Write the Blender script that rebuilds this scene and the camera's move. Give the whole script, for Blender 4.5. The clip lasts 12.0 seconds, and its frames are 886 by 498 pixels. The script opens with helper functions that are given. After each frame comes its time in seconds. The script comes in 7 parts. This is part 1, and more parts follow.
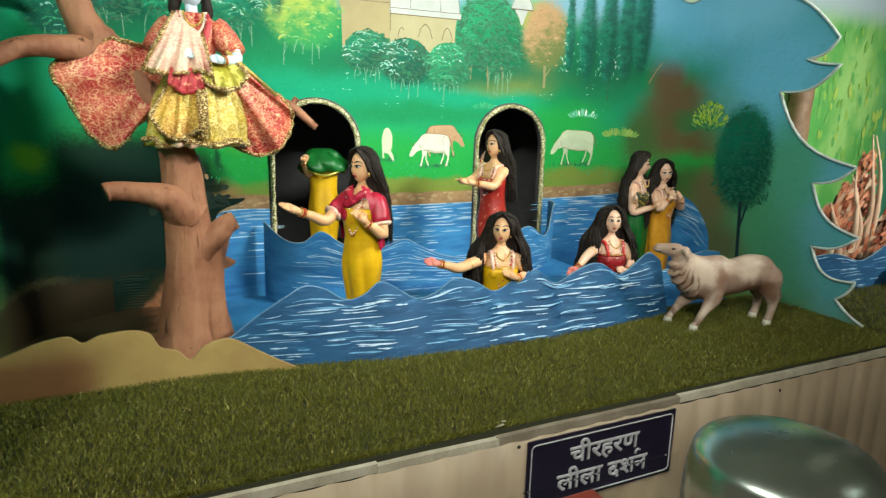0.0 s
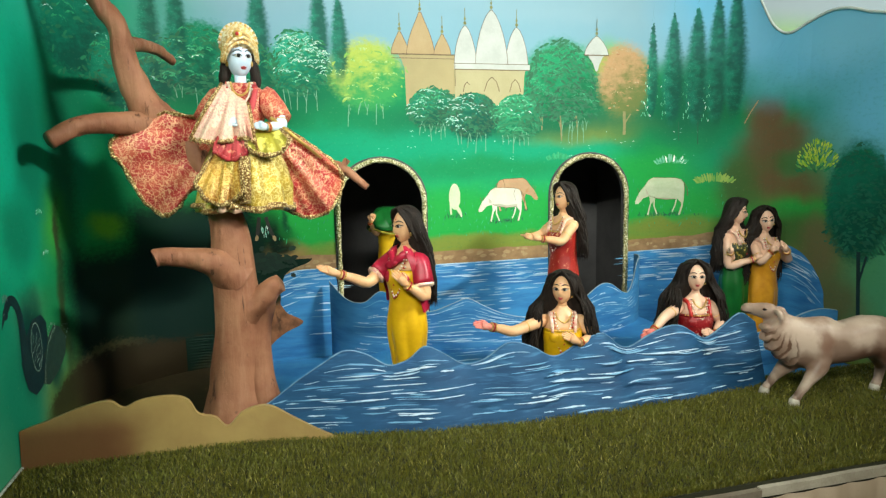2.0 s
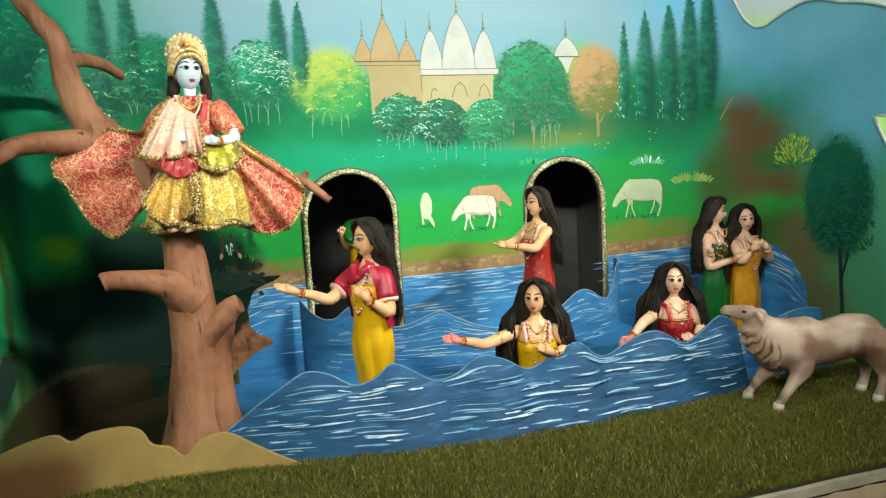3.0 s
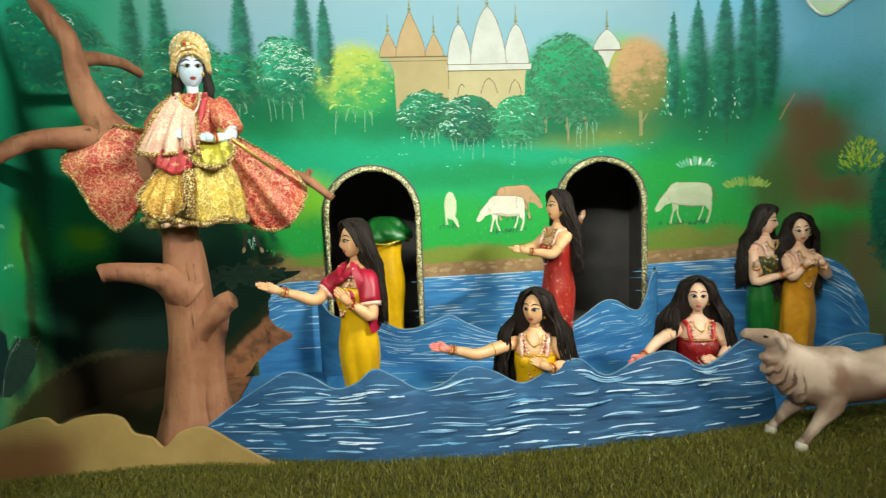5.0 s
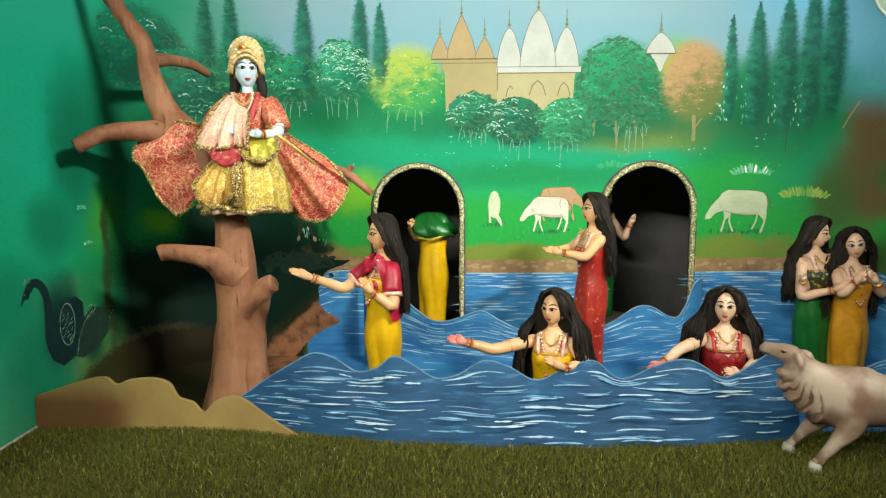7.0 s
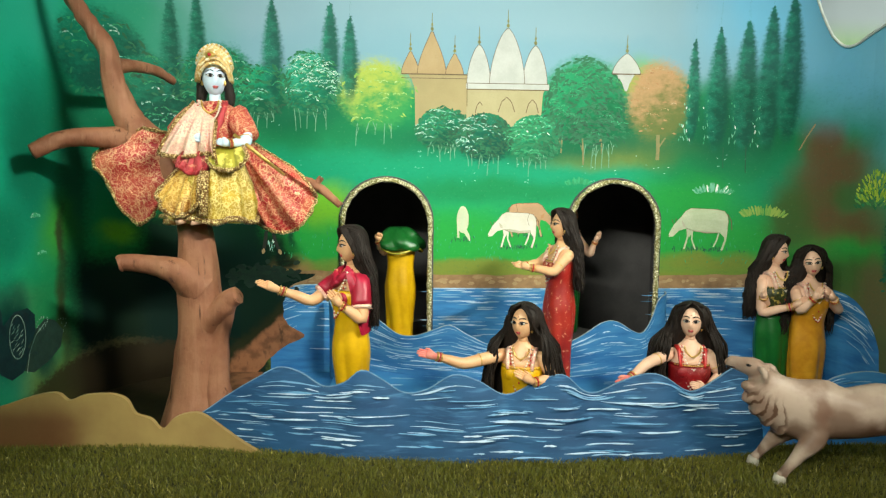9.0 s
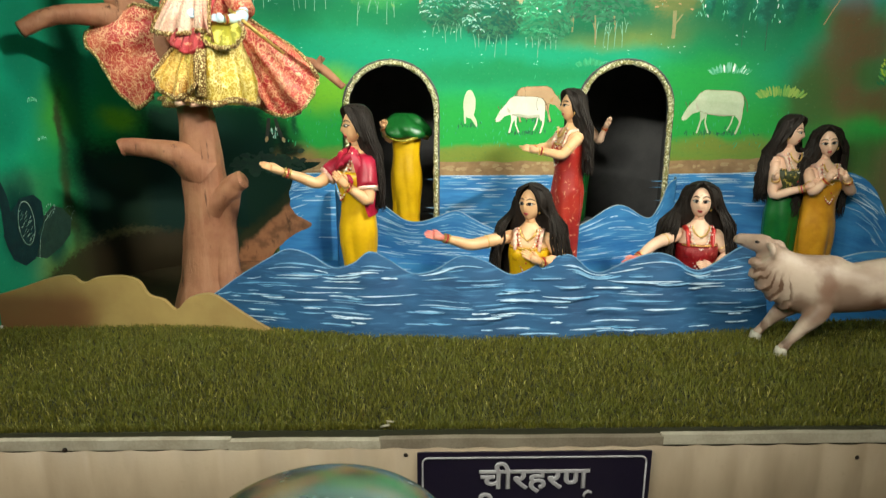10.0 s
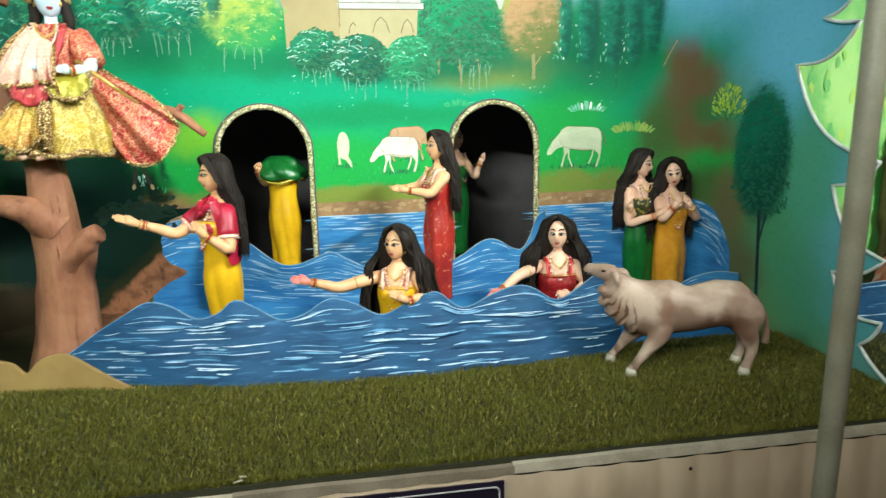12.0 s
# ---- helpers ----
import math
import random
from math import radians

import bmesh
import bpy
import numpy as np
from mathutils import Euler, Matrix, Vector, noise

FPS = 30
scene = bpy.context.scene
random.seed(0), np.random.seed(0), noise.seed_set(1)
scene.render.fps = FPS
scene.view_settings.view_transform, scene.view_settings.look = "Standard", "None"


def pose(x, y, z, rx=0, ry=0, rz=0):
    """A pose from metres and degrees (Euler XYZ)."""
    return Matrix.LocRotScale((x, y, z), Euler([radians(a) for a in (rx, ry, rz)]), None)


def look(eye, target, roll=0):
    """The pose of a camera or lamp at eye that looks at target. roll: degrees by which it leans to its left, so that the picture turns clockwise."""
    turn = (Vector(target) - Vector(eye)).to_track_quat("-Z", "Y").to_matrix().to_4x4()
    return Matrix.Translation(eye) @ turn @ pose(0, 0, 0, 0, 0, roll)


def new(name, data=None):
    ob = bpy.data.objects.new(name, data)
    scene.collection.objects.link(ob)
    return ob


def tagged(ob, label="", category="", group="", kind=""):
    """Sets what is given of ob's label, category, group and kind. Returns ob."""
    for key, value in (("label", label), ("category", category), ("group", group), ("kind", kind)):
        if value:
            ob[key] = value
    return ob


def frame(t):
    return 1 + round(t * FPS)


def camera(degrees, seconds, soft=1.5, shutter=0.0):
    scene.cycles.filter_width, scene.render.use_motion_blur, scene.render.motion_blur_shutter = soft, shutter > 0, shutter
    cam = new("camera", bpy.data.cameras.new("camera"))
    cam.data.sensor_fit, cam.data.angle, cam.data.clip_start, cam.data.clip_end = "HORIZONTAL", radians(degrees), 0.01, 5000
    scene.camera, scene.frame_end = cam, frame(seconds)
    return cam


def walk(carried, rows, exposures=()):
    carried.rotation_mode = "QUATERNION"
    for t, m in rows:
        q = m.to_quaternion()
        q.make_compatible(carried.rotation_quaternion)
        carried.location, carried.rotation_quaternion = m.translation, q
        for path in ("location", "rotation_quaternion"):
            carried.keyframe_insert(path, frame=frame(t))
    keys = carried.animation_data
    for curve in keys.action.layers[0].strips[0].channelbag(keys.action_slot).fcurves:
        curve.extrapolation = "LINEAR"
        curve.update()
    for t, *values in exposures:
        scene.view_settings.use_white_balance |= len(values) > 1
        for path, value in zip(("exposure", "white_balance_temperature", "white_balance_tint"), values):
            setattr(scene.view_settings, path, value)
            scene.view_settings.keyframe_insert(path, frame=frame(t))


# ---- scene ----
cam = camera(69.4, 12.0, soft=1.3, shutter=0.2)
PATH = [
    (0, (-0.672, -0.993, 1.597), (0.182, 0.765, 1.17), 1.6),
    (0.5, (-0.614, -0.957, 1.602), (0.34, 0.751, 1.19), 1.0),
    (1, (-0.542, -0.949, 1.596), (0.3, 0.829, 1.239), 2.9),
    (1.5, (-0.493, -0.969, 1.6), (0.096, 0.912, 1.261), -0.1),
    (2, (-0.454, -0.972, 1.606), (0.045, 0.946, 1.333), -1.1),
    (2.5, (-0.417, -0.935, 1.601), (0.114, 0.98, 1.368), -3.0),
    (4.5, (-0.207, -0.918, 1.608), (0.241, 1.006, 1.297), -1.7),
    (5, (-0.112, -0.912, 1.609), (0.111, 1.059, 1.355), -2.1),
    (5.5, (0.067, -0.959, 1.593), (-0.081, 1.013, 1.294), -0.4),
    (6, (0.082, -0.98, 1.625), (-0.018, 0.995, 1.325), -1.5),
    (6.5, (0.058, -0.99, 1.622), (-0.059, 0.987, 1.341), -1.4),
    (7, (0.046, -0.988, 1.617), (-0.013, 0.993, 1.355), -0.3),
    (9, (0.025, -0.979, 1.601), (0.085, 1.01, 1.398), 0.7),
    (9.5, (0.02, -0.981, 1.59), (0.082, 1.001, 1.328), 0.3),
    (10, (0.025, -0.972, 1.548), (0.065, 0.964, 1.046), 0.1),
    (10.5, (0.046, -0.962, 1.539), (0.089, 0.945, 0.939), -1.2),
    (11, (0.053, -0.962, 1.546), (0.097, 0.949, 0.957), -1.0),
    (11.5, (0.072, -0.974, 1.574), (0.206, 0.95, 1.045), -0.4),
    (12, (0.142, -1.005, 1.581), (0.447, 0.928, 1.166), -1.1),
]
EXPOSURES = [(0, -0.05, 6250, 10), (1.5, -0.08, 6250, 10), (2.7, -0.12, 6400, 10), (4.5, -0.18, 6550, 10), (9.3, -0.20, 6550, 10), (10.2, 0.0, 6500, 10), (11, 0.12, 6350, 10), (11.5, 0.14, 6200, 10), (12, 0.10, 6050, 10)]
walk(cam, [(t, look(eye, target, roll)) for t, eye, target, roll in PATH], EXPOSURES)

# ---- world, lamps ----
world = bpy.data.worlds.new("world")
scene.world = world
world.use_nodes = True
world.node_tree.nodes["Background"].inputs[0].default_value = (1.0, 0.92, 0.80, 1)
world.node_tree.nodes["Background"].inputs[1].default_value = 0.05


def lamp(name, eye, target, watts, sx, sy, colour=(0.93, 0.98, 0.85), spread=180):
    light = bpy.data.lights.new(name, "AREA")
    light.shape, light.size, light.size_y, light.energy, light.color = "RECTANGLE", sx, sy, watts, colour
    light.spread = radians(spread)
    ob = new(name, light)
    ob.matrix_world = look(eye, target)
    return ob


# unseen key from the right, the side opposite the dolls' shadows
lamp("unseen_stage_light", (1.5, -0.9, 2.75), (-0.4, 1.1, 1.55), 19, 0.60, 0.07, spread=68)
# unseen fill from the left, added to brighten the right-hand wall
lamp("unseen_stage_light", (-0.8, -2.0, 2.75), (0.55, 0.9, 1.70), 10, 1.2, 0.08, spread=56)
# unseen light added over the neighbouring scene
lamp("unseen_stage_light", (2.7, -1.6, 2.75), (2.2, 1.0, 1.6), 17, 0.55, 0.10, spread=60)
# unseen fill added to brighten the right end of the cream front
lamp("ceiling_fill_light", (1.5, -2.5, 2.86), (1.5, -2.45, 0.0), 16, 0.08, 0.7)
# unseen fill added to lift the left turf and sand
lamp("ceiling_fill_light", (-1.4, -0.85, 2.86), (-1.4, -0.80, 0.0), 42, 0.08, 0.7)

# ---- materials ----


class Nodes:
    """A small writer for node materials."""

    def __init__(self, name):
        self.mat = bpy.data.materials.new(name)
        self.mat.use_nodes = True
        self.tree = self.mat.node_tree
        self.bsdf = self.tree.nodes["Principled BSDF"]

    def node(self, kind, **values):
        n = self.tree.nodes.new(kind)
        for key, value in values.items():
            n.inputs[key].default_value = value
        return n

    def link(self, a, b):
        self.tree.links.new(a, b)

    def math(self, op, a, b=None):
        n = self.tree.nodes.new("ShaderNodeMath")
        n.operation = op
        for i, v in enumerate((a, b)):
            if v is None:
                continue
            if isinstance(v, (int, float)):
                n.inputs[i].default_value = v
            else:
                self.link(v, n.inputs[i])
        return n.outputs[0]

    def mix(self, factor, a, b):
        n = self.tree.nodes.new("ShaderNodeMix")
        n.data_type = "RGBA"
        for socket, v in ((n.inputs[0], factor), (n.inputs[6], a), (n.inputs[7], b)):
            if isinstance(v, (int, float)):
                socket.default_value = v
            elif isinstance(v, tuple):
                socket.default_value = (*v[:3], 1)
            else:
                self.link(v, socket)
        return n.outputs[2]

    def ramp(self, value, a, b):
        n = self.node("ShaderNodeMapRange")
        n.interpolation_type = "SMOOTHSTEP"
        n.inputs["From Min"].default_value, n.inputs["From Max"].default_value = a, b
        self.link(value, n.inputs["Value"])
        return n.outputs[0]

    def coords(self, kind="Object"):
        return self.node("ShaderNodeTexCoord").outputs[kind]

    def noise(self, vector, scale, detail=3.0, rough=0.55):
        n = self.node("ShaderNodeTexNoise", Scale=scale, Detail=detail, Roughness=rough)
        self.link(vector, n.inputs["Vector"])
        return n.outputs["Fac"]

    def scaled(self, vector, x, y, z):
        n = self.node("ShaderNodeMapping")
        n.inputs["Scale"].default_value = (x, y, z)
        self.link(vector, n.inputs["Vector"])
        return n.outputs[0]

    def bump(self, height, strength, distance=0.002):
        n = self.node("ShaderNodeBump", Strength=strength, Distance=distance)
        self.link(height, n.inputs["Height"])
        self.link(n.outputs[0], self.bsdf.inputs["Normal"])

    def done(self, colour, rough=0.6, metal=0.0, spec=0.4):
        if isinstance(colour, tuple):
            self.bsdf.inputs["Base Color"].default_value = (*colour[:3], 1)
        else:
            self.link(colour, self.bsdf.inputs["Base Color"])
        if isinstance(rough, (int, float)):
            self.bsdf.inputs["Roughness"].default_value = rough
        else:
            self.link(rough, self.bsdf.inputs["Roughness"])
        self.bsdf.inputs["Metallic"].default_value = metal
        self.bsdf.inputs["Specular IOR Level"].default_value = spec
        return self.mat


def plain(name, a, b=None, scale=30.0, rough=0.6, metal=0.0, bump=0.15, fine=220.0, spec=0.4, stretch=(1, 1, 1)):
    """Two tones mixed by a coarse and a fine noise, with a fine relief."""
    n = Nodes(name)
    b = b or tuple(0.7 * c for c in a)
    at = n.scaled(n.coords(), *stretch)
    big, small = n.noise(at, scale), n.noise(at, fine)
    f = n.ramp(n.math("ADD", n.math("MULTIPLY", big, 0.7), n.math("MULTIPLY", small, 0.3)), 0.32, 0.68)
    if bump:
        n.bump(small, bump)
    return n.done(n.mix(f, a, b), rough, metal, spec)


def islands(name, a, b, rough=0.6, light=(0.9, 0.9, 0.85), share=0.0):
    """A tone of its own for each dab of paint."""
    n = Nodes(name)
    r = n.node("ShaderNodeNewGeometry").outputs["Random Per Island"]
    c = n.mix(n.ramp(r, 0.0, 1.0 - share), a, b)
    if share:
        c = n.mix(n.math("GREATER_THAN", r, 1.0 - share), c, light)
    n.bump(n.noise(n.coords(), 300.0), 0.1)
    return n.done(c, rough)


# the mural's ground: bands by height, then soft airbrushed patches
TEAL, LEAF, GRASS = (0.006, 0.285, 0.145), (0.008, 0.22, 0.075), (0.018, 0.315, 0.052)
DARK, DEEP, OLIVE = (0.002, 0.010, 0.006), (0.004, 0.12, 0.055), (0.18, 0.22, 0.035)
EARTH, RUST, SKY = (0.30, 0.17, 0.07), (0.145, 0.080, 0.038), (0.20, 0.37, 0.46)
PALE, BLUE, LIME = (0.25, 0.40, 0.48), (0.17, 0.50, 0.74), (0.16, 0.42, 0.02)
WATER, SEA, MOSS = (0.021, 0.108, 0.27), (0.010, 0.050, 0.15), (0.055, 0.12, 0.03)
WALLG = (0.008, 0.42, 0.26)

# painted crowns: place, half width, half height, shade, body, highlight
CROWNS = [
    (-1.02, 1.98, 0.15, 0.13, (0.003, 0.07, 0.045), (0.005, 0.17, 0.10), 0.3), (-0.86, 1.88, 0.13, 0.12, (0.003, 0.08, 0.05), (0.006, 0.20, 0.11), 0.4), (-0.66, 1.94, 0.12, 0.11, (0.003, 0.08, 0.045), (0.006, 0.20, 0.10), 0.4), (-0.52, 1.90, 0.10, 0.085, (0.004, 0.10, 0.05), TEAL, 0.35),
    (-0.355, 1.925, 0.092, 0.105, (0.004, 0.13, 0.07), (0.02, 0.34, 0.20), 0.55), (-0.135, 1.895, 0.130, 0.122, (0.04, 0.29, 0.08), (0.38, 0.46, 0.08), 0.3),
]
CROWNS += [
    (0.705, 1.85, 0.045, 0.07, (0.004, 0.12, 0.05), (0.01, 0.24, 0.10), 0.2), (0.815, 1.885, 0.118, 0.140, (0.13, 0.16, 0.045), (0.46, 0.27, 0.13), 0.25), (0.56, 1.872, 0.147, 0.155, (0.004, 0.13, 0.05), (0.01, 0.27, 0.11), 0.35),
    (0.085, 1.785, 0.088, 0.070, (0.004, 0.09, 0.05), (0.008, 0.19, 0.10), 0.45), (0.40, 1.755, 0.098, 0.083, (0.004, 0.13, 0.06), (0.012, 0.28, 0.13), 0.5), (0.228, 1.758, 0.098, 0.084, (0.003, 0.075, 0.05), (0.006, 0.16, 0.09), 0.5),
    (1.70, 1.455, 0.125, 0.190, (0.004, 0.065, 0.042), (0.006, 0.14, 0.085), 0.2),
]

CYD, CYL = (0.004, 0.085, 0.055), (0.008, 0.20, 0.12)
# painted cypresses: place, foot, tip, half width
CYPRESSES = [(s, z0, z1, w, CYD, CYL) for s, z0, z1, w in (
    (-0.80, 1.84, 2.20, 0.046), (-0.72, 1.84, 2.22, 0.043), (-0.48, 1.86, 2.20, 0.050), (-0.29, 1.88, 2.19, 0.046), (-0.225, 1.86, 2.15, 0.042),
    (0.93, 1.74, 2.10, 0.034), (1.01, 1.72, 2.13, 0.056), (1.095, 1.71, 2.15, 0.060), (1.165, 1.72, 2.18, 0.058), (1.225, 1.74, 2.22, 0.056))]

SKY_SPOTS = [
    (-0.62, 2.17, 0.35, 0.10, PALE), (0.55, 2.14, 0.40, 0.07, PALE), (0.25, 2.35, 0.8, 0.2, PALE), (1.2, 2.2, 0.3, 0.25, BLUE),
    (-1.0, 2.1, 0.38, 0.35, TEAL), (-1.45, 1.9, 0.45, 0.9, WALLG), (0.75, 1.93, 0.16, 0.10, LIME),
]
MEADOW_SPOTS = [
    (-0.35, 1.62, 0.45, 0.10, TEAL), (0.35, 1.67, 0.65, 0.06, TEAL), (0.7, 1.71, 0.35, 0.06, OLIVE), (-0.30, 1.52, 0.13, 0.09, LIME),
    (0.18, 1.32, 0.6, 0.03, OLIVE), (1.0, 1.34, 0.28, 0.04, OLIVE), (0.3, 1.58, 0.5, 0.05, LEAF), (1.0, 1.66, 0.25, 0.10, LEAF),
    (0.92, 1.56, 0.22, 0.10, GRASS), (0.42, 1.75, 0.7, 0.08, DEEP), (1.07, 1.80, 0.22, 0.16, DEEP), (-0.5, 1.85, 0.42, 0.13, DEEP),
]
LEFT_SPOTS = [
    (-0.62, 1.20, 0.19, 0.27, DARK), (-0.95, 1.55, 0.10, 0.20, LEAF), (-1.12, 1.72, 0.16, 0.30, DEEP), (-1.20, 1.46, 0.10, 0.12, (0.06, 0.36, 0.035)),
    (-0.98, 1.44, 0.08, 0.05, LIME), (-0.75, 1.56, 0.12, 0.05, LEAF), (-0.70, 1.40, 0.10, 0.04, (0.004, 0.20, 0.10)),
    (-1.2, 1.25, 0.22, 0.20, LEAF), (-1.85, 1.2, 0.42, 0.45, WALLG), (-1.50, 1.10, 0.18, 0.30, (0.004, 0.20, 0.11)), (-1.22, 1.03, 0.16, 0.07, MOSS), (-1.06, 1.03, 0.08, 0.05, OLIVE), (-0.49, 1.36, 0.10, 0.12, DARK), (-0.42, 1.29, 0.09, 0.06, EARTH),
    # darker foliage greens, with soft branch shadows painted into them
    (-1.30, 1.66, 0.13, 0.26, (0.004, 0.155, 0.085)), (-1.42, 1.46, 0.11, 0.10, (0.005, 0.21, 0.115)), (-1.62, 1.30, 0.14, 0.12, (0.005, 0.24, 0.13)),
    (-1.41, 1.22, 0.09, 0.14, (0.002, 0.03, 0.028)), (-1.27, 1.12, 0.06, 0.07, (0.006, 0.05, 0.035)), (-1.23, 1.19, 0.05, 0.03, DARK), (-1.185, 1.22, 0.032, 0.19, (0.035, 0.05, 0.015)),
    (-1.18, 1.44, 0.022, 0.10, (0.05, 0.06, 0.02)), (-0.455, 1.36, 0.020, 0.055, DARK), (-0.42, 1.42, 0.016, 0.05, (0.004, 0.05, 0.02)), (-0.44, 1.33, 0.045, 0.022, DARK),
]
RIGHT_SPOTS = [
    (1.34, 1.745, 0.075, 0.085, RUST), (1.41, 1.66, 0.17, 0.10, RUST), (1.33, 1.55, 0.12, 0.16, RUST), (1.50, 1.50, 0.20, 0.07, RUST), (1.25, 1.5, 0.10, 0.16, MOSS), (1.48, 1.58, 0.14, 0.05, MOSS), (1.45, 1.33, 0.22, 0.09, MOSS),
    (1.62, 1.60, 0.18, 0.15, (0.08, 0.24, 0.11)), (1.62, 1.18, 0.24, 0.20, (0.095, 0.14, 0.055)), (1.80, 1.3, 0.16, 0.40, (0.065, 0.27, 0.125)), (1.95, 1.15, 0.17, 0.35, (0.065, 0.26, 0.15)),
    (1.56, 1.30, 0.09, 0.13, (0.135, 0.125, 0.055)), (1.64, 1.12, 0.14, 0.10, (0.10, 0.115, 0.05)),
    (1.50, 1.96, 0.36, 0.20, BLUE), (1.82, 1.76, 0.32, 0.27, BLUE), (2.06, 1.50, 0.17, 0.48, (0.13, 0.40, 0.52)), (1.90, 1.42, 0.13, 0.22, (0.085, 0.33, 0.22)), (2.12, 1.15, 0.12, 0.25, (0.10, 0.36, 0.40)),
    (1.66, 1.98, 0.24, 0.13, (0.24, 0.58, 0.80)),
]


def mural_material(trees=True):
    n = Nodes("mural_paint")
    uv = n.coords("UV")
    warp = n.node("ShaderNodeTexNoise", Scale=9.0, Detail=4.0)
    n.link(uv, warp.inputs["Vector"])
    shift = n.node("ShaderNodeVectorMath")
    shift.operation = "MULTIPLY_ADD"
    n.link(warp.outputs["Color"], shift.inputs[0])
    shift.inputs[1].default_value, shift.inputs[2].default_value = (0.09, 0.07, 0), (-0.045, -0.035, 0)
    at = n.node("ShaderNodeVectorMath")
    at.operation = "ADD"
    n.link(uv, at.inputs[0]), n.link(shift.outputs[0], at.inputs[1])
    at = at.outputs[0]
    sep = n.node("ShaderNodeSeparateXYZ")
    n.link(at, sep.inputs[0])
    h = sep.outputs[1]
    fine = n.node("ShaderNodeSeparateXYZ")
    n.link(uv, fine.inputs[0])
    s, z = fine.outputs[0], fine.outputs[1]
    c = n.mix(n.ramp(h, 1.88, 2.0), LEAF, SKY)
    c = n.mix(n.ramp(h, 2.0, 2.2), c, PALE)
    c = n.mix(n.ramp(h, 1.62, 1.78), TEAL, c)
    c = n.mix(n.ramp(h, 1.44, 1.62), GRASS, c)
    c = n.mix(n.ramp(h, 1.29, 1.35), OLIVE, c)
    for sx, sz, rs, rz, colour in SKY_SPOTS + MEADOW_SPOTS + LEFT_SPOTS + RIGHT_SPOTS:
        d = n.node("ShaderNodeVectorMath")
        d.operation = "SUBTRACT"
        n.link(at, d.inputs[0])
        d.inputs[1].default_value = (sx, sz, 0)
        e = n.node("ShaderNodeVectorMath")
        e.operation = "MULTIPLY"
        n.link(d.outputs[0], e.inputs[0])
        e.inputs[1].default_value = (1 / rs, 1 / rz, 0)
        g = n.node("ShaderNodeVectorMath")
        g.operation = "LENGTH"
        n.link(e.outputs[0], g.inputs[0])
        c = n.mix(n.math("MULTIPLY", n.ramp(g.outputs[1], 1.25, 0.25), 0.94), c, colour)
    leafy = n.node("ShaderNodeTexNoise", Scale=75.0, Detail=4.0)
    n.link(n.scaled(uv, 1, 1.5, 1), leafy.inputs["Vector"])
    leaf = n.node("ShaderNodeVectorMath")
    leaf.operation = "MULTIPLY_ADD"
    n.link(leafy.outputs["Color"], leaf.inputs[0])
    leaf.inputs[1].default_value, leaf.inputs[2].default_value = (0.050, 0.050, 0), (-0.025, -0.025, 0)
    near = n.node("ShaderNodeVectorMath")
    near.operation = "ADD"
    n.link(uv, near.inputs[0]), n.link(leaf.outputs[0], near.inputs[1])
    clumps = n.noise(n.scaled(uv, 1, 1.4, 1), 26.0, 4.0, 0.6)
    dots = n.ramp(n.noise(n.scaled(uv, 1, 1.9, 1), 210.0, 2.0, 0.5), 0.60, 0.68)
    for sx, sz, rs, rz, shade, body, glint in (CROWNS if trees else ()):
        d = n.node("ShaderNodeVectorMath")
        d.operation = "SUBTRACT"
        n.link(near.outputs[0], d.inputs[0])
        d.inputs[1].default_value = (sx, sz, 0)
        e = n.node("ShaderNodeVectorMath")
        e.operation = "MULTIPLY"
        n.link(d.outputs[0], e.inputs[0])
        e.inputs[1].default_value = (1 / rs, 1 / rz, 0)
        g = n.node("ShaderNodeVectorMath")
        g.operation = "LENGTH"
        n.link(e.outputs[0], g.inputs[0])
        parts = n.node("ShaderNodeSeparateXYZ")
        n.link(e.outputs[0], parts.inputs[0])
        up = n.math("ADD", n.math("MULTIPLY", parts.outputs[1], 0.42), n.math("MULTIPLY", parts.outputs[0], -0.20))
        lit = n.ramp(n.math("ADD", up, clumps), 0.22, 0.80)
        tone = n.mix(lit, shade, body)
        tone = n.mix(n.math("MULTIPLY", n.math("MULTIPLY", dots, n.ramp(n.math("ADD", up, clumps), 0.52, 0.80)), 0.35 * glint), tone, (0.62, 0.80, 0.66))
        c = n.mix(n.ramp(g.outputs[1], 1.14, 0.80) if body[0] < 0.3 else n.ramp(g.outputs[1], 1.14, 0.70), c, tone)
    half_way = n.node("ShaderNodeVectorMath")
    half_way.operation = "MULTIPLY_ADD"
    n.link(leaf.outputs[0], half_way.inputs[0]), n.link(uv, half_way.inputs[2])
    half_way.inputs[1].default_value = (0.45, 0.9, 0)
    hem = n.node("ShaderNodeSeparateXYZ")
    n.link(half_way.outputs[0], hem.inputs[0])
    for sx, z0, z1, w, shade, body in (CYPRESSES if trees else ()):
        t = n.math("DIVIDE", n.math("SUBTRACT", z1, hem.outputs[1]), z1 - z0)
        half = n.math("MULTIPLY", n.math("MULTIPLY", n.math("POWER", n.math("MAXIMUM", t, 0.0001), 0.62), n.ramp(t, 1.25, 0.45)), w * 1.12)
        off = n.math("SUBTRACT", hem.outputs[0], sx)
        d = n.math("DIVIDE", n.math("ABSOLUTE", off), half)
        mask = n.math("MULTIPLY", n.ramp(d, 1.30, 0.50), n.ramp(hem.outputs[1], z0 - 0.02, z0 + 0.06))
        lit = n.ramp(n.math("ADD", n.math("DIVIDE", off, -3.2 * w), clumps), 0.36, 0.78)
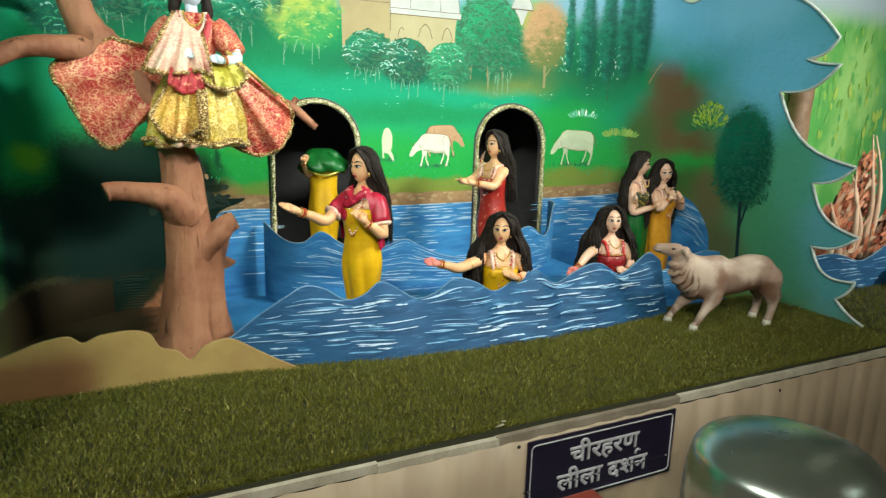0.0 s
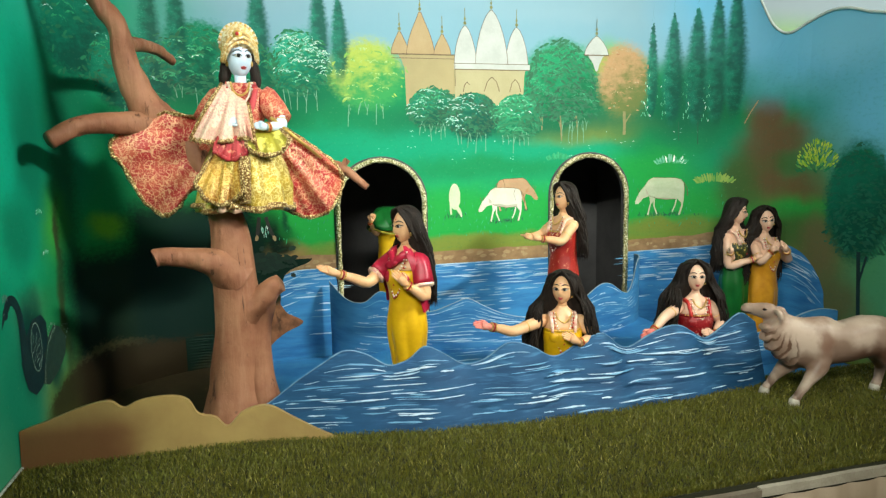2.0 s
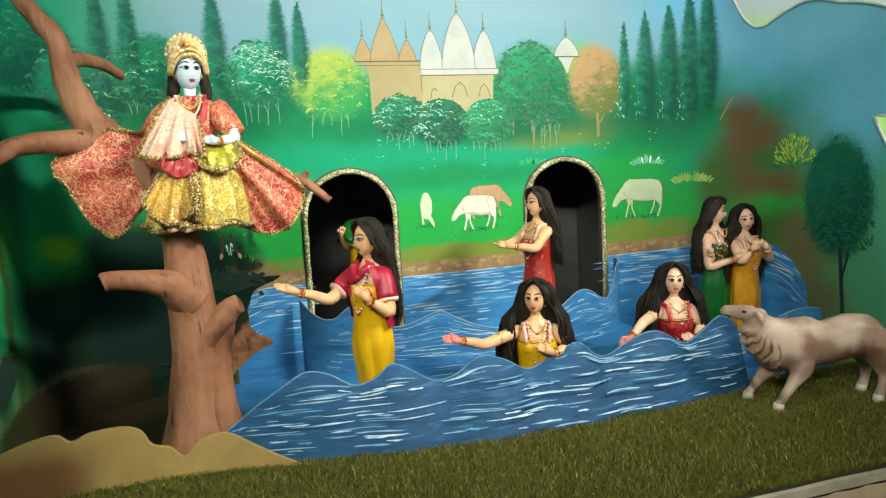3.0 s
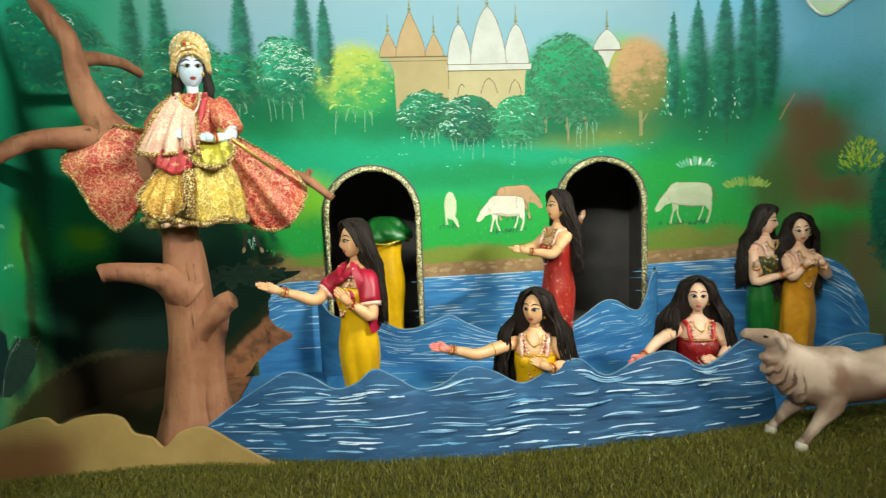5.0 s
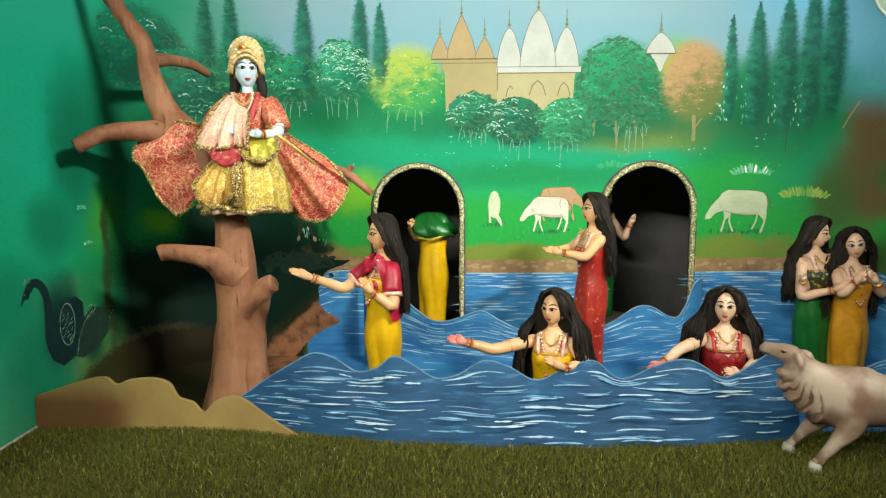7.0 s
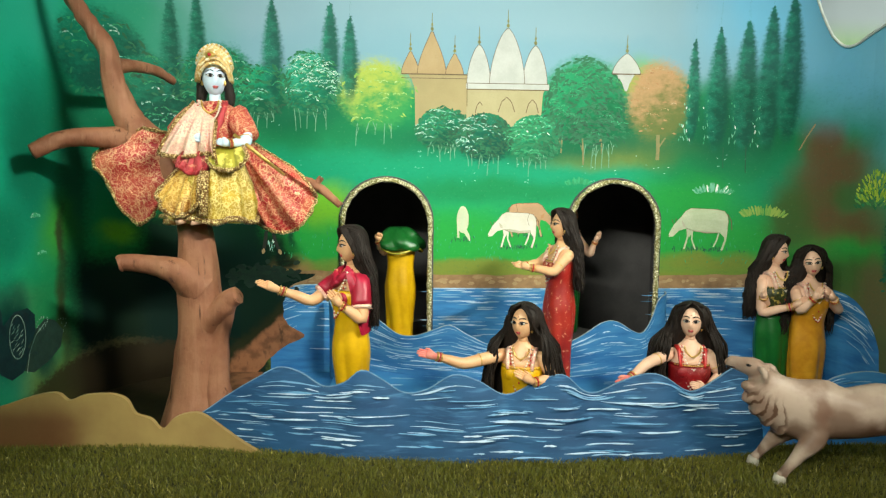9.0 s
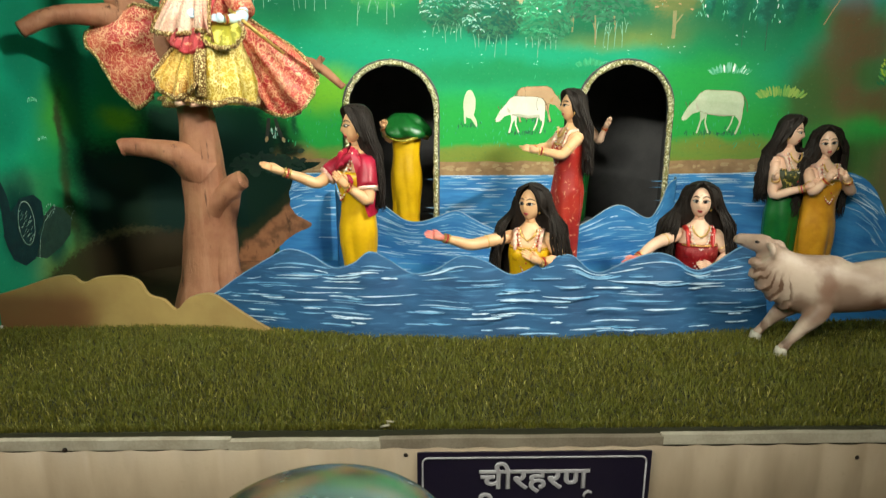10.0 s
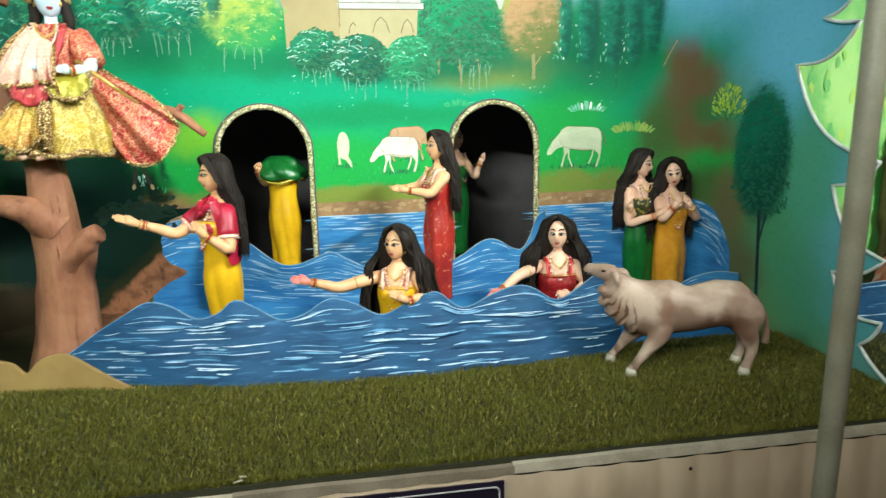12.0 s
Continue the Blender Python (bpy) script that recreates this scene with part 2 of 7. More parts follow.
        tone = n.mix(n.math("MULTIPLY", n.math("MULTIPLY", dots, lit), 0.30), n.mix(lit, shade, body), (0.30, 0.62, 0.50))
        c = n.mix(n.math("MULTIPLY", mask, 0.94), c, tone)
    grain = n.noise(n.scaled(uv, 1, 1.6, 1), 55.0, 5.0, 0.65)
    c = n.mix(n.math("MULTIPLY", n.math("MULTIPLY", n.ramp(grain, 0.48, 0.75), n.ramp(z, 2.02, 1.84)), 0.20), c, DEEP)
    c = n.mix(n.math("MULTIPLY", n.ramp(n.noise(uv, 120.0, 2.0), 0.60, 0.78), 0.06), c, (0.5, 0.7, 0.4))
    # the black-green hollow painted behind the trunk
    brush = n.node("ShaderNodeSeparateXYZ")
    n.link(near.outputs[0], brush.inputs[0])
    bs, bz = brush.outputs[0], brush.outputs[1]
    for s0, s1, top, soft in ((-1.125, -0.50, 1.375, 0.05), (-0.90, -0.52, 1.50, 0.05), (-1.17, -1.08, 1.70, 0.03)):
        edge = n.math("MULTIPLY", n.ramp(bs, s0 - 0.05, s0 + 0.03), n.ramp(bs, s1 + 0.03, s1 - 0.03))
        edge = n.math("MULTIPLY", edge, n.ramp(bz, top + soft, top - soft))
        c = n.mix(n.math("MULTIPLY", edge, 0.96 if s0 > -1.15 else 0.55), c, (0.002, 0.015, 0.011))
    c = n.mix(n.math("MULTIPLY", n.ramp(bz, 1.075, 1.045), n.math("MULTIPLY", n.ramp(bs, -1.13, -1.08), n.ramp(bs, -0.5, -0.6))), c, (0.022, 0.014, 0.005))
    line = n.math("ADD", bz, n.math("MULTIPLY", n.math("ABSOLUTE", n.math("ADD", bs, 1.02)), 0.22))
    bank = n.math("MULTIPLY", n.ramp(line, 1.125, 1.095), n.math("MULTIPLY", n.ramp(bs, -1.40, -1.30), n.ramp(bs, -0.74, -0.86)))
    earth = n.mix(n.ramp(bz, 1.07, 1.10), (0.030, 0.020, 0.009), (0.13, 0.105, 0.045))
    c = n.mix(n.math("MULTIPLY", bank, 0.85), c, earth)
    n.bump(n.noise(uv, 350.0), 0.06)
    return n.done(c, 0.6, 0.0, 0.15)


def water_material(name="water_paint", a=WATER, b=SEA):
    n = Nodes(name)
    p = n.scaled(n.coords(), 1, 1, 5)
    f = n.ramp(n.noise(p, 7.0, 4.0), 0.3, 0.75)
    c = n.mix(f, a, b)
    c = n.mix(n.math("MULTIPLY", n.ramp(n.noise(n.scaled(n.coords(), 1, 1, 9), 16.0, 3.0), 0.52, 0.75), 0.35), c, (0.09, 0.27, 0.47))
    n.bump(n.noise(n.coords(), 260.0), 0.1)
    return n.done(c, 0.6, 0.0, 0.2)


def brocade(name, a, b, gold, rough=0.45, scale=45.0, gold_from=0.62, shine=0.25):
    """Cloth with a woven gold pattern, catching the light."""
    n = Nodes(name)
    at = n.coords()
    v = n.node("ShaderNodeTexVoronoi", Scale=scale)
    n.link(at, v.inputs["Vector"])
    w = n.noise(at, scale * 0.8, 5.0, 0.7)
    c = n.mix(n.ramp(n.noise(at, 9.0, 2.0), 0.35, 0.65), a, b)
    mask = n.ramp(n.math("ADD", n.math("MULTIPLY", v.outputs["Distance"], 0.35), n.math("MULTIPLY", w, 0.9)), gold_from, gold_from + 0.16)
    c = n.mix(mask, c, gold)
    n.bump(n.noise(at, scale * 4, 3.0), 0.5, 0.003)
    n.link(n.math("MULTIPLY", mask, shine), n.bsdf.inputs["Metallic"])
    return n.done(c, rough) if not n.bsdf.inputs["Metallic"].is_linked else finish(n, c, rough)


def embroidered(name, a, b, gold, scale=26.0, width=0.035, rough=0.42, glitter=0.5):
    """Satin with curling lines of gold thread and a scatter of sequins."""
    n = Nodes(name)
    at = n.coords()
    c = n.mix(n.ramp(n.noise(at, 17.0, 3.0), 0.38, 0.62), a, b)
    line = n.ramp(n.math("ABSOLUTE", n.math("SUBTRACT", n.noise(at, scale, 2.0), 0.5)), width, width * 0.35)
    fine = n.ramp(n.math("ABSOLUTE", n.math("SUBTRACT", n.noise(at, scale * 2.3, 2.0), 0.5)), width * 1.5, width * 0.5)
    v = n.node("ShaderNodeTexVoronoi", Scale=scale * 3.4)
    n.link(at, v.inputs["Vector"])
    spot = n.math("MULTIPLY", n.ramp(v.outputs["Distance"], 0.30, 0.16), n.ramp(n.noise(at, 22.0, 3.0), 0.42, 0.58))
    mask = n.math("MAXIMUM", n.math("MULTIPLY", line, 0.8), n.math("MAXIMUM", n.math("MULTIPLY", fine, 0.55), n.math("MULTIPLY", spot, glitter)))
    n.bump(n.math("ADD", mask, n.noise(at, 150.0, 3.0)), 0.6, 0.003)
    n.link(n.math("MULTIPLY", mask, 0.45), n.bsdf.inputs["Metallic"])
    return finish(n, n.mix(mask, c, gold), rough)


def finish(n, c, rough):
    n.link(c, n.bsdf.inputs["Base Color"])
    n.bsdf.inputs["Roughness"].default_value = rough
    return n.mat


def hair_material():
    n = Nodes("doll_hair")
    at = n.scaled(n.coords(), 1, 1, 0.12)
    f = n.noise(at, 190.0, 3.0)
    n.bump(f, 0.8, 0.004)
    return n.done(n.mix(f, (0.0030, 0.0022, 0.0018), (0.028, 0.017, 0.012)), 0.62, 0.0, 0.25)


def bark_material():
    """Brown paint over moulded bark: long ridges, dark cracks, dusty crests."""
    n = Nodes("painted_bark")
    at = n.coords()
    ridge = n.noise(n.scaled(at, 1, 1, 0.11), 48.0, 5.0, 0.65)
    patch = n.ramp(n.noise(at, 9.0, 4.0), 0.36, 0.66)
    c = n.mix(patch, (0.34, 0.150, 0.082), (0.225, 0.085, 0.045))
    c = n.mix(n.math("MULTIPLY", n.ramp(ridge, 0.52, 0.72), 0.28), c, (0.43, 0.22, 0.135))
    crack = n.ramp(n.noise(n.scaled(at, 1, 1, 0.09), 46.0, 5.0, 0.72), 0.41, 0.33)
    c = n.mix(n.math("MULTIPLY", crack, 0.8), c, (0.055, 0.022, 0.013))
    c = n.mix(n.math("MULTIPLY", n.ramp(n.noise(at, 55.0, 3.0), 0.66, 0.74), 0.5), c, (0.10, 0.045, 0.028))
    n.bump(n.math("SUBTRACT", n.math("ADD", n.math("MULTIPLY", ridge, 0.8), n.math("MULTIPLY", n.noise(at, 30.0, 4.0), 0.8)), crack), 0.8, 0.005)
    return n.done(c, 0.6, 0.0, 0.25)


def steel_material():
    n = Nodes("polished_steel")
    f = n.noise(n.coords(), 40.0, 4.0)
    return n.done((0.42, 0.46, 0.41), n.math("ADD", n.math("MULTIPLY", f, 0.18), 0.15), 0.92)


def corrugated_material():
    n = Nodes("cream_sheet")
    at = n.coords()
    f = n.ramp(n.noise(n.scaled(at, 1, 1, 0.25), 14.0, 4.0), 0.35, 0.7)
    c = n.mix(f, (0.375, 0.275, 0.185), (0.30, 0.215, 0.14))
    c = n.mix(n.math("MULTIPLY", n.ramp(n.noise(at, 70.0, 5.0), 0.6, 0.75), 0.35), c, (0.25, 0.18, 0.11))
    n.bump(n.noise(at, 200.0), 0.12)
    return n.done(c, 0.5)


def lace_material():
    n = Nodes("gold_lace")
    v = n.node("ShaderNodeTexVoronoi", Scale=170.0)
    n.link(n.coords(), v.inputs["Vector"])
    c = n.mix(n.ramp(v.outputs["Distance"], 0.30, 0.62), (0.88, 0.80, 0.56), (0.30, 0.26, 0.09))
    n.bump(v.outputs["Distance"], 1.0, 0.004)
    return n.done(c, 0.35, 0.25)


def trim_material():
    n = Nodes("gilt_braid")
    v = n.node("ShaderNodeTexVoronoi", Scale=210.0)
    n.link(n.coords(), v.inputs["Vector"])
    c = n.mix(n.ramp(v.outputs["Distance"], 0.25, 0.60), (0.84, 0.66, 0.32), (0.24, 0.12, 0.03))
    n.bump(v.outputs["Distance"], 1.0, 0.004)
    return n.done(c, 0.35, 0.35)


def grass_material():
    n = Nodes("turf_blades")
    r = n.node("ShaderNodeNewGeometry").outputs["Random Per Island"]
    c = n.mix(r, (0.062, 0.066, 0.006), (0.205, 0.182, 0.019))
    c = n.mix(n.math("GREATER_THAN", r, 0.972), c, (0.46, 0.40, 0.11))
    c = n.mix(n.ramp(n.noise(n.coords(), 9.0, 4.0), 0.42, 0.72), c, (0.135, 0.135, 0.015))
    return n.done(c, 0.55)


def clear_material():
    n = Nodes("clear_acrylic")
    n.bsdf.inputs["Transmission Weight"].default_value = 1.0
    n.bsdf.inputs["IOR"].default_value = 1.06
    n.bsdf.inputs["Roughness"].default_value = 0.02
    n.bsdf.inputs["Base Color"].default_value = (0.93, 0.95, 0.94, 1)
    return n.mat


MURAL, WATERP = mural_material(), water_material("front_water_paint", (0.019, 0.082, 0.180), (0.011, 0.050, 0.122))
LAKEP = water_material("lake_paint", (0.050, 0.235, 0.50), (0.024, 0.13, 0.34))
MIDP = water_material("wave_paint", (0.052, 0.210, 0.43), (0.022, 0.12, 0.30))
EDGEP = plain("board_edge_blue", (0.17, 0.30, 0.42), (0.09, 0.20, 0.33), 30, 0.5)
STROKE = islands("water_strokes", (0.09, 0.27, 0.47), (0.47, 0.62, 0.75), 0.55)
HAIR, STEEL, LACE, BLADE, CLEAR, SHEET = hair_material(), steel_material(), lace_material(), grass_material(), clear_material(), corrugated_material()
SKIN = plain("doll_skin", (0.74, 0.43, 0.23), (0.66, 0.34, 0.165), 20, 0.38, bump=0.05)
FAIR = plain("doll_fair_skin", (0.77, 0.49, 0.34), (0.70, 0.40, 0.27), 20, 0.38, bump=0.05)
PALEBLUE = plain("doll_blue_skin", (0.60, 0.70, 0.82), (0.52, 0.62, 0.76), 20, 0.35, bump=0.05)
PALM = plain("doll_red_palm", (0.70, 0.16, 0.14), (0.72, 0.30, 0.22), 40, 0.5)
EYE = plain("doll_eye_white", (0.55, 0.50, 0.45), rough=0.3, bump=0)
INK = plain("doll_eye_black", (0.008, 0.006, 0.006), rough=0.3, bump=0)
LIP = plain("doll_lip_red", (0.42, 0.05, 0.05), rough=0.35, bump=0)
GOLD = plain("gilt_trim", (0.86, 0.60, 0.20), (0.60, 0.36, 0.08), 90, 0.3, 0.8, 0.4)
BEAD = plain("red_bead", (0.55, 0.03, 0.02), (0.40, 0.02, 0.02), 90, 0.3)
PEARL = plain("pearl_bead", (0.85, 0.75, 0.62), rough=0.3, bump=0)
YELLOW = plain("yellow_satin", (0.73, 0.42, 0.006), (0.60, 0.32, 0.004), 14, 0.34, bump=0.12, fine=60)
CRIMSON = plain("crimson_satin", (0.46, 0.013, 0.048), (0.30, 0.008, 0.024), 16, 0.40, bump=0.15, fine=70)
MAROON = brocade("maroon_sequin", (0.30, 0.008, 0.012), (0.18, 0.005, 0.006), (0.75, 0.30, 0.20), 0.35, 150, 0.76)
SCARLET = brocade("scarlet_silk", (0.46, 0.035, 0.018), (0.30, 0.012, 0.010), (0.85, 0.45, 0.25), 0.33, 95, 0.72)
GREEN = plain("green_satin", (0.010, 0.13, 0.022), (0.006, 0.085, 0.014), 16, 0.33, bump=0.15, fine=70)
ORANGE = plain("orange_satin", (0.66, 0.31, 0.022), (0.50, 0.20, 0.012), 20, 0.28, bump=0.2, fine=60)
FOREST = brocade("forest_brocade", (0.030, 0.040, 0.010), (0.015, 0.022, 0.006), (0.55, 0.40, 0.08), 0.4, 110, 0.66)
BROCADE = embroidered("red_gold_brocade", (0.46, 0.018, 0.022), (0.56, 0.10, 0.05), (0.86, 0.52, 0.30), 44, 0.030, 0.40, 0.35)
GILT = embroidered("yellow_gold_brocade", (0.58, 0.37, 0.02), (0.38, 0.24, 0.015), (0.86, 0.70, 0.26), 44, 0.040, 0.33)
LIMEG = brocade("green_gold_brocade", (0.40, 0.34, 0.03), (0.27, 0.25, 0.02), (0.85, 0.72, 0.16), 0.4, 50)
VEIL = embroidered("pink_veil", (0.74, 0.34, 0.28), (0.78, 0.46, 0.36), (0.90, 0.70, 0.52), 46, 0.05, 0.45)
BARK = bark_material()
def calf_material():
    """Cream gloss paint, mottled, with brown shading airbrushed into the colour on belly, elbow and flank."""
    n = Nodes("calf_cream")
    at = n.coords()
    c = n.mix(n.ramp(n.noise(at, 13.0, 4.0), 0.38, 0.66), (0.52, 0.385, 0.30), (0.32, 0.205, 0.15))
    wob = n.node("ShaderNodeTexNoise", Scale=22.0, Detail=3.0)
    n.link(at, wob.inputs["Vector"])
    shift = n.node("ShaderNodeVectorMath")
    shift.operation = "MULTIPLY_ADD"
    n.link(wob.outputs["Color"], shift.inputs[0]), n.link(at, shift.inputs[2])
    shift.inputs[1].default_value = (0.05, 0.0, 0.05)
    # creases of the dewlap fan out from the throat
    sep = n.node("ShaderNodeSeparateXYZ")
    n.link(shift.outputs[0], sep.inputs[0])
    dx, dz = n.math("SUBTRACT", sep.outputs[0], 0.818), n.math("SUBTRACT", sep.outputs[2], 1.240)
    angle = n.math("ARCTAN2", n.math("MULTIPLY", dx, -1.0), n.math("MULTIPLY", dz, -1.0))
    far = n.math("SQRT", n.math("ADD", n.math("MULTIPLY", dx, dx), n.math("MULTIPLY", dz, dz)))
    bands = n.ramp(n.math("SINE", n.math("MULTIPLY", angle, 30.0)), 0.05, 0.85)
    held = n.math("MULTIPLY", n.ramp(far, 0.050, 0.085), n.math("MULTIPLY", n.ramp(angle, -0.02, 0.10), n.ramp(angle, 1.12, 0.98)))
    c = n.mix(n.math("MULTIPLY", n.math("MULTIPLY", bands, held), 0.92), c, (0.12, 0.058, 0.034))
    # underside shading painted in brown: belly, behind the elbow, flank, knee
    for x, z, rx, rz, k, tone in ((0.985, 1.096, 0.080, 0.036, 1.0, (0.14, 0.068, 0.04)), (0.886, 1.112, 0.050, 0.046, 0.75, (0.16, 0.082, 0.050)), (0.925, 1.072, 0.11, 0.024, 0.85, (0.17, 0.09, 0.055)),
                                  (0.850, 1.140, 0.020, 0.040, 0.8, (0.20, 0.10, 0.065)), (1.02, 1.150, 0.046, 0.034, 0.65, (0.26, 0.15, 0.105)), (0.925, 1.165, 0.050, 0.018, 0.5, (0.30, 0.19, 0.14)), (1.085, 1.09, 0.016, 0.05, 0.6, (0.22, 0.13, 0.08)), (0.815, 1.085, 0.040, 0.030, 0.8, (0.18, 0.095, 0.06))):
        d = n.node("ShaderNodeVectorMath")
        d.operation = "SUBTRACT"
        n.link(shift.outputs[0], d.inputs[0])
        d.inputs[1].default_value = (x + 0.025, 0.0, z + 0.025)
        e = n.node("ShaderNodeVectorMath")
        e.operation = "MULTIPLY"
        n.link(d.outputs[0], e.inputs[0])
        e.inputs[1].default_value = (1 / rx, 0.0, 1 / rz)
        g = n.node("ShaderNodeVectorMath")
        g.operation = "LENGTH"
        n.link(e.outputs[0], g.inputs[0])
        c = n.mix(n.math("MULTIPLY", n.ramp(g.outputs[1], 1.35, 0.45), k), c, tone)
    n.bump(n.noise(at, 48.0, 3.0), 0.14)
    return n.done(c, 0.40)


BRAID = trim_material()
CREAM = calf_material()
FOLD = plain("calf_brown_fold", (0.20, 0.11, 0.07), (0.34, 0.22, 0.15), 25, 0.5)
HORN = plain("calf_hoof", (0.62, 0.55, 0.44), rough=0.5)
BLACK = plain("black_cloth", (0.095, 0.088, 0.090), (0.12, 0.112, 0.112), 12, 0.9, spec=0.1)
GREYLATH = plain("grey_lath", (0.27, 0.22, 0.16), (0.17, 0.13, 0.09), 14, 0.7, bump=0.3)
LATH = plain("white_lath", (0.52, 0.46, 0.36), (0.36, 0.30, 0.22), 18, 0.6, bump=0.2)
NAVY = plain("navy_enamel", (0.006, 0.003, 0.016), (0.009, 0.005, 0.018), 20, 0.4)
WHITE = plain("white_lettering", (0.46, 0.43, 0.45), (0.36, 0.33, 0.35), 60, 0.5)
RIM = plain("white_board_edge", (0.72, 0.74, 0.70), (0.5, 0.55, 0.52), 30, 0.5)
GREY = plain("grey_board_edge", (0.30, 0.36, 0.38), (0.20, 0.27, 0.30), 30, 0.5)
ROOM = plain("room_plaster", (0.50, 0.42, 0.32), (0.42, 0.35, 0.26), 4, 0.8)
TILES = plain("room_floor_stone", (0.30, 0.27, 0.24), (0.22, 0.20, 0.18), 6, 0.35)
REDWOOD = plain("red_painted_wood", (0.30, 0.045, 0.025), (0.20, 0.03, 0.02), 30, 0.45)
BOLT = plain("nail_iron", (0.03, 0.02, 0.015), rough=0.5, metal=0.6)
# backing darkened so its bare front edge paints the shadow gap above the lath
SOIL = plain("turf_backing", (0.032, 0.032, 0.012), (0.022, 0.022, 0.010), 20, 0.9)
PLASTER = plain("pale_back_plaster", (0.40, 0.47, 0.52), (0.34, 0.42, 0.48), 3, 0.7)

# ---- mesh writers ----


class Mesh:
    """Collects pieces of one mesh, each with its material."""

    def __init__(self):
        self.v, self.f, self.m, self.mats = [], [], [], []

    def slot(self, mat):
        if mat not in self.mats:
            self.mats.append(mat)
        return self.mats.index(mat)

    def add(self, verts, faces, mat):
        k, i = len(self.v), self.slot(mat)
        self.v += [tuple(p) for p in verts]
        self.f += [tuple(k + a for a in face) for face in faces]
        self.m += [i] * len(faces)

    def loft(self, rings, mat, caps=True, closed=True):
        """rings: lists of equally many points."""
        n = len(rings[0])
        verts = [p for ring in rings for p in ring]
        faces = []
        for r in range(len(rings) - 1):
            for i in range(n if closed else n - 1):
                j = (i + 1) % n
                faces.append((r * n + i, r * n + j, (r + 1) * n + j, (r + 1) * n + i))
        if caps and closed:
            faces.append(tuple(range(n - 1, -1, -1)))
            faces.append(tuple((len(rings) - 1) * n + i for i in range(n)))
        self.add(verts, faces, mat)

    def ellipses(self, rows, mat, n=18, wave=None, caps=True):
        """rows: (x, y, z, rx, ry). wave(angle, z) scales the radius."""
        rings = []
        for x, y, z, rx, ry in rows:
            ring = []
            for i in range(n):
                a = 2 * math.pi * i / n
                k = wave(a, z) if wave else 1.0
                ring.append((x + rx * k * math.cos(a), y + ry * k * math.sin(a), z))
            rings.append(ring)
        self.loft(rings, mat, caps)

    def tube(self, points, radii, mat, n=8, rough=0.0):
        pts = [Vector(p) for p in points]
        rings = []
        side = None
        for i, p in enumerate(pts):
            d = (pts[min(i + 1, len(pts) - 1)] - pts[max(i - 1, 0)]).normalized()
            if side is None:
                side = d.cross(Vector((0.13, 0.31, 0.94)))
                if side.length < 0.1:
                    side = d.cross(Vector((1, 0, 0)))
            side = (side - d * side.dot(d)).normalized()
            up = d.cross(side)
            ring = []
            for k in range(n):
                a = 2 * math.pi * k / n
                w = radii[i] * (1 + (rough * noise.noise(p * 14 + Vector((3 * math.cos(a), 3 * math.sin(a), i * 0.4))) if rough else 0))
                ring.append(p + side * w * math.cos(a) + up * w * math.sin(a))
            rings.append(ring)
        self.loft(rings, mat)

    def ball(self, c, r, mat, n=12, rings=8, turn=None, shape=None):
        turn = turn or Matrix.Identity(3)
        verts, c = [], Vector(c)
        for i in range(rings + 1):
            b = math.pi * i / rings
            for k in range(n):
                a = 2 * math.pi * k / n
                d = Vector((math.sin(b) * math.cos(a), math.sin(b) * math.sin(a), math.cos(b)))
                p = Vector((d.x * r[0], d.y * r[1], d.z * r[2]))
                if shape:
                    p = shape(d, p)
                verts.append(c + turn @ p)
        faces = [(i * n + k, i * n + n * 0 + (k + 1) % n, (i + 1) * n + (k + 1) % n, (i + 1) * n + k) for i in range(rings) for k in range(n)]
        self.add(verts, faces, mat)

    def box(self, lo, hi, mat):
        (a, b, c), (d, e, f) = lo, hi
        v = [(a, b, c), (d, b, c), (d, e, c), (a, e, c), (a, b, f), (d, b, f), (d, e, f), (a, e, f)]
        self.add(v, [(0, 3, 2, 1), (4, 5, 6, 7), (0, 1, 5, 4), (1, 2, 6, 5), (2, 3, 7, 6), (3, 0, 4, 7)], mat)

    def data(self, name, smooth=True, uv=None):
        me = bpy.data.meshes.new(name)
        me.from_pydata(self.v, [], self.f)
        for m in self.mats:
            me.materials.append(m)
        me.polygons.foreach_set("material_index", self.m)
        me.polygons.foreach_set("use_smooth", [smooth] * len(self.f))
        if uv:
            layer = me.uv_layers.new(name="UVMap")
            for loop in me.loops:
                layer.data[loop.index].uv = uv[loop.vertex_index]
        me.update()
        return me

    def thing(self, name, label="", category="", group="", kind="", parent=None, smooth=True, bevel=0.0, uv=None):
        ob = new(name, self.data(name, smooth, uv))
        if bevel:
            b = ob.modifiers.new("bevel", "BEVEL")
            b.width, b.segments, b.limit_method = bevel, 2, "ANGLE"
        if parent:
            ob.parent = parent
        return tagged(ob, label, category, group, kind)


def smooth_line(points, steps=8):
    """A Catmull-Rom line through the points."""
    pts = [Vector(p) for p in points]
    pts = [2 * pts[0] - pts[1]] + pts + [2 * pts[-1] - pts[-2]]
    out = []
    for i in range(1, len(pts) - 2):
        a, b, c, d = pts[i - 1:i + 3]
        for k in range(steps):
            t = k / steps
            out.append(0.5 * (2 * b + (c - a) * t + (2 * a - 5 * b + 4 * c - d) * t * t + (3 * b - a - 3 * c + d) * t ** 3))
    return out + [pts[-2]]


def profile(points, steps=8):
    """A function of x through (x, z) points."""
    line = smooth_line([(x, z, 0) for x, z in points], steps)
    xs, zs = [p.x for p in line], [p.y for p in line]
    return lambda x: float(np.interp(x, xs, zs))


# ---- the mural wall: a sheet that bends round at both ends ----
BACK, BEND = 1.2, 0.4
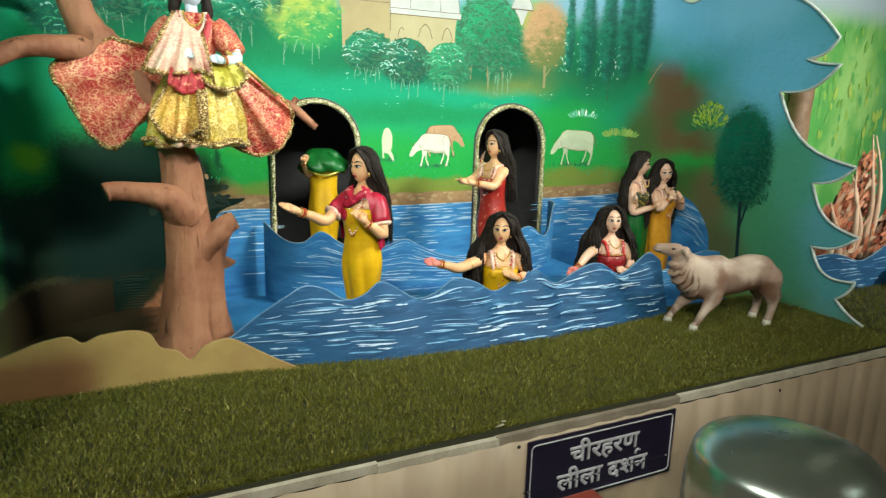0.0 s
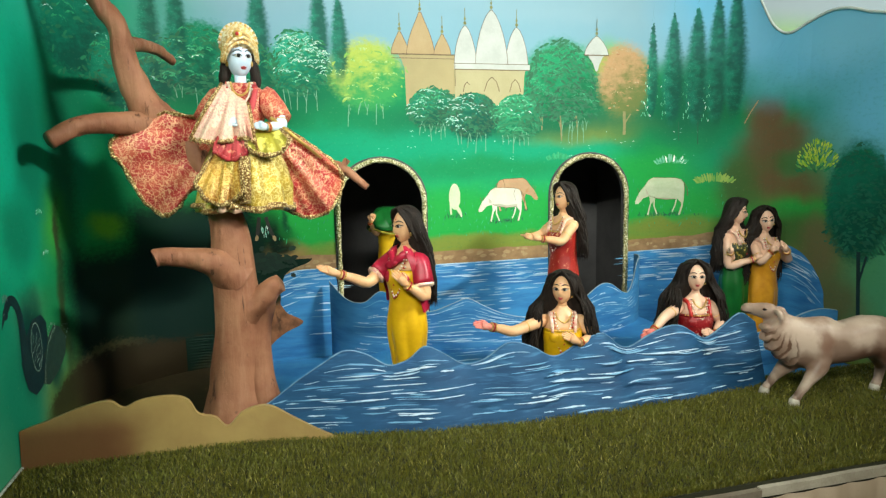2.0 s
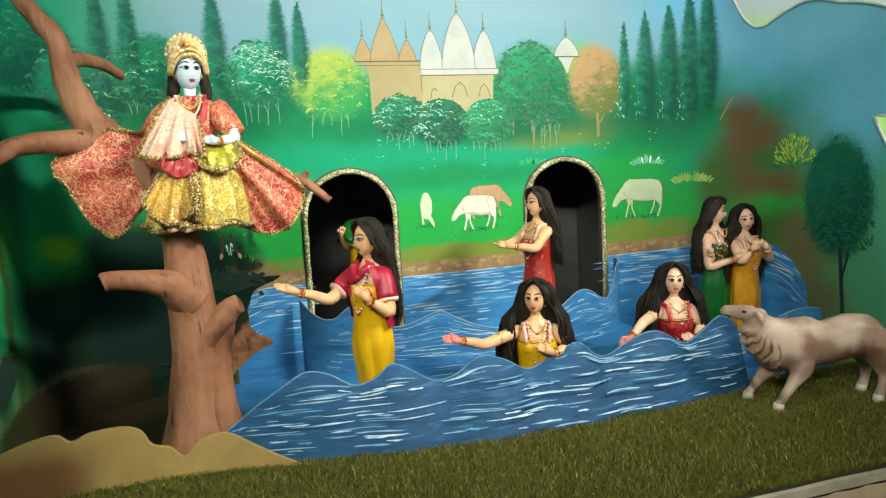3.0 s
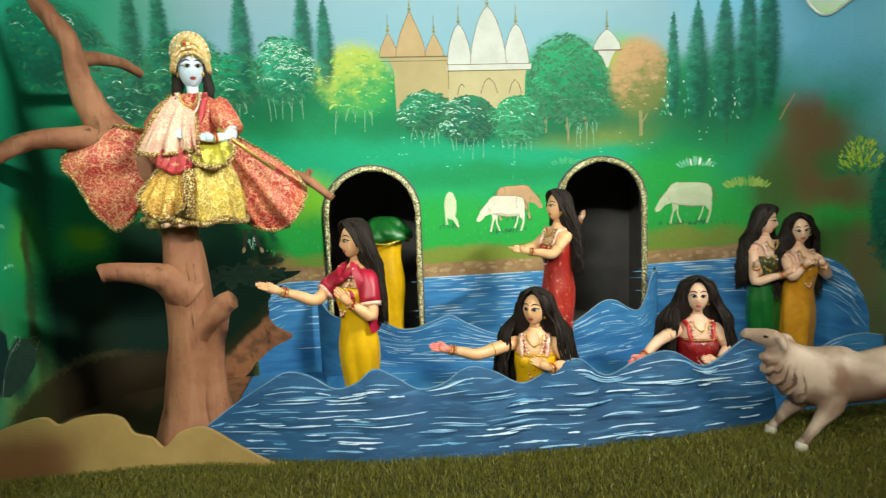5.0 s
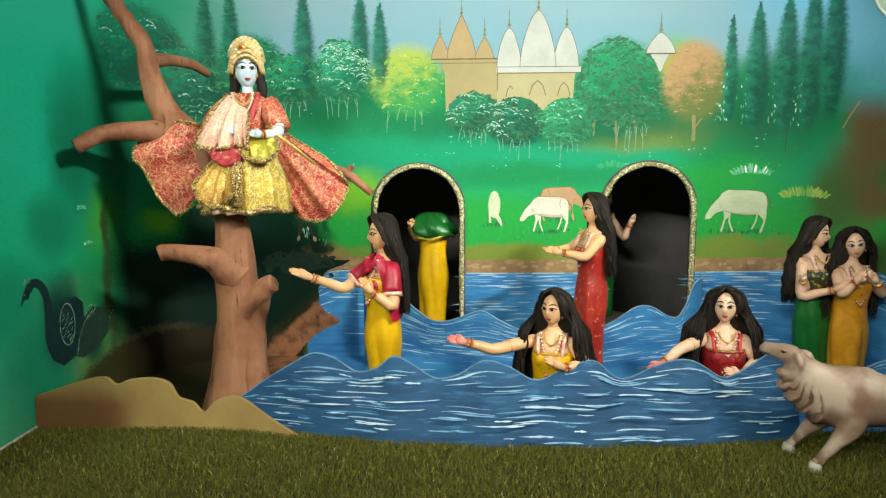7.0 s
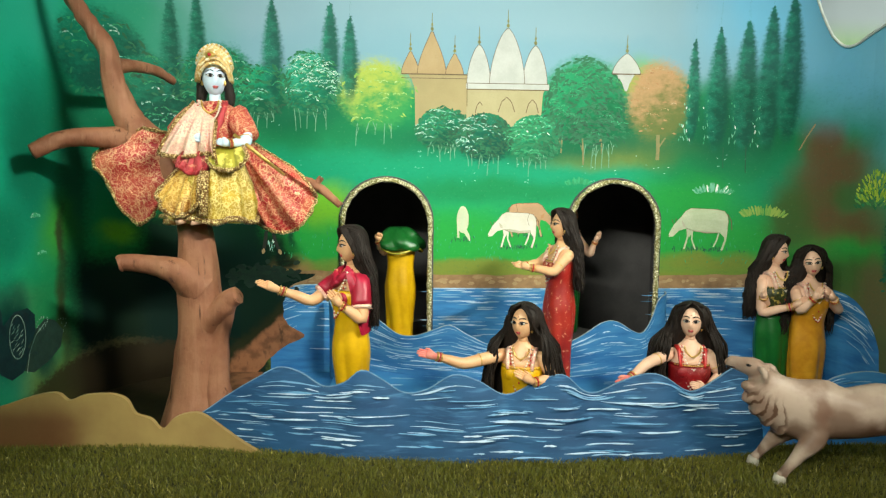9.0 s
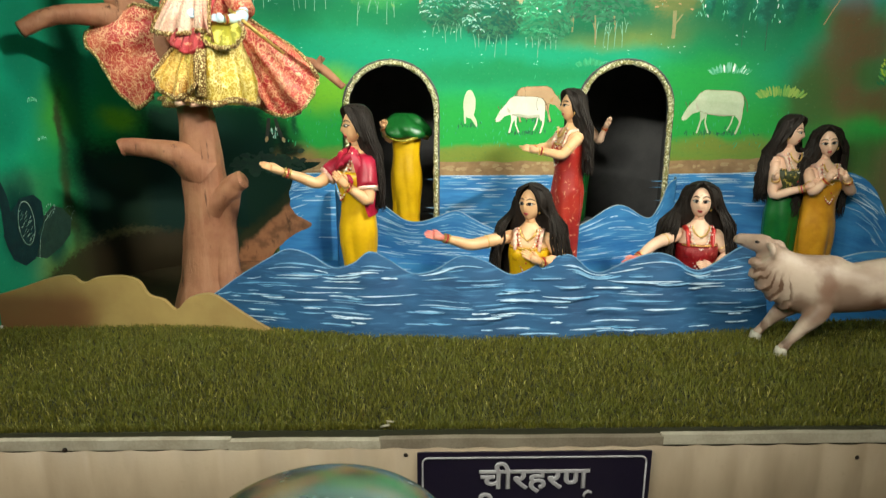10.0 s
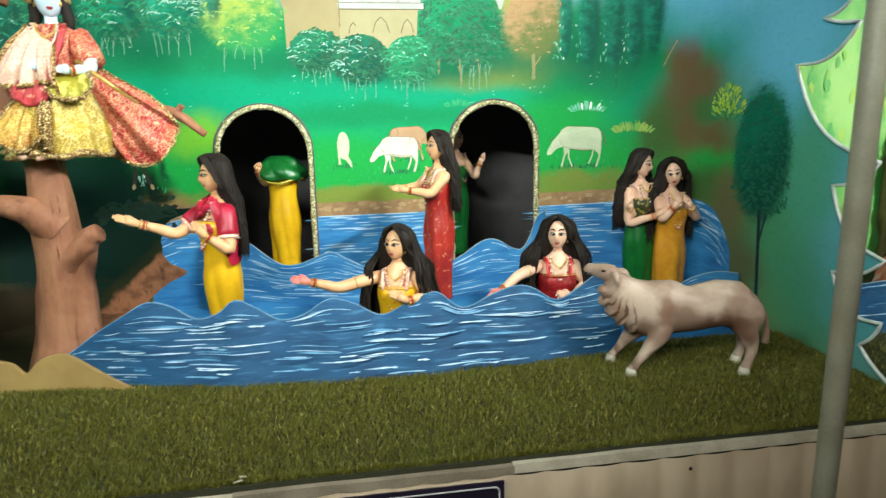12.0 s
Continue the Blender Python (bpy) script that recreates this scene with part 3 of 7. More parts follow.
S_LEFT, S_RIGHT = -0.6, 0.9
ARC = BEND * math.pi / 2
DOORS = [(-0.252, 0.046), (0.525, 0.829)]
SPRING = 1.463


def on_wall(s, z, lift=0.0):
    """The point at length s along the wall and height z, lifted off it towards the viewer."""
    if s < S_LEFT - ARC:
        return Vector((-1.0 + lift, BACK - BEND - (S_LEFT - ARC - s), z))
    if s < S_LEFT:
        a = (S_LEFT - s) / BEND
        r = BEND - lift
        return Vector((S_LEFT - r * math.sin(a), BACK - BEND + r * math.cos(a), z))
    if s <= S_RIGHT:
        return Vector((s, BACK - lift, z))
    if s < S_RIGHT + ARC:
        a = (s - S_RIGHT) / BEND
        r = BEND - lift
        return Vector((S_RIGHT + r * math.sin(a), BACK - BEND + r * math.cos(a), z))
    return Vector((1.3 - lift, BACK - BEND - (s - S_RIGHT - ARC), z))


def arch_top(s, grow=0.0):
    for a, b in DOORS:
        if a - grow < s < b + grow:
            c, r = (a + b) / 2, (b - a) / 2 + grow
            return SPRING + math.sqrt(max(0.0, r * r - (s - c) ** 2)) * 1.0
    return None


# cut-out edge of the right-hand side: (s, z) of each notch and tip
SPIKES = [((1.33, 2.42), (1.345, 2.06), -0.15), ((1.345, 2.06), (1.46, 2.035), -0.25), ((1.46, 2.035), (1.70, 2.025), 0.12), ((1.70, 2.025), (2.00, 1.845), 0.10),
          ((2.00, 1.845), (1.90, 1.785), -0.15), ((1.90, 1.785), (2.015, 1.765), -0.05), ((2.015, 1.765), (1.82, 1.685), -0.16), ((1.82, 1.685), (2.112, 1.459), -0.16),
          ((2.112, 1.459), (1.982, 1.397), -0.12), ((1.982, 1.397), (2.155, 1.25), -0.18), ((2.155, 1.25), (2.01, 1.194), -0.12), ((2.01, 1.194), (2.165, 1.112), -0.25),
          ((2.165, 1.112), (2.113, 1.045), -0.10), ((2.113, 1.045), (2.21, 0.985), -0.06)]  # from, to, sag


def wall_columns():
    stops = set()
    lo, hi = S_LEFT - ARC - 0.82, 1.30
    k = lo
    while k < hi:
        stops.add(round(k, 4))
        k += 0.009 if k < S_LEFT or k > S_RIGHT else 0.03
    for a, b in DOORS:
        for i in range(25):
            stops.add(round((a + b) / 2 - (b - a) / 2 * math.cos(math.pi * i / 24), 5))
    stops.add(hi)
    return sorted(x for x in stops if not any(0 < abs(x - e) < 0.004 for d in DOORS for e in d))


def build_mural():
    body, uv = Mesh(), []
    cols = wall_columns()

    def quad(p):
        body.add([on_wall(s, z) for s, z in p], [(0, 1, 2, 3)], MURAL)
        uv.extend(p)

    for a, b in zip(cols, cols[1:]):
        mid = (a + b) / 2
        top = 2.42 if mid > -1.765 else 1.965
        inside = any(d[0] < mid < d[1] for d in DOORS)
        if inside:
            za, zb = arch_top(a, 1e-5), arch_top(b, 1e-5)
            za, zb = za or SPRING, zb or SPRING
            quad([(a, za), (b, zb), (b, top), (a, top)])
        else:
            low = 1.03 if -0.3 < mid < 0.88 else 0.93
            quad([(a, low), (b, low), (b, 1.7), (a, 1.7)])
            quad([(a, 1.7), (b, 1.7), (b, top), (a, top)])
    # the cut-out side: a fan of strips between the bend and the jagged edge
    edge = []
    for (s0, z0), (s1, z1), sag in SPIKES:
        for k in range(9):
            t = k / 9
            w = sag * math.sin(math.pi * t)
            side = 1 if s1 > s0 else -1
            edge.append((s0 + (s1 - s0) * t - (z1 - z0) * w * side, z0 + (z1 - z0) * t + (s1 - s0) * w * side))
    edge.append((2.21, 0.985))
    bm = bmesh.new()
    outline = [(1.30, 0.93)] + [(1.30, 0.93 + 0.05 * k) for k in range(1, 29)] + [(1.30, 2.42)] + edge + [(2.21, 0.95), (2.0, 0.93), (1.7, 0.93), (1.5, 0.93)]
    flat = [bm.verts.new((s, z, 0)) for s, z in outline]
    bm.faces.new(flat)
    bmesh.ops.triangulate(bm, faces=bm.faces[:])
    for _ in range(5):
        long = [e for e in bm.edges if abs(e.verts[0].co.x - e.verts[1].co.x) > 0.05 and not e.is_boundary]
        if not long:
            break
        bmesh.ops.subdivide_edges(bm, edges=long, cuts=1)
        bmesh.ops.triangulate(bm, faces=bm.faces[:])
    for f in bm.faces:
        if f.normal.z < 0:
            f.normal_flip()
        p = [(v.co.x, v.co.y) for v in f.verts]
        body.add([on_wall(s, z) for s, z in p], [tuple(range(len(p)))], MURAL)
        uv.extend(p)
    bm.free()
    wall = body.thing("mural_wall", "curved plywood wall with a painted forest and temple mural", "wall", kind="structure", smooth=False, uv=uv)
    rim = Mesh()
    line = [on_wall(s, z, 0.005) for s, z in edge if z < 2.3]
    rim.tube(line, [0.0044] * len(line), RIM, 6)
    rim.thing("board_rim", "white cut edge of the plywood", parent=wall)
    return wall


mural = build_mural()


# painted figures on the wall: flat paint, each a hair above the one beneath
STACK = {"lift": 0.0005}


def level(k):
    """Sets how far off the wall the next paint lies."""
    STACK["lift"] = 0.0005 + 0.00018 * k


def paint(name, shapes, mat, label="", parent=None):
    """shapes: lists of (s, z) polygons; one flat painted piece of the mural, its strokes a hair above one another."""
    m = Mesh()
    for i, p in enumerate(shapes):
        mid = sum(q[0] for q in p) / len(p)
        if any(a - 0.004 < mid < b + 0.004 and min(q[1] for q in p) < arch_top(min(max(mid, a + 1e-4), b - 1e-4)) for a, b in DOORS):
            continue
        up = STACK["lift"] + (i % 37) * (0.000005 if len(shapes) > 40 else 0.000002)
        m.add([on_wall(s, z, up) for s, z in p], [tuple(range(len(p)))], mat)
    STACK["lift"] += 0.0002 if len(shapes) > 40 else 0.00008
    return m.thing(name, label, parent=parent or mural, smooth=False)


def blob(s, z, rs, rz, n=26, rough=0.12, seed=0):
    out = []
    for i in range(n):
        a = 2 * math.pi * i / n
        k = 1 + rough * noise.noise(Vector((2.2 * math.cos(a), 2.2 * math.sin(a), seed * 7.3))) * 2
        out.append((s + rs * k * math.cos(a), z + rz * k * math.sin(a)))
    return out


def dab(s, z, w, h, turn=0.0):
    c, d = math.cos(turn), math.sin(turn)
    return [(s + w * x * c - h * y * d, z + w * x * d + h * y * c) for x, y in ((-1, 0), (-0.4, 0.8), (0.5, 0.7), (1, 0), (0.4, -0.7), (-0.5, -0.8))]


def ribbon(points, width):
    """A brush line of that width through (s, z) points, as quads."""
    out = []
    for (a, b), (c, d) in zip(points, points[1:]):
        l = math.hypot(c - a, d - b) or 1
        nx, nz = -(d - b) / l * width / 2, (c - a) / l * width / 2
        out.append([(a + nx, b + nz), (c + nx, d + nz), (c - nx, d - nz), (a - nx, b - nz)])
    return out


P_DARKLEAF = islands("leaf_dark", (0.004, 0.07, 0.03), (0.008, 0.14, 0.06))
P_LEAF = islands("leaf_mid", (0.007, 0.135, 0.052), (0.010, 0.215, 0.085))
P_MIDLIGHT = islands("leaf_midlight", (0.010, 0.24, 0.09), (0.03, 0.36, 0.15))
P_LIGHT = islands("leaf_light", (0.03, 0.34, 0.14), (0.20, 0.55, 0.36), share=0.15)
P_WHITEL = islands("leaf_white", (0.10, 0.42, 0.30), (0.50, 0.70, 0.60), share=0.10)
P_YELLOW = islands("leaf_yellow", (0.28, 0.46, 0.03), (0.62, 0.68, 0.08))
P_YDARK = islands("leaf_yellow_shade", (0.08, 0.31, 0.08), (0.20, 0.40, 0.08))
P_ORANGE = islands("leaf_orange", (0.36, 0.17, 0.06), (0.52, 0.30, 0.14))
P_ODARK = islands("leaf_orange_shade", (0.26, 0.13, 0.05), (0.34, 0.19, 0.08))
P_OMID = islands("leaf_orange_mid", (0.34, 0.17, 0.06), (0.44, 0.25, 0.11))
P_YMID = islands("leaf_yellow_mid", (0.16, 0.38, 0.06), (0.34, 0.46, 0.08))
P_TRUNK = plain("painted_stem", (0.19, 0.39, 0.26), (0.08, 0.23, 0.12), 60)
P_REDSTEM = plain("painted_red_stem", (0.26, 0.20, 0.08), (0.12, 0.16, 0.06), 60)
P_OSTEM = plain("painted_orange_stem", (0.30, 0.22, 0.09), (0.16, 0.20, 0.07), 60)
P_TAN = plain("temple_tan", (0.38, 0.30, 0.14), (0.33, 0.26, 0.12), 12)
P_ROSE = plain("temple_rose", (0.42, 0.30, 0.15), (0.36, 0.24, 0.11), 12)
P_CREAM = plain("temple_cream", (0.43, 0.37, 0.20), (0.37, 0.32, 0.16), 10)
P_IVORY = plain("temple_ivory", (0.50, 0.51, 0.48), (0.42, 0.43, 0.40), 16)
P_LINE = plain("brown_outline", (0.15, 0.10, 0.045), rough=0.6)
P_GILT = plain("painted_gilt", (0.26, 0.26, 0.07), (0.14, 0.14, 0.05), 60)
P_COW = plain("cow_white", (0.68, 0.64, 0.55), (0.56, 0.52, 0.42), 14)
P_COWS = plain("cow_shade", (0.50, 0.46, 0.34), (0.40, 0.38, 0.27), 20)
P_COWB = plain("cow_tan", (0.50, 0.30, 0.16), (0.40, 0.23, 0.12), 14)
P_COWG = plain("cow_grey", (0.56, 0.60, 0.42), (0.42, 0.48, 0.30), 14)
P_SHORE = plain("shore_earth", (0.34, 0.20, 0.09), (0.22, 0.12, 0.055), 22, fine=60)
P_SHORE2 = plain("shore_light", (0.42, 0.28, 0.14), (0.32, 0.20, 0.10), 30)
P_NIGHT = plain("peacock_dark", (0.002, 0.016, 0.020), (0.003, 0.030, 0.030), 30)
P_DUSK = plain("dusky_leaf", (0.020, 0.050, 0.035), (0.010, 0.030, 0.022), 40)
P_PALEY = islands("leaf_pale_yellow", (0.26, 0.46, 0.12), (0.44, 0.56, 0.24))
P_PEACH = islands("leaf_peach", (0.46, 0.30, 0.15), (0.56, 0.40, 0.24))
P_FERN = islands("leaf_fern", (0.005, 0.105, 0.043), (0.009, 0.17, 0.070))
P_FIR = islands("leaf_fir", (0.005, 0.085, 0.050), (0.007, 0.13, 0.075))
P_GLOOM = islands("leaf_gloom", (0.003, 0.014, 0.009), (0.006, 0.028, 0.014))
P_SILVER = islands("peacock_silver", (0.10, 0.20, 0.16), (0.32, 0.42, 0.34))
P_BLACK = plain("painted_black", (0.012, 0.012, 0.010), (0.03, 0.02, 0.015), 50)


def arcs(rnd, s, z, rs, rz, clumps, size, lit, thick=0.30, count=11):
    """Umbrella-shaped sprays of short strokes over a crown, gathered on the side named by lit."""
    marks, tries = [], 0
    while clumps > 0 and tries < 4000:
        tries += 1
        a, r = rnd.uniform(0, 2 * math.pi), rnd.random() ** 0.5 * 0.92
        x, y = r * math.cos(a), r * math.sin(a)
        if rnd.random() > 0.30 + 0.8 * (x * lit[0] + y * lit[1]):
            continue
        clumps -= 1
        w = size * rnd.uniform(1.6, 3.2)
        for _ in range(count):
            b = rnd.uniform(-1.25, 1.25)
            k = size * rnd.uniform(0.25, 0.62)
            marks.append(dab(s + x * rs + w * math.sin(b) * rnd.uniform(0.8, 1.1), z + y * rz + 0.55 * w * math.cos(b) - 0.3 * w + rnd.uniform(-0.25, 0.25) * size, k, k * thick, -0.75 * b + rnd.uniform(-0.35, 0.35)))
    return marks


def leaf_cover(rnd, s, z, rs, rz, count, size, keep):
    """Broad dabs that fill a crown and fray its outline; keep(x, y) tells where a tone lies."""
    marks = []
    for _ in range(count):
        a, r = rnd.uniform(0, 2 * math.pi), min(1.03, rnd.random() ** 0.42 * 1.06)
        ragged = 1 + 0.10 * noise.noise(Vector((3 * math.cos(a), 3 * math.sin(a), s * 31)))
        x, y = r * math.cos(a) * ragged, r * math.sin(a) * ragged
        if keep(x, y) + 0.5 * noise.noise(Vector((x * 3.5, y * 5, s * 17))) < 0:
            continue
        k = size * rnd.uniform(0.5, 1.3)
        marks.append(dab(s + x * rs, z + y * rz, k, k * 0.42, -0.9 * x + rnd.uniform(-0.7, 0.7)))
    return marks


def tree_painting(s, z, rs, rz, tones, seed, trunks=5, foot=0.10, cover=260, sprays=(14, 10), lit=(-0.35, 0.7), stem_mat=None, size=0.011):
    """A brushed crown over the airbrushed ground: shade, body, light and bright sprays, with thin forked stems below."""
    shade, body, light, bright = tones
    rnd = random.Random(seed)
    stems = []
    for i in range(trunks):
        x = s + rs * (-0.62 + 1.24 * (i + 0.7 * rnd.random()) / max(1, trunks))
        low = z - rz - foot * rnd.uniform(0.12, 0.50)
        lean = 0.006 * rnd.uniform(-1, 1)
        mid = (z - rz + low) / 2 + 0.012
        stems += ribbon([(x + lean, z - rz * 0.84), (x, mid), (x - lean * 0.5, low)], 0.0024 if stem_mat is None else 0.0052)
        if rnd.random() < 0.6:
            stems += ribbon([(x, mid - 0.008), (x + rnd.choice((-1, 1)) * 0.009, mid + 0.022)], 0.0018)
    level(1)
    holder = paint("painted_tree", leaf_cover(rnd, s, z, rs, rz, cover, size, lambda x, y: 1), body)
    if stems:
        paint("stem", stems, stem_mat or P_TRUNK, parent=holder)
    paint("shade_strokes", leaf_cover(rnd, s, z, rs, rz, int(cover * 0.8), size * 0.8, lambda x, y: -0.15 - x * lit[0] - y * lit[1]), shade, parent=holder)
    paint("light_strokes", arcs(rnd, s, z, rs, rz, sprays[0], size, lit), light, parent=holder)
    if sprays[1]:
        paint("bright_strokes", arcs(rnd, s, z, rs, rz, sprays[1], size * 0.8, lit, 0.34, 9), bright, parent=holder)


def tower(s, z0, z1, half, mat, parent, bulge=0.9):
    """A curved temple spire with a finial."""
    left, right = [], []
    for i in range(13):
        t = i / 12
        w = half * (1 - t ** 1.7) ** bulge + 0.004
        left.append((s - w, z0 + (z1 - z0) * t))
        right.append((s + w, z0 + (z1 - z0) * t))
    paint("spire", [left + right[::-1]], mat, parent=parent)
    paint("outline", ribbon(left + right[::-1], 0.0017), P_LINE, parent=parent)
    paint("finial", [blob(s, z1 + 0.010, 0.0055, 0.006, 10, 0), blob(s, z1 + 0.024, 0.0035, 0.006, 10, 0)] + ribbon([(s, z1), (s, z1 + 0.060)], 0.0022), P_GILT, parent=parent)


def crown_line(s):
    """The leafy upper edge of the crowns that stand before the temple."""
    z = 1.78
    for sx, sz, rs, rz, *_ in CROWNS:
        u = (s - sx) / (rs * 0.97)
        if abs(u) < 1:
            z = max(z, sz + rz * 0.97 * math.sqrt(1 - u * u))
    return z + 0.006 * noise.noise(Vector((s * 160, 3, 1))) + 0.005 * noise.noise(Vector((s * 420, 7, 1)))


def behind_crowns(s0, s1, top, low=0.0):
    steps = np.arange(s0, s1 + 0.0015, 0.003)
    return [[(float(a), min(top, max(low, crown_line(a)))), (float(b), min(top, max(low, crown_line(b)))), (float(b), top), (float(a), top)] for a, b in zip(steps, steps[1:])]


def temple_painting():
    hall = paint("painted_temple", behind_crowns(-0.055, 0.164, 1.965), P_TAN)
    for s, z1, w, m in ((-0.025, 2.035, 0.026, P_ROSE), (0.046, 2.10, 0.044, P_ROSE), (0.122, 2.03, 0.026, P_ROSE)):
        tower(s, 1.965, z1, w, m, hall, 1.2)
    paint("outline", ribbon([(-0.055, 1.963), (0.164, 1.963)], 0.004) + ribbon([(-0.055, 1.950), (0.164, 1.950)], 0.002), P_LINE, parent=hall)
    front = paint("painted_temple", behind_crowns(0.164, 0.437, 1.934), P_CREAM)
    paint("cornice", [[(0.162, 1.918), (0.44, 1.918), (0.44, 1.936), (0.162, 1.936)]], P_IVORY, parent=front)
    for s, z1, w in ((0.203, 2.06, 0.036), (0.391, 2.06, 0.038), (0.298, 2.115, 0.055)):
        tower(s, 1.936, z1, w, P_IVORY, front, 0.75)
    arches = []
    for s, w, h in ((0.208, 0.015, 0.045), (0.298, 0.028, 0.062), (0.385, 0.021, 0.055)):
        arches += ribbon([(s - w, 1.80), (s - w, 1.83 + h * 0.2), (s - w * 0.6, 1.83 + h * 0.75), (s, 1.83 + h), (s + w * 0.6, 1.83 + h * 0.75), (s + w, 1.83 + h * 0.2), (s + w, 1.80)], 0.0026)
    arches = [p for p in arches if min(q[1] for q in p) > crown_line(p[0][0])]
    paint("outline", arches + ribbon([(0.164, 1.916), (0.437, 1.916)], 0.003) + ribbon([(0.164, 1.936), (0.437, 1.936)], 0.002) + ribbon([(0.165, 1.86), (0.165, 1.936)], 0.002), P_LINE, parent=front)
    far = paint("painted_temple", behind_crowns(0.655, 0.745, 1.974, 1.918), P_IVORY)
    tower(0.699, 1.974, 2.04, 0.044, P_IVORY, far, 0.9)
    paint("outline", ribbon([(0.652, 1.974), (0.748, 1.974)], 0.004), P_LINE, parent=far)


def cow_painting(s, z, w, mat, way=-1):
    """A grazing cow, w long, with its feet at height z, head towards way."""
    h = w * 0.73

    def at(x, y):
        return (s + (x - 0.5) * w if way < 0 else s - (x - 0.5) * w, z + y * h)

    back = [at(0.0, 0.365), at(0.06, 0.53), at(0.10, 0.625), at(0.20, 0.77), at(0.275, 0.92), at(0.37, 0.99), at(0.57, 0.98), at(0.80, 0.97), at(0.92, 0.93), at(0.97, 0.84), at(0.99, 0.69), at(0.98, 0.505)]
    belly = [at(0.88, 0.42), at(0.65, 0.40), at(0.45, 0.44), at(0.31, 0.505), at(0.18, 0.45), at(0.08, 0.31), at(0.01, 0.30)]
    cow = paint("painted_cow", [back + belly], mat)
    far_legs = ribbon([at(0.41, 0.46), at(0.405, 0.24), at(0.47, 0.015)], 0.0048) + ribbon([at(0.85, 0.46), at(0.82, 0.25), at(0.765, 0.075)], 0.0048)
    legs = ribbon([at(0.36, 0.48), at(0.325, 0.26), at(0.28, 0.01)], 0.0058) + ribbon([at(0.93, 0.48), at(0.955, 0.25), at(0.90, 0.0)], 0.0062)
    haunch = [[at(0.30, 0.52), at(0.44, 0.46), at(0.36, 0.30), at(0.325, 0.30)], [at(0.82, 0.48), at(0.985, 0.56), at(0.975, 0.30), at(0.94, 0.30)]]
    paint("leg", far_legs + legs + haunch, mat, parent=cow)
    paint("body_shade", [[at(0.31, 0.505), at(0.45, 0.52), at(0.65, 0.47), at(0.88, 0.50), at(0.88, 0.42), at(0.65, 0.40), at(0.45, 0.44)], [at(0.22, 0.70), at(0.29, 0.62), at(0.30, 0.53), at(0.24, 0.56)]], P_COWS if mat is not P_COWB else P_ORANGE, parent=cow)
    paint("outline", ribbon(back[3:], 0.0014) + ribbon(belly[:4], 0.0013) + ribbon([at(0.84, 0.96), at(0.80, 0.78), at(0.84, 0.60)], 0.0011) + ribbon([at(0.97, 0.86), at(1.03, 0.72), at(1.05, 0.50)], 0.0026)
          + ribbon([at(0.08, 0.60), at(0.045, 0.72)], 0.0022) + ribbon([at(0.115, 0.63), at(0.12, 0.74)], 0.0022) + [dab(*at(0.075, 0.50), 0.0014, 0.0012), dab(*at(0.005, 0.335), 0.002, 0.0018), dab(*at(0.28, 0.0), 0.003, 0.002), dab(*at(0.90, -0.01), 0.003, 0.002)], P_LINE, parent=cow)


def bush_painting(s, z, w, mat, seed):
    rnd = random.Random(seed)
    marks = []
    for _ in range(64):
        a = rnd.uniform(-1.25, 1.25)
        l = w * rnd.uniform(0.35, 0.8) * (1 - 0.3 * abs(a))
        x, y = s + 0.75 * w * math.sin(a), z + 0.2 * l
        marks.append(dab(x + 0.3 * l * math.sin(a), y + 0.3 * l * math.cos(a), 0.0035, l * 0.38, -a * 0.8))
    paint("painted_bush", marks, mat)


level(0)
temple_painting()
GLADE = (P_DARKLEAF, P_FERN, P_MIDLIGHT, P_WHITEL)
tree_painting(-1.02, 1.97, 0.15, 0.13, GLADE, 21, 0, 0.10, 60, (10, 5), (-0.2, 0.6))
tree_painting(-0.86, 1.88, 0.13, 0.115, GLADE, 20, 2, 0.10, 60, (14, 5), (0.7, 0.2))
tree_painting(-0.68, 1.93, 0.13, 0.10, (P_DARKLEAF, P_FERN, P_MIDLIGHT, P_LIGHT), 22, 4, 0.10, 130, (16, 5), (0.1, 0.5))
tree_painting(-0.52, 1.90, 0.10, 0.085, (P_DARKLEAF, P_FERN, P_MIDLIGHT, P_WHITEL), 23, 5, 0.12, 110, (14, 5), (-0.2, 0.2))
tree_painting(-0.358, 1.928, 0.098, 0.100, (P_FERN, P_LEAF, P_LIGHT, P_WHITEL), 24, 5, 0.13, 230, (18, 60), (0.25, 0.6), None, 0.009)
tree_painting(-0.137, 1.893, 0.122, 0.112, (P_YDARK, P_YMID, P_YDARK, P_PALEY), 25, 5, 0.12, 24, (10, 20), (0.0, -0.15), None, 0.009)
tree_painting(0.817, 1.885, 0.108, 0.130, (P_ODARK, P_OMID, P_ORANGE, P_PEACH), 27, 0, 0.14, 14, (16, 6), (-0.25, 0.5), None, 0.0065)
tree_painting(0.565, 1.878, 0.132, 0.142, (P_DARKLEAF, P_FERN, P_LEAF, P_MIDLIGHT), 28, 3, 0.16, 380, (30, 20), (-0.2, 0.5), P_REDSTEM)
tree_painting(0.62, 1.80, 0.10, 0.07, (P_FERN, P_FERN, P_LEAF, P_MIDLIGHT), 33, 6, 0.16, 60, (8, 4), (0.2, 0.2))
tree_painting(0.085, 1.787, 0.088, 0.066, (P_DARKLEAF, P_FERN, P_MIDLIGHT, P_WHITEL), 29, 6, 0.11, 220, (14, 20), (-0.3, 0.7), None, 0.009)
tree_painting(0.395, 1.757, 0.092, 0.076, (P_FERN, P_LEAF, P_MIDLIGHT, P_LIGHT), 31, 6, 0.13, 240, (22, 12), (-0.6, 0.3))
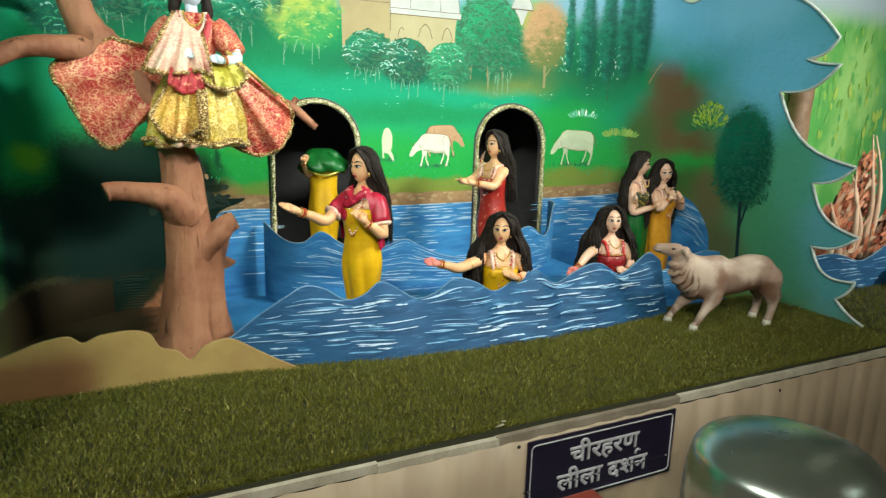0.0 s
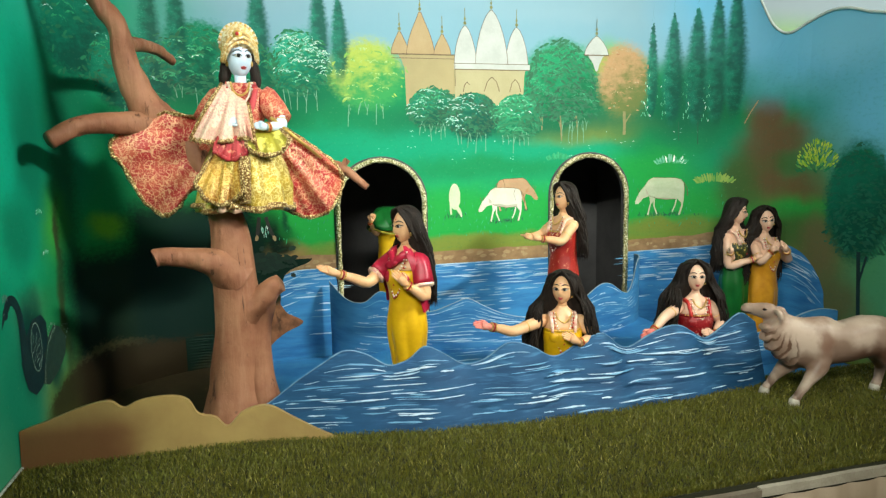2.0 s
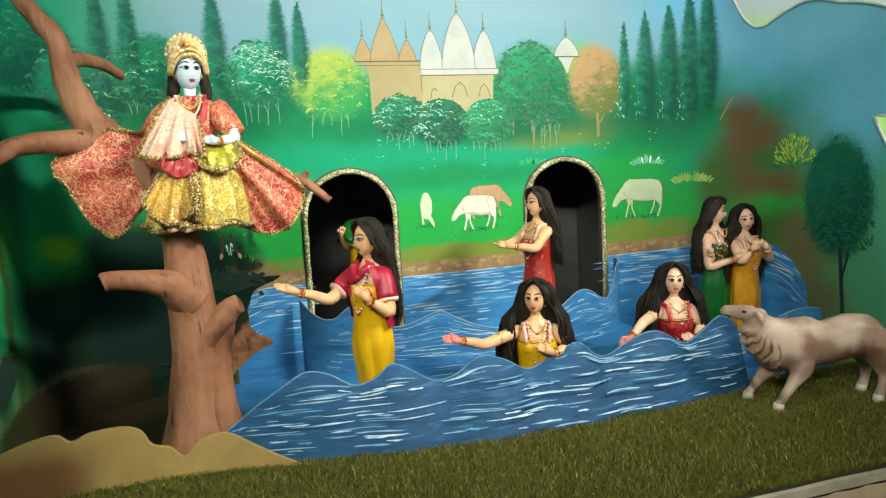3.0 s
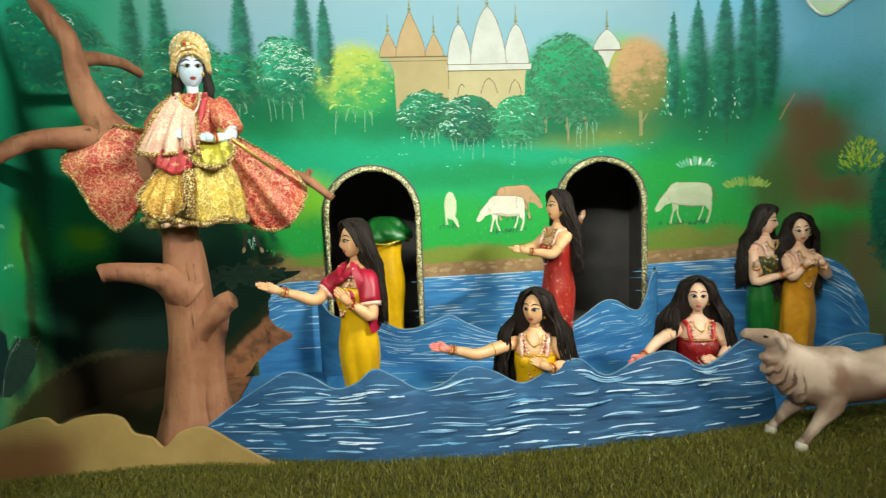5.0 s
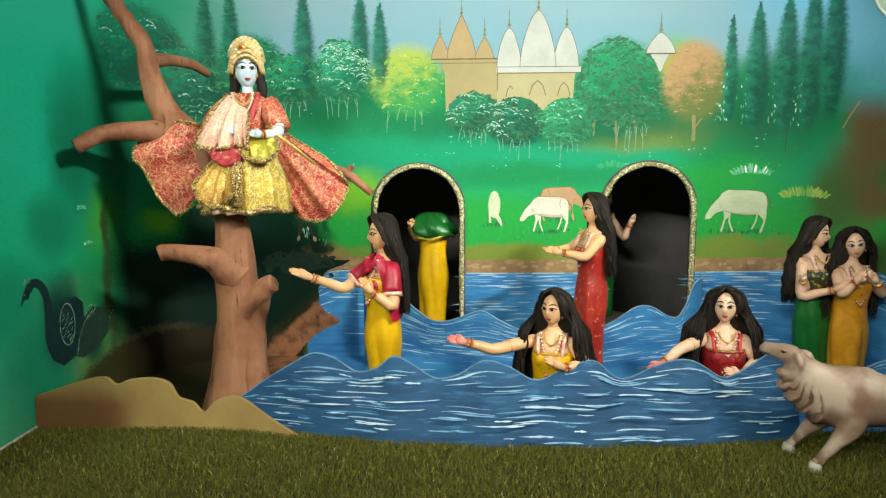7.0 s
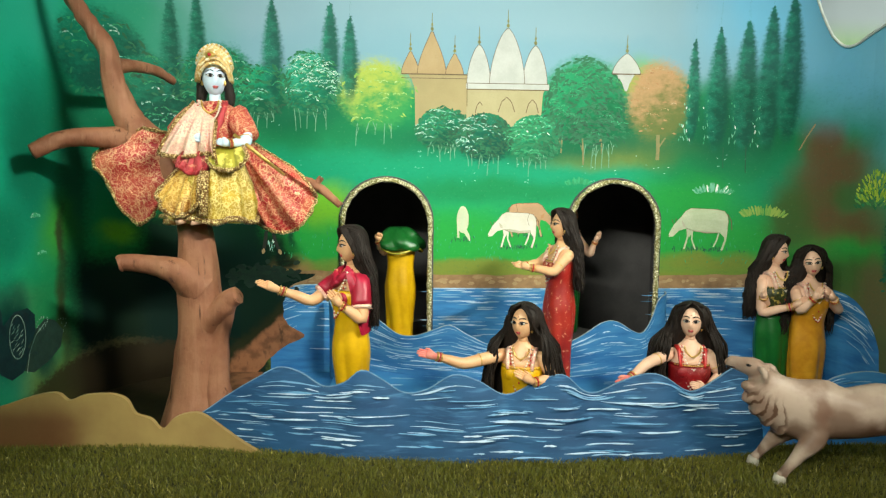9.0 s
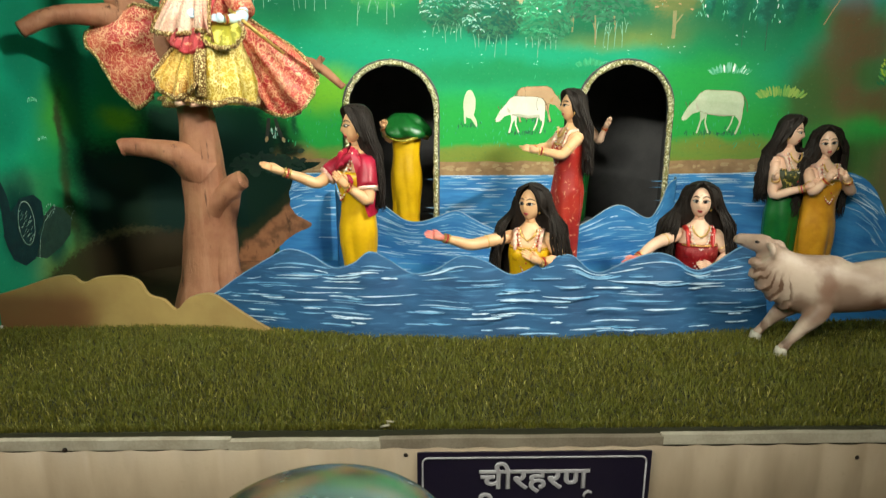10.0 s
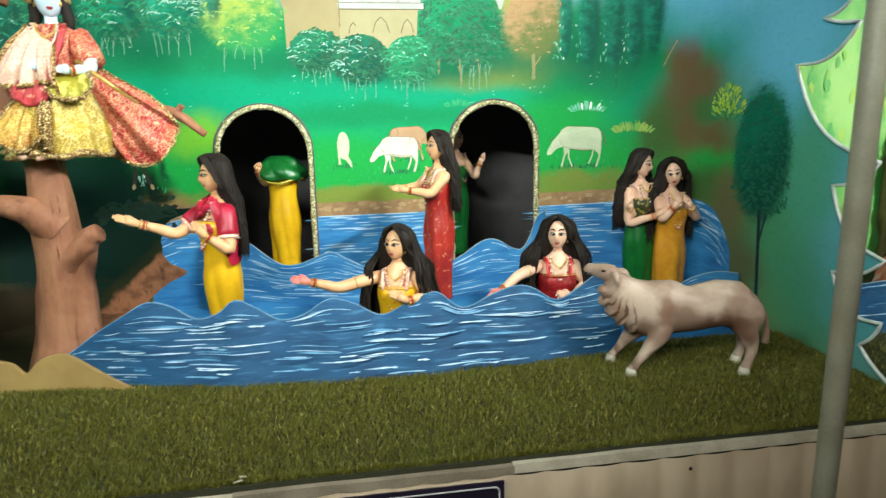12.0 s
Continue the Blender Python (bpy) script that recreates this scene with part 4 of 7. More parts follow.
tree_painting(0.224, 1.764, 0.095, 0.074, (P_DARKLEAF, P_DARKLEAF, P_LEAF, P_WHITEL), 30, 7, 0.13, 260, (12, 28), (-0.75, 0.3), None, 0.009)
level(2)
paint("painted_trunk", ribbon([(0.816, 1.775), (0.818, 1.72), (0.817, 1.69)], 0.012) + ribbon([(0.818, 1.73), (0.842, 1.765)], 0.005), P_OSTEM)
fleck = random.Random(61)
paint("cypress_flecks", [dab(s + fleck.gauss(0, 0.010), z0 + (z1 - z0) * fleck.uniform(0.02, 0.45), 0.0016, fleck.uniform(0.004, 0.009), fleck.uniform(-0.4, 0.4))
                         for s, z0, z1, w in ((0.915, 1.75, 2.1, 0), (0.975, 1.73, 2.1, 0), (1.06, 1.72, 2.1, 0), (1.135, 1.72, 2.1, 0), (0.90, 1.75, 1.9, 0)) for _ in range(13)], P_LIGHT)
paint("stem", ribbon([(1.035, 1.735), (1.037, 1.665)], 0.0028) + ribbon([(1.105, 1.735), (1.107, 1.650)], 0.0028), P_DARKLEAF)
level(0)
cow_painting(0.392, 1.424, 0.160, P_COWB, 1)
cow_painting(0.328, 1.386, 0.168, P_COW, -1)
small = paint("painted_cow", [blob(0.157, 1.480, 0.0205, 0.046, 18, 0.04, 3)], P_COWG)
paint("head", [[(0.156, 1.444), (0.170, 1.448), (0.180, 1.430), (0.184, 1.412), (0.181, 1.406), (0.172, 1.420)]], P_COWG, parent=small)
paint("leg", ribbon([(0.141, 1.470), (0.142, 1.435), (0.143, 1.418)], 0.007), P_COWG, parent=small)
cow_painting(0.968, 1.385, 0.198, P_COWG, -1)
level(0)
feet = random.Random(73)
paint("painted_grass_shade", [dab(c + feet.gauss(0, w), z + abs(feet.gauss(0, 0.006)), 0.0016, feet.uniform(0.004, 0.011), feet.uniform(-0.6, 0.6)) for c, z, w, n in ((0.345, 1.383, 0.035, 40), (0.40, 1.424, 0.04, 26), (0.985, 1.383, 0.05, 50), (0.16, 1.408, 0.02, 18)) for _ in range(n)], P_DARKLEAF)
level(0)
bush_painting(1.01, 1.575, 0.07, P_LIGHT, 40)
bush_painting(1.17, 1.500, 0.08, P_YMID, 41)
dome = random.Random(42)
for mat, count, low in ((P_LEAF, 70, -0.3), (P_YDARK, 90, 0.0), (P_YELLOW, 110, 0.25)):
    spots = []
    for _ in range(count):
        a, r = dome.uniform(0.05, 3.09), dome.random() ** 0.5
        spots.append(dab(1.535 + 0.085 * r * math.cos(a), 1.555 + 0.035 * low + (0.095 - 0.03 * low) * r * math.sin(a), 0.0030, 0.009 * dome.uniform(0.6, 1.3), 0.9 * math.cos(a) * -1))
    paint("painted_bush", spots, mat)
bush_painting(0.55, 1.60, 0.05, P_MIDLIGHT, 43)
tree_painting(1.70, 1.450, 0.112, 0.180, (P_DARKLEAF, P_FIR, P_FIR, P_FERN), 44, 0, 0.1, 150, (24, 8), (-0.3, 0.3), None, 0.011)
tree_painting(1.705, 1.36, 0.125, 0.085, (P_DARKLEAF, P_FIR, P_FIR, P_FERN), 45, 0, 0.1, 90, (12, 4), (-0.3, 0.3), None, 0.011)
paint("painted_trunk", ribbon([(1.715, 1.30), (1.722, 1.2), (1.735, 1.0)], 0.014) + ribbon([(1.722, 1.2), (1.745, 1.29)], 0.008), P_NIGHT)
paint("painted_hill_ridge", ribbon([(1.265, 1.72), (1.285, 1.76), (1.31, 1.80)], 0.004), P_SHORE2)
speck = random.Random(5)
level(0)
paint("painted_meadow_flowers", [dab(speck.choice((-0.43, -0.38, -0.5, 0.05, 0.2, 0.36, 0.62, 0.8, -0.05, 1.05)) + speck.uniform(-0.06, 0.06), speck.choice((1.79, 1.70, 1.665, 1.645, 1.61)) + speck.uniform(-0.01, 0.01), 0.0026, 0.0014) for _ in range(80)], P_WHITEL)
paint("painted_grass_tufts", [dab(speck.uniform(-0.45, 1.25), 1.34 + abs(speck.gauss(0, 0.09)), 0.0014, speck.uniform(0.004, 0.010), speck.uniform(-0.5, 0.5)) for _ in range(260)], P_MIDLIGHT)


def lake_painting():
    line = profile([(-0.50, 1.17), (-0.44, 1.235), (-0.36, 1.252), (-0.1, 1.243), (0.4, 1.243), (0.9, 1.247), (1.1, 1.258), (1.3, 1.29), (1.45, 1.285), (1.54, 1.23), (1.60, 1.13), (1.61, 1.0)])
    shore = [(s, line(s) + 0.048 + 0.006 * noise.noise(Vector((s * 16, 0, 3)))) for s in np.linspace(-0.46, 1.28, 80)]
    shore = sorted(shore + [(e, line(e) + 0.048) for d in DOORS for e in d])
    paint("painted_shore", [shore[i:i + 2] + [(shore[i + 1][0], line(shore[i + 1][0]) - 0.004), (shore[i][0], line(shore[i][0]) - 0.004)] for i in range(len(shore) - 1)], P_SHORE)
    paint("painted_shore_highlights", [dab(speck.uniform(-0.4, 1.2), 1.275 + speck.uniform(-0.015, 0.012), speck.uniform(0.006, 0.016), speck.uniform(0.004, 0.009)) for _ in range(110)], P_SHORE2)
    edge = sorted([*np.linspace(-0.50, 1.61, 120), *(e for d in DOORS for e in d)])
    water = paint("painted_lake", [[(a, 0.93), (b, 0.93), (b, line(b)), (a, line(a))] for a, b in zip(edge, edge[1:])], LAKEP)
    marks = []
    for _ in range(430):
        s = speck.uniform(-0.46, 1.56)
        top = line(s)
        z = top - abs(speck.gauss(0, 0.09)) - 0.004
        l = speck.uniform(0.012, 0.060)
        if z > 1.0:
            slope = (line(s + 0.02) - line(s - 0.02)) / 0.04 * 0.6
            marks.append(dab(s, z, l, 0.0022 * speck.uniform(0.6, 1.4), math.atan(slope)))
    marks += ribbon([(s, line(s)) for s in np.linspace(-0.42, 1.25, 60)], 0.004)
    paint("brushwork", marks, STROKE, parent=water)


level(0)
lake_painting()


def rock_paint():
    n = Nodes("rock_bank_paint")
    at = n.coords()
    sep = n.node("ShaderNodeSeparateXYZ")
    n.link(at, sep.inputs[0])
    over = n.math("SUBTRACT", n.math("SUBTRACT", sep.outputs[2], n.math("MULTIPLY", sep.outputs[0], 0.87)), 1.535)
    over = n.math("ADD", over, n.math("MULTIPLY", n.math("SUBTRACT", n.noise(at, 16.0, 4.0), 0.5), 0.09))
    c = n.mix(n.ramp(n.noise(at, 26.0, 4.0), 0.4, 0.65), (0.30, 0.125, 0.060), (0.17, 0.070, 0.034))
    c = n.mix(n.math("MULTIPLY", n.ramp(n.noise(n.scaled(at, 1, 1, 0.4), 40.0, 4.0), 0.56, 0.70), 0.8), c, (0.05, 0.026, 0.014))
    c = n.mix(n.ramp(over, -0.012, 0.020), c, (0.020, 0.022, 0.009))
    c = n.mix(n.ramp(over, 0.030, 0.075), c, (0.003, 0.016, 0.010))
    return n.done(c, 0.6, 0.0, 0.15)


bank = profile([(0.93, -0.56), (1.0, -0.495), (1.04, -0.445), (1.07, -0.385), (1.085, -0.395), (1.11, -0.435), (1.15, -0.455), (1.20, -0.45), (1.25, -0.425), (1.275, -0.36), (1.29, -0.34)])
steps = [float(z) for z in np.linspace(0.93, 1.29, 40)]
paint("painted_rock_bank", [[(-0.76, a), (-0.70, a), (-0.65, a), (-0.60, a), (-0.60, b), (-0.65, b), (-0.70, b), (-0.76, b)] for a, b in zip(steps[:14], steps[1:15])] + [[(-0.60, a), (bank(a) + 0.008 * noise.noise(Vector((0, 2, a * 40))), a), (bank(b) + 0.008 * noise.noise(Vector((0, 2, b * 40))), b), (-0.60, b)] for a, b in zip(steps, steps[1:])], rock_paint())
night = random.Random(71)
paint("painted_dark_leaves", [dab(night.uniform(-0.64, -0.40), 1.285 + night.gauss(0, 0.016), night.uniform(0.008, 0.018), night.uniform(0.006, 0.012), night.uniform(-1, 1)) for _ in range(150)], P_GLOOM)
paint("painted_crow", ribbon([(-0.508, 1.435), (-0.512, 1.405), (-0.517, 1.375)], 0.012) + ribbon([(-0.487, 1.435), (-0.480, 1.405), (-0.468, 1.372)], 0.011), P_BLACK)
paint("claw", [dab(-0.519, 1.366, 0.006, 0.012, -0.2), dab(-0.463, 1.364, 0.006, 0.012, 0.4)], P_SHORE2)
paint("painted_spray", [dab(-0.493 + speck.uniform(-0.012, 0.012), 1.385 + speck.uniform(-0.015, 0.02), 0.0012, 0.007, speck.uniform(-0.3, 0.3)) for _ in range(16)], P_WHITEL)
neck = smooth_line([(-1.541, 1.312, 0), (-1.512, 1.334, 0), (-1.483, 1.322, 0), (-1.464, 1.285, 0), (-1.460, 1.235, 0), (-1.458, 1.18, 0), (-1.435, 1.14, 0)], 6)
widths = np.interp(np.linspace(0, 1, len(neck)), [0, 0.08, 0.2, 0.5, 0.8, 1], [0.008, 0.013, 0.011, 0.014, 0.021, 0.030])
left, right = [], []
for k, q in enumerate(neck):
    d = (neck[min(k + 1, len(neck) - 1)] - neck[max(k - 1, 0)]).normalized()
    left.append((q.x - d.y * widths[k], q.y + d.x * widths[k])), right.append((q.x + d.y * widths[k], q.y - d.x * widths[k]))
level(0)
paint("painted_bank_leaf", [[(-1.40, 1.12), (-1.36, 1.165), (-1.315, 1.205), (-1.27, 1.225), (-1.225, 1.21), (-1.19, 1.175), (-1.205, 1.13), (-1.26, 1.105), (-1.33, 1.092)]], P_DUSK)
peacock = paint("painted_peacock", [[(-1.484, 1.19), (-1.452, 1.235), (-1.40, 1.268), (-1.345, 1.268), (-1.315, 1.245), (-1.315, 1.205), (-1.34, 1.15), (-1.375, 1.105), (-1.42, 1.098), (-1.462, 1.125)]], P_NIGHT)
paint("neck", [[left[k], left[k + 1], right[k + 1], right[k]] for k in range(len(neck) - 1)] + [blob(-1.538, 1.312, 0.013, 0.013, 14, 0), [(-1.550, 1.314), (-1.545, 1.300), (-1.563, 1.284)]], P_NIGHT, parent=peacock)
oval = [(-1.390 + 0.032 * math.cos(a), 1.202 + 0.056 * math.sin(a)) for a in np.linspace(0, 2 * math.pi, 25)]
paint("feather_marks", ribbon(oval, 0.0022) + [dab(-1.390 + speck.uniform(-0.022, 0.022), 1.202 + speck.uniform(-0.045, 0.045), 0.0075, 0.0012, speck.uniform(0.2, 0.9)) for _ in range(26)]
      + [dab(-1.285 + 0.022 * math.cos(a) + speck.uniform(-0.006, 0.006), 1.215 + 0.016 * math.sin(a), 0.0035, 0.0015, a) for a in np.linspace(0, 6.2, 20)] + [dab(-1.545, 1.313, 0.003, 0.0025)]
      + [dab(-1.532 + 0.005 * k, 1.343 + 0.003 * (k % 2), 0.0012, 0.011, 0.12 * k) for k in range(-2, 3)] + [dab(-1.19 + speck.uniform(-0.02, 0.02), 1.19 + speck.uniform(-0.02, 0.02), 0.003, 0.0012, speck.uniform(0, 3)) for _ in range(12)]
      + ribbon([(-1.36, 1.10), (-1.345, 1.15), (-1.315, 1.19), (-1.27, 1.215)], 0.0016), P_SILVER, parent=peacock)
for i, (s, z) in enumerate(((-1.27, 1.40), (-1.29, 1.50))):
    bush_painting(s, z, 0.022, P_LIGHT, 60 + i)

# ---- chamber behind the doors, door trims ----


def chamber():
    wall = None
    for lo, hi in (((-0.42, 1.78, 0.9), (1.02, 1.8, 1.78)), ((-0.42, 1.22, 1.74), (1.02, 1.78, 1.76)), ((-0.44, 1.22, 0.9), (-0.42, 1.8, 1.78)), ((1.02, 1.22, 0.9), (1.04, 1.8, 1.78)), ((-0.42, 1.22, 0.92), (1.02, 1.78, 0.94))):
        m = Mesh()
        m.box(lo, hi, BLACK)
        if wall:
            m.thing("panel", parent=wall, smooth=False)
        else:
            wall = m.thing("wall_chamber", "black cloth lining of the space behind the arched doors", "wall", kind="structure", smooth=False)


chamber()
for a, b in DOORS:
    line, c, r = [], (a + b) / 2, (b - a) / 2
    line += [(a, 1.05 + (SPRING - 1.05) * k / 20) for k in range(20)]
    line += [(c - r * math.cos(math.pi * k / 26), SPRING + r * math.sin(math.pi * k / 26)) for k in range(27)]
    line += [(b, SPRING - (SPRING - 1.05) * k / 20) for k in range(1, 21)]
    m = Mesh()
    m.tube([on_wall(s, z, 0.004) for s, z in line], [0.0085 * (1 + 0.15 * math.sin(9.0 * k)) for k in range(len(line))], LACE, 8, 0.5)
    trim = m.thing("door_trim", "arched door surround of glittering gold lace", "trim", kind="structure")
    m = Mesh()
    m.tube([on_wall(c + (s - c) * 1.06, z + (0.01 if z > SPRING else 0), 0.002) for s, z in line], [0.0035] * len(line), BLACK, 5)
    m.thing("piping", "dark cord along the lace", parent=trim)
    m = Mesh()
    ring = [on_wall(s, z, -0.002) for s, z in line]
    back = [p + Vector((0, 0.03, 0)) for p in ring]
    m.loft([ring, back], BLACK, closed=False)
    m.thing("reveal", "black inner edge of the arch", parent=trim)

# ---- platform, turf, boards ----


def box_thing(name, lo, hi, mat, label, category, kind="structure", parent=None, bevel=0.0):
    m = Mesh()
    m.box(lo, hi, mat)
    return m.thing(name, label, category, kind=kind, smooth=False, parent=parent, bevel=bevel)


box_thing("platform", (-1.04, 0.004, 0.90), (3.2, 1.85, 0.935), SOIL, "low wooden platform under the scenery", "platform")
box_thing("turf_mat", (-1.0, 0.002, 0.9352), (3.2, 0.50, 0.978), SOIL, "dark backing of the artificial turf mat", "turf")

FOOT = profile([(-1.02, 0.49), (-0.6, 0.50), (-0.36, 0.46), (-0.1, 0.392), (0.2, 0.368), (0.55, 0.388), (0.80, 0.43), (0.95, 0.50)])


def turf():
    rng = np.random.default_rng(7)
    n = 150000
    x = np.concatenate([rng.uniform(-1.0, 1.30, int(n * 0.86)), rng.uniform(1.30, 2.6, n - int(n * 0.86))])
    y = rng.uniform(0.006, 0.50, n)
    x, y = np.concatenate([x, rng.uniform(-1.0, 1.4, 9000)]), np.concatenate([y, rng.uniform(0.004, 0.016, 9000)])
    n = len(x)
    h = rng.uniform(0.006, 0.014, n)
    a = rng.uniform(0, 2 * np.pi, n)
    lean = rng.uniform(0.1, 0.9, n) * h
    b = rng.uniform(0, 2 * np.pi, n)
    w = rng.uniform(0.0006, 0.0011, n)
    z0 = 0.977
    p0 = np.stack([x - w * np.cos(a), y - w * np.sin(a), np.full(n, z0)], 1)
    p1 = np.stack([x + w * np.cos(a), y + w * np.sin(a), np.full(n, z0)], 1)
    mid = np.stack([x + 0.35 * lean * np.cos(b), y + 0.35 * lean * np.sin(b), z0 + 0.6 * h], 1)
    p2 = mid + np.stack([w * np.cos(a), w * np.sin(a), 0 * w], 1) * 0.8
    p3 = mid - np.stack([w * np.cos(a), w * np.sin(a), 0 * w], 1) * 0.8
    p4 = np.stack([x + lean * np.cos(b), y + lean * np.sin(b), z0 + h], 1)
    verts = np.stack([p0, p1, p2, p3, p4], 1).reshape(-1, 3)
    k = np.arange(n)[:, None] * 5
    quads, tris = k + np.array([[0, 1, 2, 3]]), k + np.array([[3, 2, 4]])
    me = bpy.data.meshes.new("turf")
    me.vertices.add(len(verts))
    me.vertices.foreach_set("co", verts.ravel())
    loops = np.concatenate([quads, tris], 1).ravel()
    me.loops.add(len(loops))
    me.loops.foreach_set("vertex_index", loops.astype(np.int32))
    starts = (np.arange(n)[:, None] * 7 + np.array([[0, 4]])).ravel()
    me.polygons.add(2 * n)
    me.polygons.foreach_set("loop_start", starts.astype(np.int32))
    me.update(calc_edges=True)
    me.materials.append(BLADE)
    tagged(new("turf", me), "short olive-green artificial grass covering the platform", "grass", kind="stuff")


turf()


def standing_board(name, label, xs, foot, head, top, low, mat, rim=None, thick=0.012):
    """A standing cut-out board: foot(x) and head(x) give its y below and above, top(x) its upper edge."""
    m = Mesh()
    front, back = [], []
    rows = 6
    for x in xs:
        t = top(x)
        front.append([(x, foot(x) + (head(x) - foot(x)) * k / rows, low + (t - low) * k / rows) for k in range(rows + 1)])
        back.append([(p[0], p[1] + thick, p[2]) for p in front[-1]])
    m.loft(front, mat, caps=False, closed=False)
    m.loft(back, mat, caps=False, closed=False)
    m.loft([[f[-1] for f in front], [b[-1] for b in back]], mat, caps=False, closed=False)
    m.loft([front[0], back[0]], mat, caps=False, closed=False)
    m.loft([front[-1], back[-1]], mat, caps=False, closed=False)
    ob = m.thing(name, label, "scenery board")
    if rim:
        r = Mesh()
        r.tube([Vector(f[-1]) + Vector((0, thick / 2, 0)) for f in front], [0.0019] * len(front), rim, 6)
        r.thing("board_edge", "paler cut edge", parent=ob)
    return ob


def strokes(board, count, xs, foot, head, top, low, seed, lift=0.0002, follow=0.0):
    rnd = random.Random(seed)
    m = Mesh()
    for _ in range(count):
        x = rnd.uniform(*xs)
        t = rnd.uniform(0.03, 0.97)
        l, w = rnd.uniform(0.012, 0.066), rnd.uniform(0.0005, 0.0019)
        sag = rnd.uniform(-0.0018, 0.0018)
        pts = []
        for k in range(9):
            u = k / 8 * 2 - 1
            xx = x + u * l
            if not xs[0] < xx < xs[1]:
                pts = []
                break
            hi = top(x) + (top(xx) - top(x)) * (follow + (1 - follow) * t ** 4) * t
            tt = min(1.0, (t * (hi - low) + sag * u * u) / (top(xx) - low))
            half = w * math.sqrt(max(0, 1 - u * u)) * (0.75 + 0.35 * math.sin(5 * u + x * 40)) + 0.0002
            z = low + (top(xx) - low) * tt
            pts.append([(xx, foot(xx) + (head(xx) - foot(xx)) * (zz - low) / (top(xx) - low) - lift, zz) for zz in (z - half, z + half)])
        if pts and all(p[1][2] < top(p[1][0]) for p in pts):
            m.loft([[p[0] for p in pts], [p[1] for p in pts]], STROKE, caps=False, closed=False)
    m.thing("brushwork", "pale blue and white paint strokes", parent=board, smooth=False)


FRONT_TOP = profile([(-0.56, 1.02), (-0.494, 1.055), (-0.43, 1.10), (-0.36, 1.142), (-0.315, 1.164), (-0.265, 1.152), (-0.21, 1.118), (-0.16, 1.128),
                     (-0.12, 1.157), (-0.075, 1.137), (-0.02, 1.103), (0.035, 1.110), (0.098, 1.146), (0.158, 1.132), (0.225, 1.098), (0.293, 1.126), (0.36, 1.148),
                     (0.41, 1.11), (0.445, 1.104), (0.50, 1.130), (0.56, 1.150), (0.605, 1.145), (0.66, 1.111), (0.69, 1.110), (0.735, 1.137), (0.772, 1.163), (0.80, 1.165), (0.86, 1.12)])


def lean_back(x):
    return 0.505


xs = [float(x) for x in np.linspace(-0.55, 0.835, 140)]
front_board = standing_board("water_board", "front plywood water board painted blue with white wavelets", xs, FOOT, lean_back, FRONT_TOP, 0.94, WATERP, EDGEP)
strokes(front_board, 165, (-0.5, 0.83), FOOT, lean_back, FRONT_TOP, 0.995, 3)

SAND_TOP = profile([(-1.0, 1.06), (-0.945, 1.077), (-0.873, 1.101), (-0.823, 1.107), (-0.797, 1.089), (-0.761, 1.102), (-0.70, 1.105), (-0.664, 1.091), (-0.646, 1.058), (-0.61, 1.045),
                    (-0.585, 1.020), (-0.555, 1.048), (-0.52, 1.060), (-0.488, 1.058), (-0.44, 1.03), (-0.39, 1.002), (-0.33, 0.972)], 6)


def sand_material():
    n = Nodes("sand_paint")
    at = n.coords()
    sep = n.node("ShaderNodeSeparateXYZ")
    n.link(at, sep.inputs[0])
    f = n.ramp(n.noise(at, 8.0, 4.0), 0.35, 0.7)
    c = n.mix(f, (0.42, 0.28, 0.10), (0.34, 0.21, 0.075))
    # low left end: red-brown tone with the corner's cast shadow painted in
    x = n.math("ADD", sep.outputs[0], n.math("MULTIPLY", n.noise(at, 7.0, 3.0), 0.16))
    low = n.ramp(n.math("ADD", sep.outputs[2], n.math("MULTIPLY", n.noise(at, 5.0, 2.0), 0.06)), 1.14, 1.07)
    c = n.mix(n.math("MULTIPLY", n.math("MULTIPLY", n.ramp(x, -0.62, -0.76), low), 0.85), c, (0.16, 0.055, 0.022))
    n.bump(n.noise(at, 150.0), 0.15)
    return n.done(c, 0.55)


def sand_head(x):
    t = min(1.0, max(0.0, (x + 0.60) / 0.22))
    return 0.487 + (FOOT(x) - 0.010 - 0.487) * t * t * (3 - 2 * t)


xs = [float(x) for x in np.linspace(-0.998, -0.335, 110)]
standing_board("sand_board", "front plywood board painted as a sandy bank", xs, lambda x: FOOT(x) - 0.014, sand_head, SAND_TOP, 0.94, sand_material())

def bank_bed_material():
    n = Nodes("bank_earth")
    at = n.coords()
    sep = n.node("ShaderNodeSeparateXYZ")
    n.link(at, sep.inputs[0])
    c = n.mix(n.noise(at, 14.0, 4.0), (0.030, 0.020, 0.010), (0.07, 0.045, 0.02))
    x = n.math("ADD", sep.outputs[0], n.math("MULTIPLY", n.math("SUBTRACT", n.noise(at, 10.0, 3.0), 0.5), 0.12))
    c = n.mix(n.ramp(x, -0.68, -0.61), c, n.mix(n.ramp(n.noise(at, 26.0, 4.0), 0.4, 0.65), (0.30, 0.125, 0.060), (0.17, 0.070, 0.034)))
    n.bump(n.noise(at, 60.0), 0.3)
    return n.done(c, 0.85, 0.0, 0.2)


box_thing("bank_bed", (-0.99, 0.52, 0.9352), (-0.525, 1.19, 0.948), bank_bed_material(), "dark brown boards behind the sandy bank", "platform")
box_thing("lake_bed", (-0.52, 0.52, 0.9352), (1.26, 1.19, 0.948), LAKEP, "blue painted boards between the wave boards", "platform")

